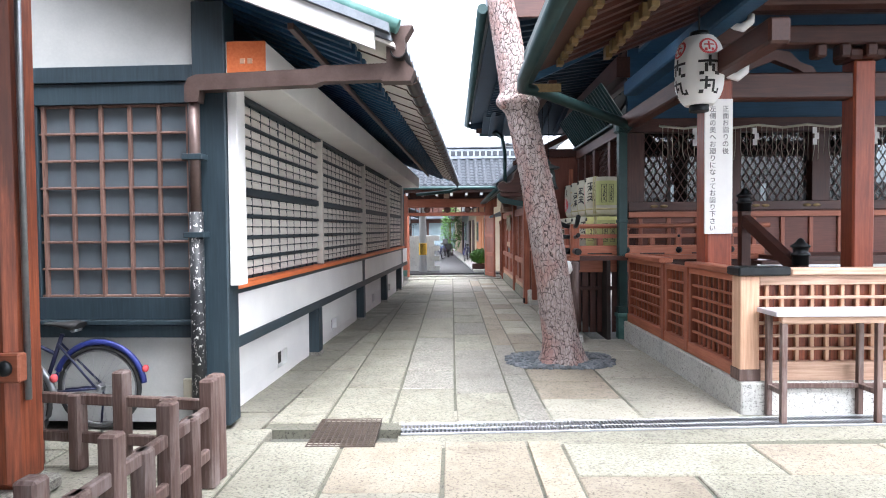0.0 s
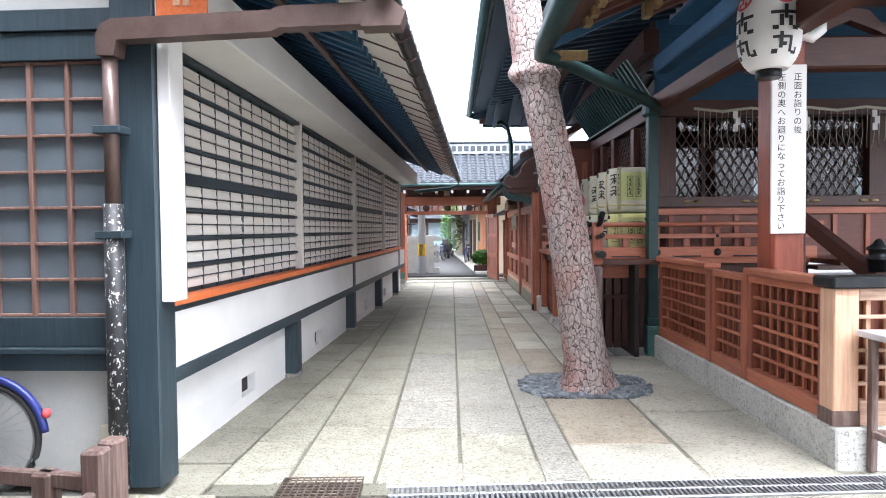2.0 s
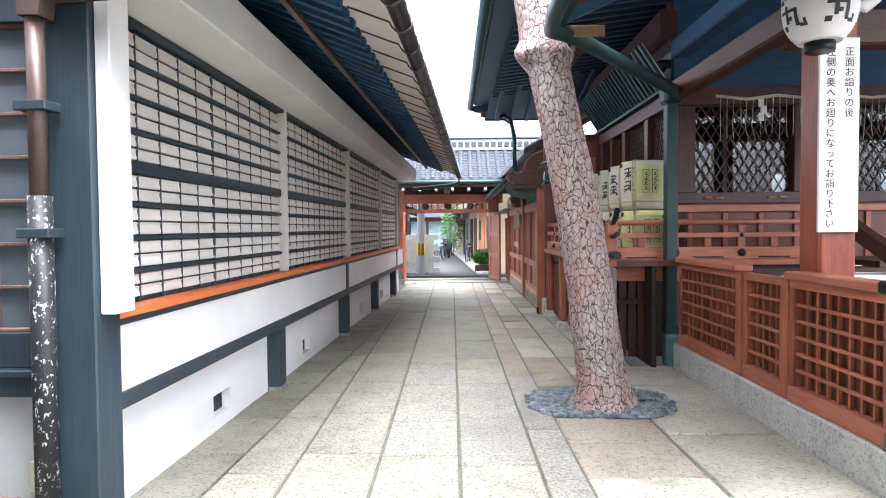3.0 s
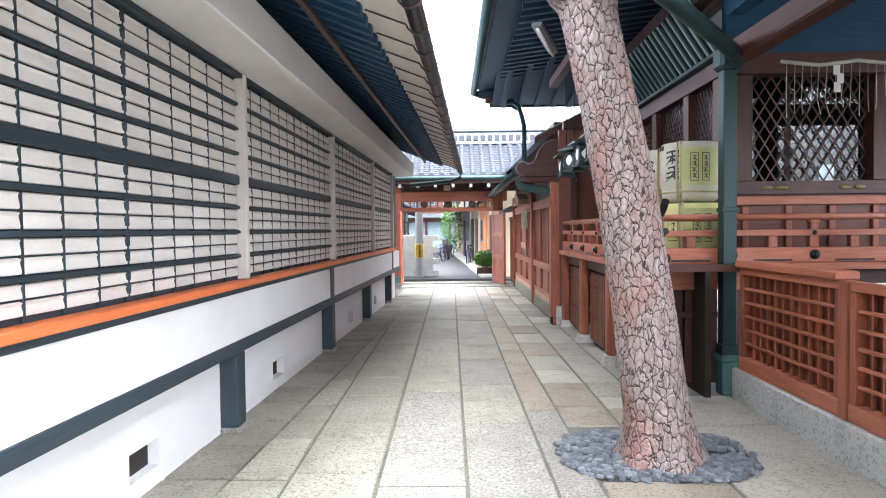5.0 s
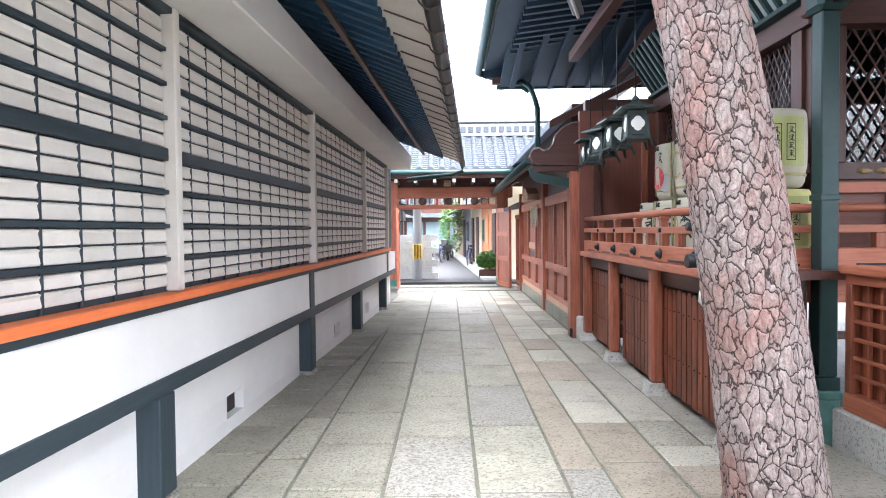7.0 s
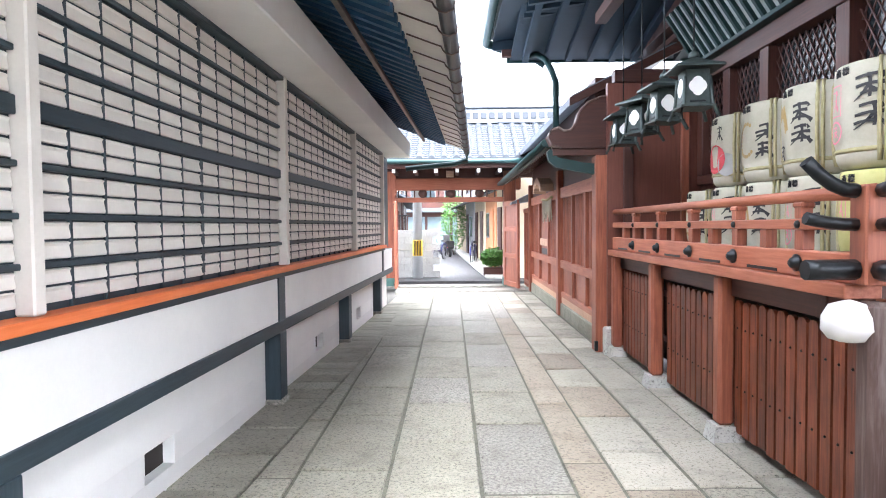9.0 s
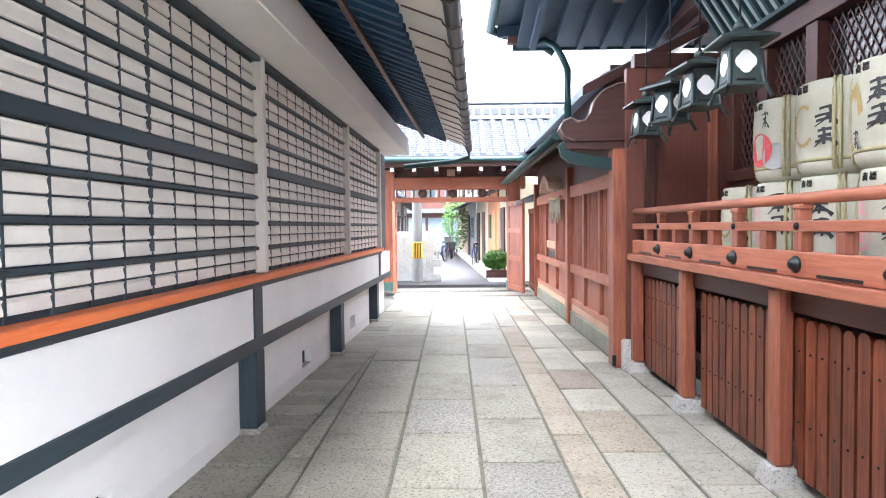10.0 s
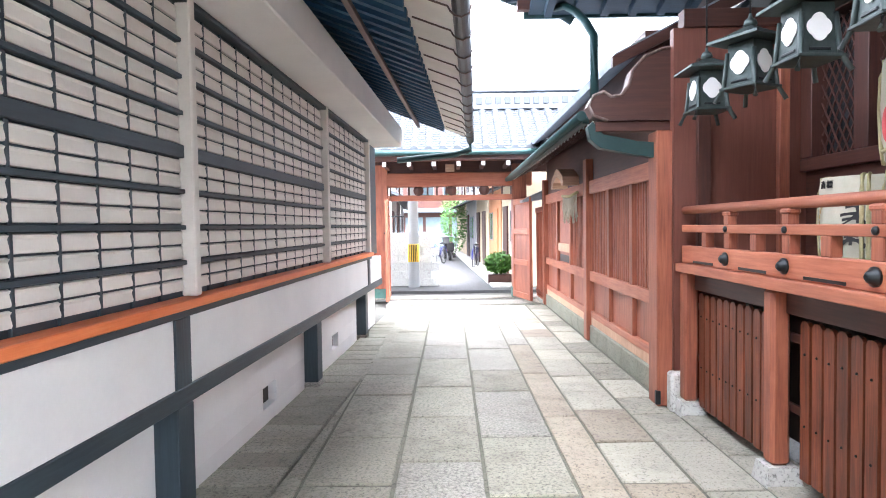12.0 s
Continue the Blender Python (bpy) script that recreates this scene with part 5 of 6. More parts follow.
# upper gable roof behind the scroll
ur = thing("roof_upper", RM @ pose(0, 0, 0), "upper brown gable eave behind the scroll bracket", "roof", kind="structure")
part("slope", prism(bmesh.new(), [(1.85, 2.98), (1.83, 3.06), (3.2, 3.75), (3.2, 3.65)], 14.3, 20.5), M_TILE, ur)
part("verge", prism(bmesh.new(), [(1.80, 2.92), (1.80, 3.02), (3.2, 3.72), (3.2, 3.60)], 14.24, 14.298), M_BROWNX, ur)
part("wall_above", boxed(2.15, 3.2, 14.4, 20.4, 2.6, 3.3, 0), M_BROWNY, ur)
# side gate of upright bars
sg = thing("side_gate", RM @ pose(WU - 0.05, 20.22, 0), "narrow barred side gate of red timber", "gate")
part("head", boxed(-0.03, 0.05, 0, 1.0, 1.72, 1.82), M_REDY, sg)
part("rail", boxed(-0.02, 0.03, 0, 1.0, 0.12, 0.2), M_REDY, sg)
for i in range(11):
    part("bar", boxed(-0.018, 0.022, 0.02 + i * 0.09, 0.06 + i * 0.09, 0.05, 1.719), M_REDZ, sg)
sr = thing("side_gate_roof", RM @ pose(WU, 20.2, 1.9), "small tiled canopy over the side gate", "canopy")
part("tiles", prism(bmesh.new(), [(-0.45, 0), (-0.45, 0.05), (0.1, 0.3), (0.3, 0.2), (0.3, 0.12)], 0, 0.95), M_TILE, sr)

# ---- worship hall: pillars, beams, eaves ----
hallf = thing("wall_hall_front", RM @ pose(0, 0, 0), "dark red hall front with lattice windows behind the stairs", "wall", kind="structure")
HV = 9.85
part("floor_deck", boxed(4.75, 9.0, 8.7, 9.8, 1.10, 1.16, 0), M_BROWNX, hallf)
part("dado_boards", boxed(HU, 9.0, HV, HV + 0.1, 1.16, 1.80, 0), M_DADO, hallf, "red panelled dado")
for i in range(14):
    u = HU + 0.15 + i * 0.42
    part("dado_stile", boxed(u, u + 0.06, HV - 0.03, HV - 0.001, 1.17, 1.69), M_REDZ, hallf)
part("dado_rail", boxed(HU, 9.0, HV - 0.05, HV - 0.001, 1.70, 1.78), M_REDX, hallf)
part("window_sill", boxed(HU, 9.0, HV - 0.04, HV + 0.1, 1.801, 1.93), M_BROWNX, hallf)
for i in range(8):
    a = HU + 0.45 + i * 0.75
    bm = bmesh.new()
    for s in (-1, 1):
        lathe(bm, [(0.01, -0.002), (0.06, 0.0), (0.06, 0.004), (0.01, 0.006)], 12, (s * 0.07, 0, 0))
    for v in bm.verts:
        v.co = Vector((v.co.x, v.co.z, v.co.y * 0.4))
    bmesh.ops.translate(bm, verts=bm.verts, vec=(a, HV - 0.046, 1.865))
    part("fitting", bm, M_GILT, hallf, "pale metal leaf fitting")
part("head_beam", boxed(HU, 9.0, HV - 0.1, HV + 0.1, 2.95, 3.15), M_BROWNX, hallf)
# Blue-black here is the navy shade under the eave, put into the colour.
part("transom_wall", boxed(HU, 9.0, HV, HV + 0.1, 3.15, 4.2, 0), M_SOFFIT, hallf)
part("room_floor", boxed(HU + 0.66, 9.0, HV + 0.11, HV + 3.4, 1.10, 1.15, 0), M_BROWNX, hallf)
# Ceiling and rear pieces are coloured near black as the room's shade.
part("room_ceiling", boxed(HU + 0.66, 9.0, HV + 0.11, HV + 3.4, 3.16, 3.20, 0), M_INNERSHADE, hallf)
part("rear_dado", boxed(HU + 0.66, 9.0, HV + 3.4, HV + 3.5, 1.0, 2.05, 0), M_INNERSHADE, hallf)
part("rear_head", boxed(HU + 0.66, 9.0, HV + 3.4, HV + 3.5, 2.42, 3.4, 0), M_INNERSHADE, hallf)
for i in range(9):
    part("rear_post", boxed(HU + 0.66 + i * 0.62, HU + 1.00 + i * 0.62 + 0.13 * (i % 3), HV + 3.4, HV + 3.5, 2.051, 2.419, 0), M_INNERSHADE, hallf)
for a, b in ((3.30, 4.45), (4.75, 5.75), (6.05, 7.1), (7.4, 8.5)):
    w = part("lattice_window", boxed(a, b, HV + 0.06, HV + 0.065, 1.931, 2.949, 0), M_CLEAR, hallf, "dark window behind diamond lattice")
    w.visible_shadow = False
    diamonds(w, b - a, 1.935, 2.945, 0.115, pose(a, HV + 0.03, 0, 0, 0, -90) @ pose(0, 0, 0), M_BROWNY, 0.008)
for u in (3.18, 4.6, 5.9, 7.25, 8.65):
    part("post", boxed(u - 0.13, u + 0.13, HV - 0.06, HV + 0.1, 1.931, 2.949), M_BROWNZ, hallf)
for o in list(bpy.data.objects):
    if o.name.startswith("diagonal_bar") and o.parent and o.parent.name.startswith("lattice_window") and o.parent.parent == hallf:
        o.matrix_basis = pose(o.matrix_basis.translation.x, HV + 0.05, 0, 0, 0, 0) @ Matrix(((0, 1, 0, 0), (-1, 0, 0, 0), (0, 0, 1, 0), (0, 0, 0, 1)))

# rope with paper streamers
sh = thing("sacred_rope", RM @ pose(HU + 0.35, HV - 0.35, 3.0), "straw rope with hanging strands and white paper streamers", "rope")
rp = [(0.35 * i, 0, -0.04 * math.sin(i * 1.57) ** 2) for i in range(16)]
part("rope", tube(bmesh.new(), rp, 0.018, 8), M_STRAWW, sh)
q = random.Random(11)
for i in range(70):
    x = 0.05 + i * 0.074
    part("strand", tube(bmesh.new(), [(x, 0, -0.02), (x + q.uniform(-0.02, 0.02), 0, -0.35), (x + q.uniform(-0.03, 0.03), 0, -0.42 - q.uniform(0, 0.1))], 0.0045, 4), M_STRAWW, sh)
for x in (0.5, 1.35, 2.2, 3.05, 3.9):
    bm = bmesh.new()
    for k in range(3):
        box(bm, x - 0.03 + 0.03 * (k % 2), x + 0.03 + 0.03 * (k % 2), -0.012 - 0.004 * k, -0.009 - 0.004 * k, -0.13 - 0.08 * k, -0.04 - 0.08 * k)
    part("paper_streamer", bm, M_PAPER, sh, "white folded paper")

# pillar with notice board
sp = thing("pillar", RM @ pose(3.10, 6.78, 0), "dark square pillar, orange-red at the foot", "pillar")
part("shaft", boxed(-0.13, 0.13, -0.11, 0.15, 0.0, 3.0, 0.02), M_PILLAR, sp)
notice = thing("notice_board", RM @ pose(3.075, 6.64, 0), "tall white notice board with black vertical writing", "sign")
part("board", boxed(-0.135, 0.135, -0.012, 0.012, 1.48, 2.80, 0.003), M_PAPER, notice)
for text, x, z0 in (("正面お詣りの後", 0.065, 2.70), ("左側の奥へお廻りになってお詣り下さい", -0.06, 2.70)):
    for i, ch in enumerate(text):
        words(ch, 0.066, M_INK, notice, pose(x, -0.0135, z0 - i * 0.0685, 90, 0, 0), 0.0008, "character")
bp = thing("pillar", RM @ pose(4.82, 7.25, 0), "tall orange-red square pillar of the hall porch", "pillar")
part("shaft", boxed(-0.115, 0.115, -0.115, 0.115, 0.0, 3.3, 0.02), M_PILLAR, bp)
part("capital", boxed(-0.2, 0.2, -0.16, 0.16, 3.3, 3.42, 0.03), M_BROWNX, bp)
porch = thing("porch_beams", RM @ pose(0, 0, 0), "dark red porch beams with carved white-edged brackets", "beam")
part("tie_beam", boxed(3.0, 9.0, 7.16, 7.34, 2.90, 3.18, 0.02), M_BROWNX, porch)
part("upper_beam", boxed(3.0, 9.0, 7.05, 7.25, 3.44, 3.64, 0.02), M_BROWNX, porch)
part("eave_beam", boxed(3.3, 9.0, 6.6, 6.8, 3.70, 3.86, 0.02), M_BROWNX, porch)
part("side_beam", boxed(2.85, 3.02, 5.2, 9.6, 2.93, 3.13, 0.02), M_BROWNY, porch, "long dark side beam")
# Upper side beam coloured blue-black for the shade it hangs in.
part("side_beam_upper", boxed(2.95, 3.15, 5.0, 9.6, 3.45, 3.65, 0.02), M_SOFFIT, porch)
def kaeru(u, w, h):
    return [(u - w, 0), (u - w * 0.9, h * 0.25), (u - w * 0.6, h * 0.45), (u - w * 0.35, h * 0.9), (u, h), (u + w * 0.35, h * 0.9), (u + w * 0.6, h * 0.45), (u + w * 0.9, h * 0.25), (u + w, 0), (u + w * 0.7, 0), (u + w * 0.5, h * 0.2), (u, h * 0.55), (u - w * 0.5, h * 0.2), (u - w * 0.7, 0)]
for u in (3.9, 5.9):
    part("frog_leg_strut", prism(bmesh.new(), [(a, z + 3.182) for a, z in kaeru(u, 0.45, 0.25)], 7.2, 7.3), M_BROWNX, porch)
for k, (u, z) in enumerate(((3.32, 3.50), (3.30, 3.20), (3.27, 3.02))):
    bm = bmesh.new()
    tube(bm, [(u - 0.16, 6.74, z + 0.10), (u - 0.06, 6.70, z + 0.02), (u, 6.68, z), (u + 0.08, 6.68, z + 0.06), (u + 0.10, 6.70, z + 0.13)], [0.02, 0.035, 0.045, 0.04, 0.03], 8)
    part("nosing", bm, M_PAPER, porch, "white painted carved nosing")
for u in (4.3, 4.55, 4.82, 5.08, 5.35, 6.0, 6.3):
    b = part("bearing_block", boxed(u - 0.06, u + 0.06, 7.02, 7.18, 3.30, 3.44, 0.02), M_BROWNX, porch)
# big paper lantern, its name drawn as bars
ln = thing("paper_lantern", RM @ pose(2.76, 6.32, 2.99), "large white ribbed paper lantern with red crest and black marks", "lantern")
bm = bmesh.new()
prof = []
for i in range(61):
    s = i / 60
    z = -0.31 + 0.62 * s
    r = 0.215 * (1 - 0.42 * abs(2 * s - 1) ** 3.6) + 0.0028 * math.cos(i * 3.14159)
    prof.append((r, z))
lathe(bm, prof, 36)
part("paper", bm, M_PAPER, ln)
part("bottom_ring", lathe(bmesh.new(), [(0.085, -0.37), (0.088, -0.365), (0.088, -0.312), (0.08, -0.31)], 24), M_IRON, ln, "black bottom ring")
part("top_ring", lathe(bmesh.new(), [(0.08, 0.31), (0.088, 0.312), (0.088, 0.36), (0.02, 0.365)], 24), M_IRON, ln, "black top ring")
part("hanger", tube(bmesh.new(), [(0, 0, 0.36), (0, 0, 0.75)], 0.008, 6), M_IRON, ln)


def on_lantern(bm, a, x0, x1, z0, z1, n=4):
    rows = []
    for j in range(n + 1):
        z = z0 + (z1 - z0) * j / n
        r = 0.215 * (1 - 0.42 * abs(z / 0.31) ** 3.6) + 0.005
        rows.append([bm.verts.new((r * math.cos(a + x / r), r * math.sin(a + x / r), z)) for x in [x0 + (x1 - x0) * i / 4 for i in range(5)]])
    for p, s in zip(rows, rows[1:]):
        for i in range(4):
            bm.faces.new((p[i], p[i + 1], s[i + 1], s[i]))


for a in (-1.52, -2.95):
    bm = bmesh.new()
    for x0, x1, z0, z1 in ((-0.10, 0.10, 0.035, 0.058), (-0.012, 0.016, 0.0, 0.10), (-0.045, -0.015, -0.05, 0.03), (-0.09, -0.05, -0.075, -0.045), (0.02, 0.05, -0.05, 0.02), (0.05, 0.10, -0.075, -0.045),
                           (-0.085, 0.05, -0.135, -0.115), (-0.04, -0.015, -0.20, -0.09), (-0.085, -0.045, -0.235, -0.205), (0.03, 0.053, -0.225, -0.115), (0.053, 0.095, -0.235, -0.215), (0.08, 0.098, -0.235, -0.19), (-0.03, 0.012, -0.185, -0.160)):
        on_lantern(bm, a, x0, x1, z0, z1)
    part("black_mark", bm, M_INK, ln)
    bm = bmesh.new()
    for i in range(28):
        t = 6.2832 * i / 28
        x, z = 0.075 * math.cos(t), 0.185 + 0.066 * math.sin(t)
        on_lantern(bm, a, x - 0.011, x + 0.011, z - 0.009, z + 0.009, 1)
    for x0, x1, z0, z1 in ((-0.045, 0.045, 0.192, 0.205), (-0.009, 0.009, 0.15, 0.232), (-0.042, -0.018, 0.14, 0.165), (0.018, 0.042, 0.14, 0.165)):
        on_lantern(bm, a, x0, x1, z0, z1)
    part("crest", bm, M_REDINK, ln)

# eave of the worship hall
ha = thing("roof_hall", RM @ pose(0, 0, 0), "deep hall eave with gilt-tipped rafters and green copper edge", "roof", kind="structure")
AU, AV, AZ = 1.30, 7.30, 3.10
part("soffit", prism(bmesh.new(), [(AU, AZ + 0.10), (AU, AZ + 0.14), (3.2, AZ + 0.95), (3.2, AZ + 0.90)], 4.2, AV), M_BROWNX, ha)
part("cover", prism(bmesh.new(), [(AU - 0.02, AZ + 0.142), (AU - 0.02, AZ + 0.34), (3.6, AZ + 1.55), (9.5, AZ + 2.8), (9.5, AZ + 1.2), (3.2, AZ + 0.952)], 4.1, AV - 0.02), M_COPPER, ha)
part("edge_fascia", boxed(AU - 0.05, AU + 0.04, 4.1, AV + 0.02, AZ + 0.02, AZ + 0.36), M_COPPER, ha, "green copper eave edge")
part("edge_gutter", tube(bmesh.new(), [(AU - 0.09, 4.1, AZ + 0.05), (AU - 0.09, AV - 0.3, AZ + 0.02), (AU - 0.07, AV, AZ - 0.02), (AU + 0.1, AV + 0.1, AZ - 0.03), (2.75, 9.0, AZ - 0.12), (2.90, 9.2, AZ - 0.16)], 0.065), M_COPPER, ha, "green copper gutter")
# Gable end takes the same blue-black as painted shade.
part("gable_end", prism(bmesh.new(), [(AU, AZ + 0.02), (AU, AZ + 0.3), (3.2, AZ + 1.2), (3.2, AZ + 0.86)], AV - 0.018, AV + 0.04), M_SOFFIT, ha)
part("corner_fitting", boxed(AU + 0.0, AU + 0.36, AV + 0.042, AV + 0.06, AZ - 0.06, AZ + 0.03), M_GILT, ha, "gilt corner fitting")
raft = bmesh.new()
prism(raft, [(AU + 0.28, AZ + 0.15), (AU + 0.28, AZ + 0.24), (3.2, AZ + 0.90), (3.2, AZ + 0.80)], 0, 0.09)
raft = mesh_of(raft, "flying_rafter", M_BROWNX)
tip = mesh_of(boxed(AU + 0.262, AU + 0.33, -0.006, 0.096, AZ + 0.145, AZ + 0.248, 0.004), "gilt_tip", M_GILT)
base_r = mesh_of(prism(bmesh.new(), [(AU + 0.78, AZ + 0.22), (AU + 0.78, AZ + 0.33), (3.3, AZ + 0.80), (3.3, AZ + 0.70)], 0, 0.10), "base_rafter", M_BROWNX)
tip2 = mesh_of(boxed(AU + 0.762, AU + 0.83, -0.006, 0.106, AZ + 0.215, AZ + 0.338, 0.004), "gilt_tip", M_GILT)
for i in range(12):
    v = AV - 0.3 - i * 0.25
    o = part("flying_rafter", raft, M_BROWNX, ha, "", pose(0, v, 0))
    part("gilt_tip", tip, M_GILT, o, "gilt rafter tip")
    o = part("base_rafter", base_r, M_BROWNX, ha, "", pose(0, v, 0))
    part("gilt_tip", tip2, M_GILT, o, "gilt rafter tip")
# Ceiling's shade comes from its blue-black colour.
part("ceiling", boxed(3.2, 9.5, 4.2, 9.75, AZ + 1.0, AZ + 1.05, 0), M_SOFFIT, ha)
# green rainwater post by the fence
gp = thing("rainwater_post", RM @ pose(2.83, 9.24, 0), "square green copper rainwater post with patina foot", "downpipe")
part("shaft", boxed(-0.06, 0.06, -0.06, 0.06, 0.45, 2.86, 0.008), M_COPPER, gp)
part("foot", boxed(-0.07, 0.07, -0.07, 0.07, 0.0, 0.30, 0.006), M_PATINA, gp, "bright patina foot")
part("collar", boxed(-0.085, 0.085, -0.085, 0.085, 0.30, 0.36, 0.01), M_PATINA, gp)
part("collar", boxed(-0.072, 0.072, -0.072, 0.072, 0.361, 0.449, 0.006), M_COPPER, gp)
part("band", boxed(-0.068, 0.068, -0.068, 0.068, 1.62, 1.66, 0.004), M_COPPER, gp)
part("hopper", boxed(-0.10, 0.10, -0.10, 0.10, 2.861, 3.06, 0.03), M_COPPER, gp)
# rear roof over the lane side
rb = thing("roof_rear", RM @ pose(0, 0, 0), "dark rear roof with tiled edge, gutter and rafters", "roof", kind="structure")
CU, CZ, CV0, CV1 = 0.92, 4.02, 7.6, 15.3
# Soffit and rafters here carry the eave shade in their colour.
part("soffit", prism(bmesh.new(), [(CU, CZ), (CU, CZ + 0.04), (3.3, CZ + 0.35), (3.3, CZ + 0.30)], CV0, CV1), M_SHADESOF, rb, "blue-black soffit with eave shade in its colour")
part("cover", prism(bmesh.new(), [(CU - 0.06, CZ + 0.042), (CU - 0.06, CZ + 0.16), (3.4, CZ + 1.5), (9, CZ + 2.5), (9, CZ + 0.6), (3.4, CZ + 0.4)], CV0, CV1 + 0.1), M_TILE, rb)
part("front_verge", boxed(CU, 9, CV0 - 0.06, CV0 - 0.002, CZ - 0.1, CZ + 0.25), M_BROWNX, rb)
part("end_board", prism(bmesh.new(), [(CU, CZ - 0.12), (CU, CZ + 0.04), (3.3, CZ + 0.35), (3.3, CZ + 0.05)], CV1 + 0.002, CV1 + 0.06), M_SHADESOF, rb)
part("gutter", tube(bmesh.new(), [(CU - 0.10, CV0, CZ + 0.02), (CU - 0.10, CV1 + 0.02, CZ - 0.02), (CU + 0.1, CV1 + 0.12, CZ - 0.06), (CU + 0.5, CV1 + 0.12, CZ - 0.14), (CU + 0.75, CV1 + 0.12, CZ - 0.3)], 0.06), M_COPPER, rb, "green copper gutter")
raft = mesh_of(prism(bmesh.new(), [(CU + 0.3, CZ - 0.06), (CU + 0.3, CZ + 0.036), (3.25, CZ + 0.30), (3.25, CZ + 0.2)], 0, 0.07), "rafter", M_SHADESOF)
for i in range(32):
    part("rafter", raft, M_SHADESOF, rb, "", pose(0, CV0 + 0.15 + i * 0.235, 0))
part("wall_plate", boxed(2.9, 3.1, 9.8, CV1, CZ - 0.25, CZ + 0.05), M_BROWNY, rb)
part("upper_wall", boxed(HU - 0.02, HU + 0.08, 9.9, CV1, 3.70, CZ + 0.3, 0), M_BROWNY, rb)
part("corner_beam", boxed(CU + 0.12, CU + 1.2, CV1 - 0.05, CV1 + 0.05, CZ - 0.22, CZ - 0.12), M_BROWNX, rb)
part("north_soffit", prism(bmesh.new(), [(15.36, 3.77), (15.36, 3.83), (12.9, 4.30), (12.9, 4.24)], CU + 0.25, 5.2, "x"), M_SHADESOF, rb)
nraft = mesh_of(prism(bmesh.new(), [(15.22, 3.70), (15.22, 3.79), (12.9, 4.235), (12.9, 4.15)], 0, 0.08, "x"), "rafter", M_SHADESOF)
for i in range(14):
    part("rafter", nraft, M_SHADESOF, rb, "", pose(CU + 0.4 + i * 0.3, 0, 0))
part("north_fascia", boxed(CU + 0.2, 5.2, 15.365, 15.41, 3.74, 3.92), M_COPPER, rb)
part("hanging_beam", boxed(1.9, 2.02, 9.8, 13.3, 3.62, 3.74), M_BROWNY, rb, "beam from which the lanterns hang")
ft = thing("tube_light", RM @ pose(1.55, 11.3, 3.74, 0, 0, -18), "unlit white tube lamp under the rear eave", "lamp")
part("case", boxed(-0.06, 0.06, -0.6, 0.6, 0.0, 0.05, 0.01), M_STEEL, ft)
part("tube", tube(bmesh.new(), [(0, -0.57, -0.025), (0, 0.57, -0.025)], 0.018, 10), M_PAPER, ft)
# stairs with newel finials before the hall
stair = thing("hall_stair", RM @ pose(3.9, 7.5, 0), "dark wooden hall stair with sloping rails and black finials", "stair")
for i in range(6):
    part("tread", boxed(0.6, 3.6, 0.2 + i * 0.2, 0.45 + i * 0.2, 0.15 + i * 0.18, 0.2 + i * 0.18), M_BROWNX, stair)
rail = bmesh.new()
prism(rail, [(-0.15, 0.95), (-0.15, 1.10), (1.3, 1.75), (1.3, 1.60)], 0.35, 0.45, "x")
part("sloping_rail", rail, M_BROWNY, stair)
for v, z in ((-0.1, 1.02), (1.25, 1.65)):
    p = part("newel", boxed(0.34, 0.46, v - 0.06, v + 0.06, 0.0, z + 0.10), M_BROWNZ, stair)
    part("finial", lathe(bmesh.new(), [(0.085, 0), (0.085, 0.10), (0.10, 0.105), (0.10, 0.125), (0.075, 0.14), (0.08, 0.19), (0.10, 0.20), (0.10, 0.215), (0.05, 0.25), (0.03, 0.285), (0.008, 0.30)], 20), M_IRON, p, "black onion-shaped finial", pose(0.40, v, z + 0.10))

# ---- near corner: bicycle, low rails, pillar ----
lp = thing("pillar", pose(-2.33, 3.86, 0), "reddish brown round-edged pillar on a pale stone foot", "pillar")
part("shaft", boxed(-0.14, 0.14, -0.14, 0.14, 0.09, 4.2, 0.05), M_SLAT, lp)
part("foot", boxed(-0.19, 0.19, -0.19, 0.19, 0, 0.09, 0.02), M_GRAN, lp, "pale worn stone foot")
part("tie", boxed(-0.9, 0.20, -0.17, -0.10, 0.72, 0.88, 0.008), M_REDX, lp)
part("bolt", lathe(bmesh.new(), [(0.045, 0), (0.04, 0.02), (0.015, 0.03)], 12), M_IRON, lp, "", pose(0.12, -0.17, 0.80, 90))
part("conduit", tube(bmesh.new(), [(0.17, -0.06, 0.6), (0.17, -0.06, 4.2)], 0.018, 8), M_STEEL, lp, "grey cable conduit")


def low_rail(m, n, length, label):
    g = thing("low_rail", m, label, "railing", "low timber rails round the corner")
    for i in range(n):
        x = i * length / (n - 1)
        tall = i % 2 == 0
        part("post", boxed(x - 0.045, x + 0.045, -0.045, 0.045, 0, 0.66 if tall else 0.50, 0.012), M_GREYW, g)
    part("rail", boxed(0.0, length, -0.022, 0.022, 0.43, 0.50, 0.008), M_GREYW, g)
    part("rail", boxed(0.0, length, -0.022, 0.022, 0.18, 0.25, 0.008), M_GREYW, g)
    return g


low_rail(pose(-2.55, 4.36, 0, 0, 0, -7.0), 5, 1.32, "low reddish timber rail with square posts")
low_rail(pose(-1.23, 4.07, 0, 0, 0, -89.3), 7, 1.52, "low weathered timber rail with square posts")


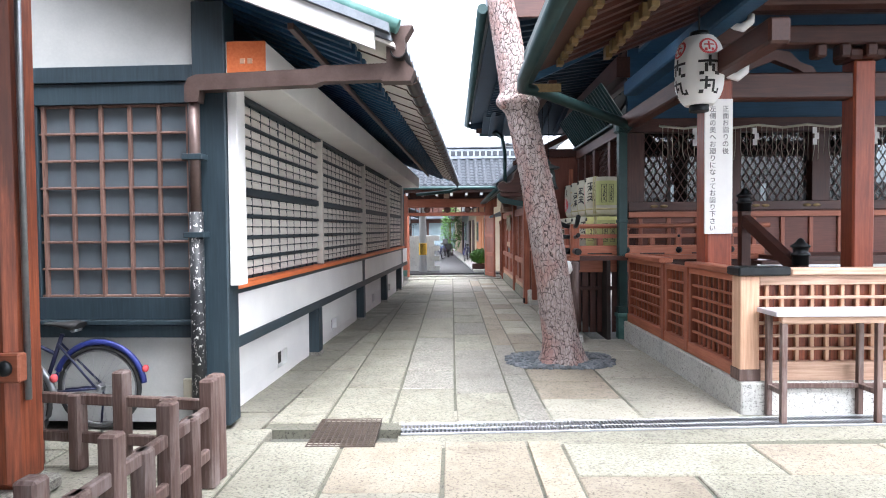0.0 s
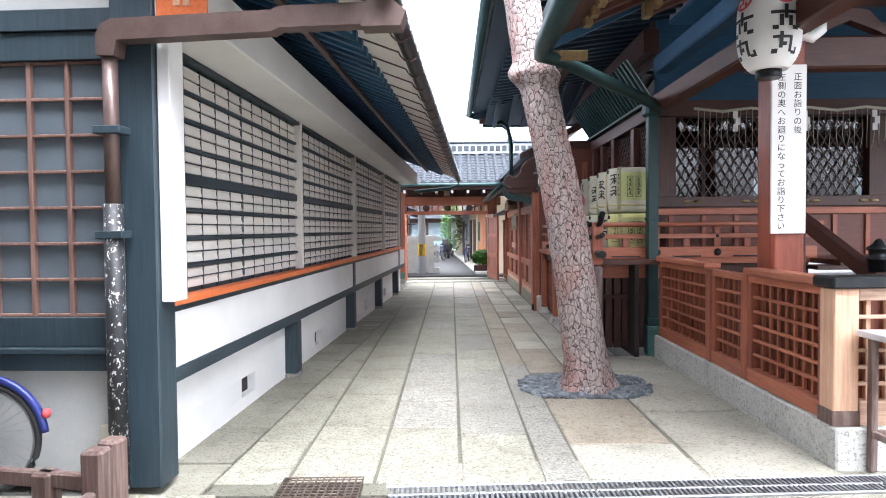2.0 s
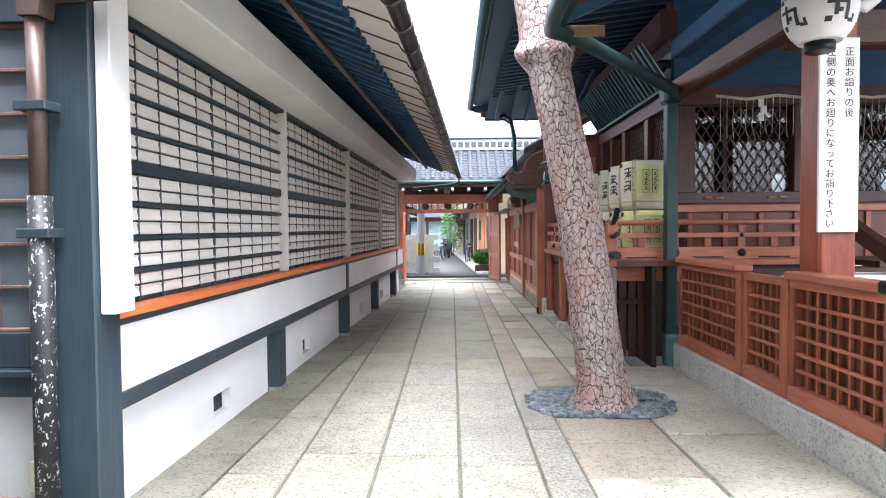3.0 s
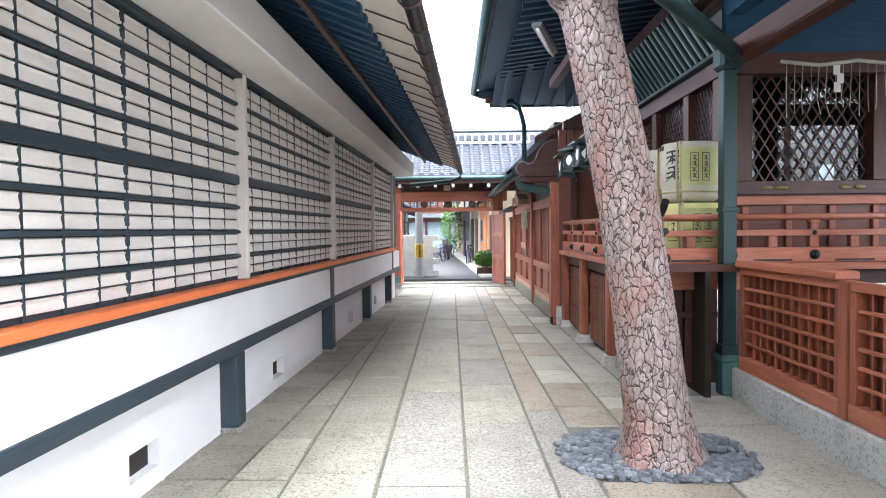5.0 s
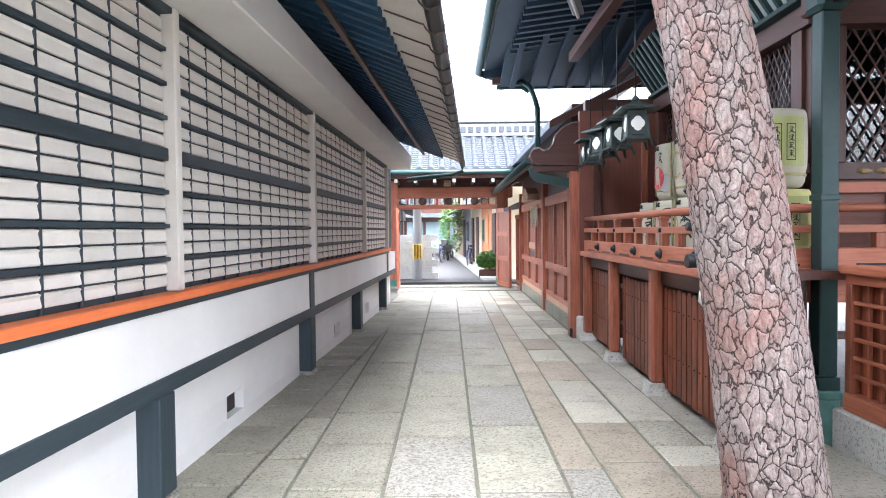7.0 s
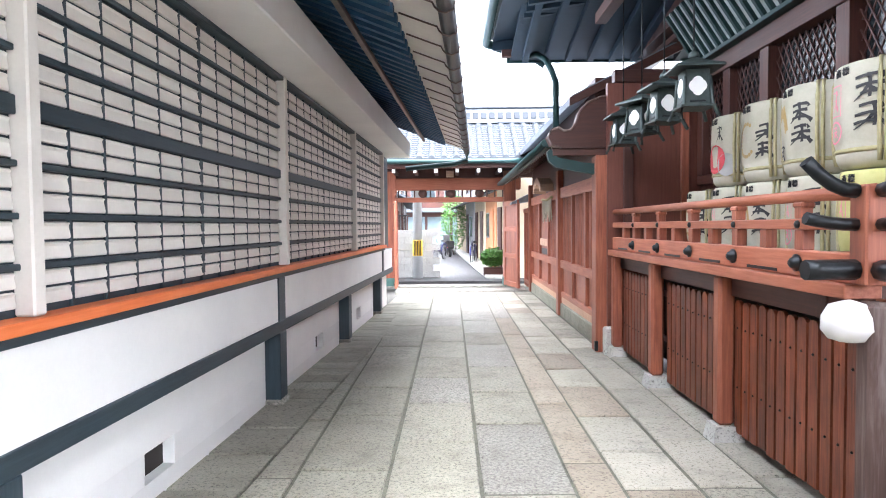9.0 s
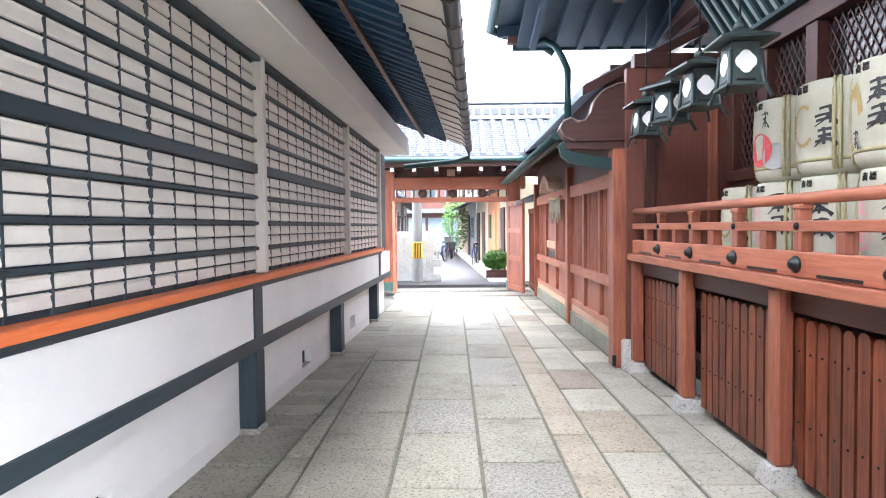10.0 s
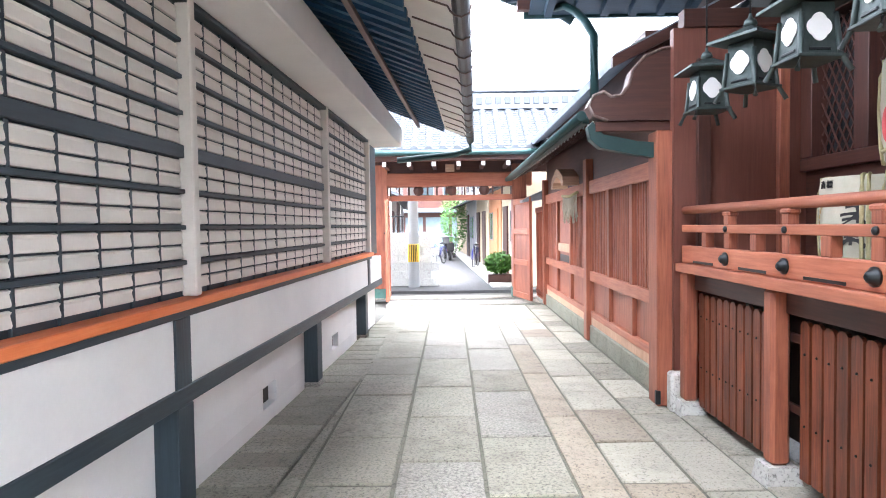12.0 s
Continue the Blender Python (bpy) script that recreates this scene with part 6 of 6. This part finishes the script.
def wheel(parent, m, name="wheel"):
    w = part(name, tube(bmesh.new(), [(0.315 * math.cos(6.2832 * i / 40), 0, 0.315 * math.sin(6.2832 * i / 40)) for i in range(40)], 0.019, 8, True), M_RUBBER, parent, "black tyre", m)
    part("rim", tube(bmesh.new(), [(0.292 * math.cos(6.2832 * i / 40), 0, 0.292 * math.sin(6.2832 * i / 40)) for i in range(40)], 0.010, 6, True), M_STEEL, w)
    part("hub", lathe(bmesh.new(), [(0.02, -0.04), (0.03, -0.03), (0.015, 0), (0.03, 0.03), (0.02, 0.04)], 12), M_STEEL, w, "", pose(0, 0, 0, 90))
    for i in range(28):
        a = 6.2832 * i / 28
        s = 0.03 if i % 2 else -0.03
        part("spoke", tube(bmesh.new(), [(0.025 * math.cos(a + 1.2), s, 0.025 * math.sin(a + 1.2)), (0.288 * math.cos(a), 0, 0.288 * math.sin(a))], 0.0014, 4), M_STEEL, w)
    return w


M_FRAME = plain("dark_blue_frame", (0.015, 0.018, 0.05), (0.025, 0.03, 0.08), 0.3, 4, 0.3)


def bicycle(m, label, guard, guard_label):
    bike = thing("bicycle", m, label, "bicycle", "parked bicycles")
    wheel(bike, pose(0, 0, 0.335))
    wheel(bike, pose(-1.08, 0, 0.335))
    for cx in (0, -1.08):
        bm = bmesh.new()
        tube(bm, [(cx + 0.355 * math.cos(t), 0, 0.335 + 0.355 * math.sin(t)) for t in [0.15 + 2.9 * i / 24 for i in range(25)]], 0.024, 8)
        part("mudguard", bm, guard, bike, guard_label)
    for a, b, r in (((-0.45, 0, 0.27), (-0.31, 0, 0.74), 0.017), ((0, 0.05, 0.335), (-0.45, 0.03, 0.27), 0.010), ((0, -0.05, 0.335), (-0.45, -0.03, 0.27), 0.010), ((0, 0.05, 0.335), (-0.33, 0.02, 0.66), 0.009), ((0, -0.05, 0.335), (-0.33, -0.02, 0.66), 0.009), ((-0.45, 0, 0.27), (-0.92, 0, 0.72), 0.018), ((-0.36, 0, 0.58), (-0.90, 0, 0.80), 0.016), ((-0.88, 0, 0.90), (-1.08, 0.05, 0.335), 0.014), ((0, 0.06, 0.335), (-0.02, 0.07, 0.02), 0.009)):
        part("frame_tube", tube(bmesh.new(), [a, b], r, 8), M_FRAME, bike)
    sad = bmesh.new()
    tube(sad, [(-0.17, 0, 0.80), (-0.22, 0, 0.815), (-0.33, 0, 0.82), (-0.45, 0, 0.815)], [0.085, 0.09, 0.05, 0.02], 12)
    for v in sad.verts:
        v.co.z = 0.81 + (v.co.z - 0.81) * 0.45
    part("saddle", sad, M_RUBBER, bike, "black saddle")
    part("saddle_spring", tube(bmesh.new(), [(-0.2, 0.05, 0.78), (-0.2, -0.05, 0.78)], 0.02, 8), M_STEEL, bike)
    part("reflector", lathe(bmesh.new(), [(0.02, 0), (0.03, 0.01), (0.028, 0.03), (0.01, 0.04)], 12), M_REDINK, bike, "red rear reflector", pose(0.34, 0.0, 0.50, 0, 90, 0))
    return bike


bike = bicycle(pose(-2.60, 5.13, 0, 0, 3, 2), "blue bicycle with black saddle parked by the wall", M_BLUE, "glossy blue mudguard")
bicycle(pose(-2.94, 4.62, 0, 0, -3, 4), "bicycle with silver mudguards behind the rail", M_STEEL, "silver mudguard")
single("wall_box", boxed(-2.0, -1.93, YF - 0.02, YF + 0.028, 0.20, 0.36, 0.006), M_STRAWW, "small cream box on the dado wall", "box")

# ---- drain and cover plate ----
dr = thing("drain_channel", pose(-0.22, 5.22, 0, 0, 0, 5.9), "steel drain grating set in the paving", "drain")
part("frame", boxed(0, 4.6, -0.11, 0.11, -0.04, -0.012, 0), M_IRON, dr)
part("surround", boxed(-0.02, 4.6, -0.42, -0.127, -0.08, -0.008, 0.004), M_STONE, dr, "grey stone set against the drain")
part("surround", boxed(-0.02, 4.6, 0.127, 0.50, -0.08, -0.008, 0.004), M_STONE, dr)
part("edge", boxed(0, 4.6, -0.125, -0.105, -0.04, 0.006), M_STEEL, dr)
part("edge", boxed(0, 4.6, 0.105, 0.125, -0.04, 0.006), M_STEEL, dr)
part("edge", boxed(0, 4.6, -0.012, 0.012, -0.03, 0.005), M_STEEL, dr)
bar = mesh_of(boxed(-0.007, 0.007, -0.104, 0.104, -0.03, 0.004, 0), "bar", M_STEEL)
for i in range(150):
    part("bar", bar, M_STEEL, dr, "", pose(0.02 + i * 0.0305, 0, 0))
cv = thing("drain_cover", pose(-0.63, 5.13, 0, 0, 0, 4), "brown cast iron grid cover in the paving", "drain cover")
M_RUST = plain("rusty_iron", (0.045, 0.033, 0.024), (0.085, 0.065, 0.05), 0.6, 12, 0.4)
part("plate", boxed(-0.25, 0.25, -0.33, 0.33, -0.02, -0.006, 0), M_IRON, cv)
for i in range(17):
    part("rib", boxed(-0.25, 0.25, -0.33 + i * 0.0405, -0.33 + i * 0.0405 + 0.012, -0.006, 0.008), M_RUST, cv)
for i in range(13):
    part("rib", boxed(-0.25 + i * 0.0405, -0.25 + i * 0.0405 + 0.012, -0.33, 0.33, -0.006, 0.007), M_RUST, cv)

# ---- lane beyond the gate ----


def facade(name, m, w, h, depth, material, label, doors=(), windows=(), roof_mat=None, storey=None):
    """A house front along local x facing -y, with real openings, a roof and an awning."""
    g = thing(name, m, label, "house", "houses along the far lane")
    part("wall", boxed(0, w, 0, depth, 0, h, 0.01), material, g)
    for x0, x1, z0, z1 in windows:
        wd = part("window", boxed(x0, x1, -0.03, -0.001, z0, z1), M_STEEL, g)
        part("pane", boxed(x0 + 0.05, x1 - 0.05, -0.036, -0.031, z0 + 0.05, z1 - 0.05, 0), M_DARKGL, wd)
        part("mullion", boxed((x0 + x1) / 2 - 0.02, (x0 + x1) / 2 + 0.02, -0.045, -0.037, z0, z1, 0), M_STEEL, wd)
    for x0, x1, z1, mt in doors:
        part("door", boxed(x0, x1, -0.05, -0.001, 0.02, z1), mt, g)
    rf = bmesh.new()
    prism(rf, [(-0.45, h - 0.05), (-0.45, h + 0.03), (depth / 2, h + 0.9), (depth + 0.4, h), (depth / 2, h + 0.75)], -0.2, w + 0.2, "x")
    part("roof", rf, roof_mat or M_TILE, g, "grey tiled roof")
    if storey:
        aw = bmesh.new()
        prism(aw, [(-0.75, storey), (-0.75, storey + 0.05), (-0.001, storey + 0.35), (-0.001, storey + 0.25)], 0, w, "x")
        part("awning", aw, M_LTILE, g, "pent roof over the ground floor")
    return g


M_CREAM = plain("cream_render", (0.62, 0.52, 0.36), (0.72, 0.62, 0.45), 0.85, 2)
M_TAN = plain("orange_boards", (0.52, 0.22, 0.10), (0.62, 0.30, 0.15), 0.7, 3)
M_BLOCK = stone("concrete_block", (0.40, 0.40, 0.38), (0.50, 0.50, 0.47), (0.58, 0.58, 0.55), 0.06, 0.85, 0.2)
M_TEAL = plain("blue_grey_shutter", (0.13, 0.18, 0.20), (0.20, 0.26, 0.285), 0.5, 3)
M_GREYH = plain("grey_render", (0.45, 0.46, 0.47), (0.56, 0.57, 0.57), 0.85, 2)
M_YELLOW = plain("yellow_paint", (0.70, 0.42, 0.02), (0.80, 0.50, 0.05), 0.5, 4)
# right side of the lane: fronts face the lane
LANE = pose(1.95, 23.4, 0, 0, 0, 5.5)
for i, (w, h, mt, ds, ws) in enumerate(((3.2, 2.9, M_CREAM, ((0.5, 1.3, 2.0, M_BROWNZ),), ((1.8, 2.6, 1.0, 1.9),)), (3.0, 3.4, M_TAN, ((1.6, 2.5, 2.0, M_TAN),), ((0.4, 1.2, 1.0, 1.9),)), (4.2, 4.8, M_CREAM, ((0.5, 1.4, 2.0, M_BROWNZ), (2.6, 3.5, 2.0, M_GREYW)), ((0.6, 1.8, 2.9, 4.0), (2.4, 3.6, 2.9, 4.0))), (5.0, 5.2, M_GREYH, ((0.8, 1.8, 2.0, M_BROWNZ),), ((0.6, 2.0, 3.0, 4.2), (2.8, 4.2, 3.0, 4.2), (2.6, 4.0, 0.9, 1.9))), (7.0, 5.5, M_CREAM, (), ((1, 2.4, 3, 4.2), (4, 5.5, 3, 4.2))))):
    off = (0, 3.4, 6.6, 11.0, 16.2)[i]
    facade("house", RM @ pose(1.95 - 0.055 * off, 23.5 + off, 0, 0, 0, 93) @ pose(0, 0, 0, 0, 0, 180) @ pose(-w, 0, 0), w, h, 3.0, mt, ("cream rendered house front with tiled roof", "orange boarded house front with tiled roof", "cream two-storey house with balcony windows", "grey two-storey house with steel windows", "cream two-storey house far down the lane")[i], ds, ws, None, 2.3)
for i, (w, h, mt) in enumerate(((5.5, 4.6, M_GREYH), (5.0, 5.0, M_BROWNZ), (6.0, 5.4, M_GREYH))):
    off = (5.2, 11.0, 16.4)[i]
    facade("house", RM @ pose(-1.35 - 0.05 * off, 23.5 + off, 0, 0, 0, 93), w, h, 3.0, mt, ("grey rendered house on the lane", "dark timber house with pent roof", "grey house far down the lane")[i], ((0.6, 1.6, 2.0, M_BROWNZ),), ((2.4, 3.8, 1.0, 1.9), (0.8, 2.2, 2.9, 3.9), (3.0, 4.4, 2.9, 3.9)), None, 2.3)
facade("house", RM @ pose(-6.0, 52, 0), 11.0, 6.2, 5.0, M_BROWNX, "house closing the lane with blue-grey shop front", ((3.2, 4.4, 2.1, M_TEAL), (4.6, 6.2, 2.1, M_TEAL), (6.4, 7.6, 2.1, M_TEAL)), ((3.4, 5.2, 3.4, 4.8), (5.8, 7.6, 3.4, 4.8)), None, 2.4)
# block wall and fence left of the road
bw = thing("block_wall", RM @ pose(-3.2, 24.0, 0), "grey concrete block wall with iron railing on top", "wall", kind="structure")
blk = mesh_of(boxed(0, 0.392, 0, 0.14, 0, 0.188, 0.006), "block", M_BLOCK)
for r in range(7):
    for c in range(8):
        part("block", blk, M_BLOCK, bw, "", pose(c * 0.4 - (0.2 if r % 2 else 0), 0, 0.19 * r))
part("core", boxed(-0.2, 3.0, 0.02, 0.12, 0, 1.32, 0), M_BLOCK, bw)
for i in range(16):
    part("rail_bar", boxed(0.1 + i * 0.14, 0.118 + i * 0.14, 0.06, 0.078, 1.33, 1.72, 0), M_IRON, bw)
part("rail_top", boxed(0.0, 2.35, 0.055, 0.083, 1.72, 1.75), M_IRON, bw)
up = thing("utility_pole", RM @ pose(-0.62, 23.75, 0), "concrete utility pole with yellow and black band", "utility pole")
part("shaft", tube(bmesh.new(), [(0, 0, 0), (0, 0, 9)], [0.135, 0.09], 20), M_GREYH, up)
part("band", lathe(bmesh.new(), [(0.139, 0.62), (0.142, 0.63), (0.140, 1.04), (0.137, 1.05)], 20), M_YELLOW, up, "yellow warning band")
for k in range(5):
    a = -2.2 + k * 0.32
    part("stripe", boxed(0.1405 * math.cos(a) - 0.012, 0.1405 * math.cos(a) + 0.012, 0.1405 * math.sin(a) - 0.006, 0.1405 * math.sin(a) + 0.004, 0.63, 1.04, 0), M_IRON, up)


def bush(name, m, n, sx, sy, sz, label, stems=True):
    g = thing(name, m, label, "plant")
    q = random.Random(n)
    verts, faces = [], []
    for k in range(n):
        d = Vector((q.gauss(0, 1), q.gauss(0, 1), q.gauss(0, 1))).normalized() * q.uniform(0.3, 1) ** 0.5
        c = Vector((d.x * sx, d.y * sy, sz * (1.05 + d.z * 0.95)))
        a = Vector((q.gauss(0, 1), q.gauss(0, 1), q.gauss(0, 0.6))).normalized()
        b = a.orthogonal().normalized()
        L, W = q.uniform(0.05, 0.10), q.uniform(0.018, 0.035)
        i = len(verts)
        verts += [tuple(c - a * L), tuple(c + b * W), tuple(c + a * L), tuple(c - b * W)]
        faces.append((i, i + 1, i + 2, i + 3))
    me = bpy.data.meshes.new("foliage")
    me.from_pydata(verts, [], faces)
    me.materials.append(M_LEAF)
    part("foliage", me, M_LEAF, g)
    for k in range(6):
        part("stem", tube(bmesh.new(), [(0.05 * math.cos(k), 0.05 * math.sin(k), 0), (sx * 0.5 * math.cos(k), sy * 0.5 * math.sin(k), sz)], 0.012, 5), M_BROWNZ, g)
    return g


pot = single("planter", boxed(-0.3, 0.3, -0.2, 0.2, 0, 0.25, 0.02), M_BROWNX, "brown planter box by the road", "planter", RM @ pose(1.52, 24.3, 0))
bush("bush", RM @ pose(1.5, 24.3, 0.22), 900, 0.36, 0.32, 0.30, "bright green leafy plant in the planter")
bush("bush", RM @ pose(0.45, 38.0, 0.0), 1500, 0.7, 0.7, 1.6, "tall green shrub beside the lane")
single("kerb", boxed(1.15, 1.95, 0, 28, -0.012, 0.06, 0.01), M_CONC, "low concrete kerb along the houses", "kerb", RM @ pose(0.12, 23.4, 0, 0, 0, 2.5), "structure")
# parked scooter and bicycles far off
far = copy_thing(bike, RM @ pose(1.25, 31.0, 0, 0, 0, 80))
tagged(far, "dark bicycle leaning by the lane houses")
far = copy_thing(bike, RM @ pose(0.0, 33.5, 0, 0, 0, 70))
tagged(far, "bicycle parked at the lane's other side")
sco = thing("scooter", RM @ pose(0.25, 35.5, 0, 0, 0, 100), "black parked scooter beside the shrub", "scooter")
for x in (0, 1.15):
    part("wheel", tube(bmesh.new(), [(x + 0.19 * math.cos(6.2832 * i / 20), 0, 0.24 + 0.19 * math.sin(6.2832 * i / 20)) for i in range(20)], 0.05, 8, True), M_RUBBER, sco)
bm = bmesh.new()
prism(bm, [(-0.25, 0.45), (0.45, 0.3), (0.75, 0.3), (1.0, 0.75), (1.05, 1.0), (0.95, 1.0), (0.8, 0.5), (0.55, 0.42), (0.4, 0.72), (-0.3, 0.75)], -0.15, 0.15)
part("body", bm, M_RUBBER, sco)
part("handlebar", tube(bmesh.new(), [(1.0, -0.3, 1.02), (1.0, 0, 1.0), (1.0, 0.3, 1.02)], 0.02, 6), M_STEEL, sco)
# overhead wires
for k, (z, sag, u0, u1) in enumerate(((6.2, 0.25, -6, 8), (6.6, 0.3, -6, 8), (7.3, 0.2, -6, 8), (5.3, 0.3, -6, 8))):
    pts = [(u0 + (u1 - u0) * i / 20, 23.75, z + 0.05 * i - sag * (1 - (i / 10 - 1) ** 2)) for i in range(21)]
    single("overhead_wire", tube(bmesh.new(), pts, 0.012, 5), M_RUBBER, "thin black overhead wire across the sky", "wire", RM, group="overhead wires")

# ---- unseen plain buildings added to close the place behind the viewer and block sky light ----
single("wall_south", boxed(-12, 12, -12.2, -12.0, 0, 3.0, 0), M_GREYPL, "unseen plain wall added to close the court", "wall", kind="structure")
single("wall_far_east", boxed(13.6, 13.8, 3, 24, 0, 2.4, 0), M_GREYPL, "unseen plain plastered wall added to close the court", "wall", kind="structure")
single("wall_porch", boxed(-9, -1.0, -6.2, -6.0, 0, 4.19, 0), M_BROWNX, "unseen plain timber wall added behind the viewer", "wall", kind="structure")
single("wall_far_west", boxed(-9.8, -9.6, -9, 5.3, 0, 6.0, 0), M_GREYPL, "unseen plain wall added to close the court", "wall", kind="structure")
# Added roof out of view, only there to shade the court paving.
single("roof_entrance", boxed(-0.88, 5.0, -8, 2.6, 4.2, 4.4, 0), M_BROWNX, "unseen timber roof added to shade the court", "roof", kind="structure")
# Unseen porch roof over the pillar; sized to keep sky light off the front wall.
single("roof_south", boxed(-9, -0.9, -8, 4.05, 4.2, 4.4, 0), M_BROWNX, "unseen timber porch roof that shades the front wall", "roof", kind="structure")

# ---- paving stones ----
pave = thing("pavement", pose(0, 0, 0), "grey granite paving laid in lengthwise courses", "pavement", kind="structure")
prng = random.Random(21)


def slab(name, corners, mat, top=0.0, gap=0.009):
    """One stone: four corners, worn bevelled edge, sides down into the joint."""
    c = sum((Vector(p) for p in corners), Vector((0, 0))) / 4
    bm = bmesh.new()
    tilt = [prng.uniform(-0.003, 0.003) for _ in range(4)]
    def ring(inset, z, tl):
        out = []
        for k, p in enumerate(corners):
            d = c - Vector(p)
            n = d.normalized()
            q2 = Vector(p) + n * inset * 1.41
            out.append(bm.verts.new((q2.x - c.x, q2.y - c.y, z + (tilt[k] if tl else 0))))
        return out
    r0, r1, r2 = ring(gap, -0.09, False), ring(gap, -0.007 + top, True), ring(gap + 0.008, top, True)
    for a, b in ((r0, r1), (r1, r2)):
        for k in range(4):
            bm.faces.new((a[k], a[(k + 1) % 4], b[(k + 1) % 4], b[k]))
    bm.faces.new(r2)
    bmesh.ops.recalc_face_normals(bm, faces=bm.faces)
    return part(name, bm, mat, pave, "", pose(c.x, c.y, 0))


def to_world(u, v):
    p = RM @ Vector((u, v, 0))
    return (p.x, p.y)


def course(ua, ub, v0, v1, lmin, lmax, mats, drop=0.0):
    v = v0
    while v < v1 - 0.1:
        L = min(prng.uniform(lmin, lmax), v1 - v)
        if v1 - v - L < lmin * 0.5:
            L = v1 - v
        fa, fb = (ua if callable(ua) else (lambda s: ua)), (ub if callable(ub) else (lambda s: ub))
        slab("paving_stone", [to_world(fa(v) + 0.006, v), to_world(fb(v) - 0.006, v), to_world(fb(v + L) - 0.006, v + L), to_world(fa(v + L) + 0.006, v + L)], prng.choice(mats), prng.uniform(-0.003, 0.003) - drop)
        v += L


def u_of_x(x):
    return lambda v: x * 0.99872 + (v * 0.99872) * 0.0506


VS, VN = 5.40, 20.0
course(lambda v: u_of_x(-1.33)(v), -0.60, VS, 17.4, 0.7, 1.2, [M_STONE, M_DSTONE, M_STONE])
course(-0.60, -0.06, VS, VN, 0.7, 1.15, [M_STONE])
course(-0.06, 0.47, VS, VN, 0.75, 1.25, [M_STONE, M_GRAN, M_STONE])
course(0.47, 0.98, VS, VN, 0.8, 1.3, [M_GRAN, M_STONE])
course(0.98, 1.24, VS, VN, 1.1, 2.0, [M_GRAN, M_PINK])
# Right-hand courses use the brightened stone, as little light reaches them.
course(1.24, 1.66, 8.35, VN, 0.5, 0.9, [M_LIFTEDST, M_PINK, M_LIFTEDST])
course(1.66, 2.06, 8.35, 9.2, 0.4, 0.8, [M_LIFTEDST, M_PINK])
course(1.66, 2.02, 9.2, VN, 0.45, 0.8, [M_LIFTEDST, M_STONE])
course(2.02, 2.40, 9.2, 13.3, 0.5, 0.85, [M_LIFTEDST, M_STONE])
course(2.06, 2.84, 8.35, 9.2, 0.8, 0.9, [M_LIFTEDST])
course(1.24, 2.0, VS + 0.05, 7.30, 0.45, 0.75, [M_PINK, M_LIFTEDST])
course(2.0, 2.84, VS + 0.1, 8.35, 0.8, 1.5, [M_LIFTEDST, M_PINK])
M_MORTAR = stone("grey_green_mortar", (0.09, 0.09, 0.065), (0.14, 0.138, 0.105), (0.19, 0.185, 0.145), 0.02, 0.85, 0.6)
bm = bmesh.new()
lo, hi = [[bm.verts.new((u, v, z)) for u, v in ((-1.04, 5.25), (2.2, 5.25), (2.2, 20.1), (-0.33, 20.1))] for z in (-0.085, -0.011)]
bm.faces.new(lo[::-1]), bm.faces.new(hi)
for k in range(4):
    bm.faces.new((lo[k], lo[(k + 1) % 4], hi[(k + 1) % 4], hi[k]))
box(bm, -4.25, 5.5, 0.55, 4.98, -0.085, -0.011)
single("joint_mortar", bm, M_MORTAR, "grey-green mortar between the paving stones", "mortar", RM, "structure")
# gutter side by the white wall
course(lambda v: u_of_x(-1.86)(v), lambda v: u_of_x(-1.36)(v), 5.1, 12.0, 0.5, 0.9, [M_DSTONE], 0.04)
course(lambda v: u_of_x(-1.86)(v), lambda v: u_of_x(-1.36)(v), 12.0, 20.2, 0.24, 0.32, [M_DSTONE, M_STONE], 0.04)
course(-0.97, 2.0, 20.28, 20.9, 0.6, 0.7, [M_GRAN])
# court before the drain
for k, (ua, ub) in enumerate(((-4.2, -3.3), (-3.3, -2.3), (-2.3, -1.4), (-1.4, -0.95), (-0.95, -0.35), (-0.35, 0.38), (0.38, 0.98), (0.98, 1.22))):
    course(ua, ub, 0.6, 4.95 if k > 3 else 5.25, 0.7, 1.4, [M_STONE, M_DSTONE, M_PINK] if k > 3 else [M_DSTONE, M_STONE])
v = 1.4
for h in (0.62, 0.55, 0.6, 0.5, 0.62, 0.58):
    u = 1.22
    while u < 5.4:
        L = prng.uniform(0.7, 1.5)
        slab("paving_stone", [to_world(u, v), to_world(u + L, v), to_world(u + L, v + h), to_world(u, v + h)], prng.choice([M_PINK, M_STONE, M_STONE]), prng.uniform(-0.002, 0.002))
        u += L
    v += h
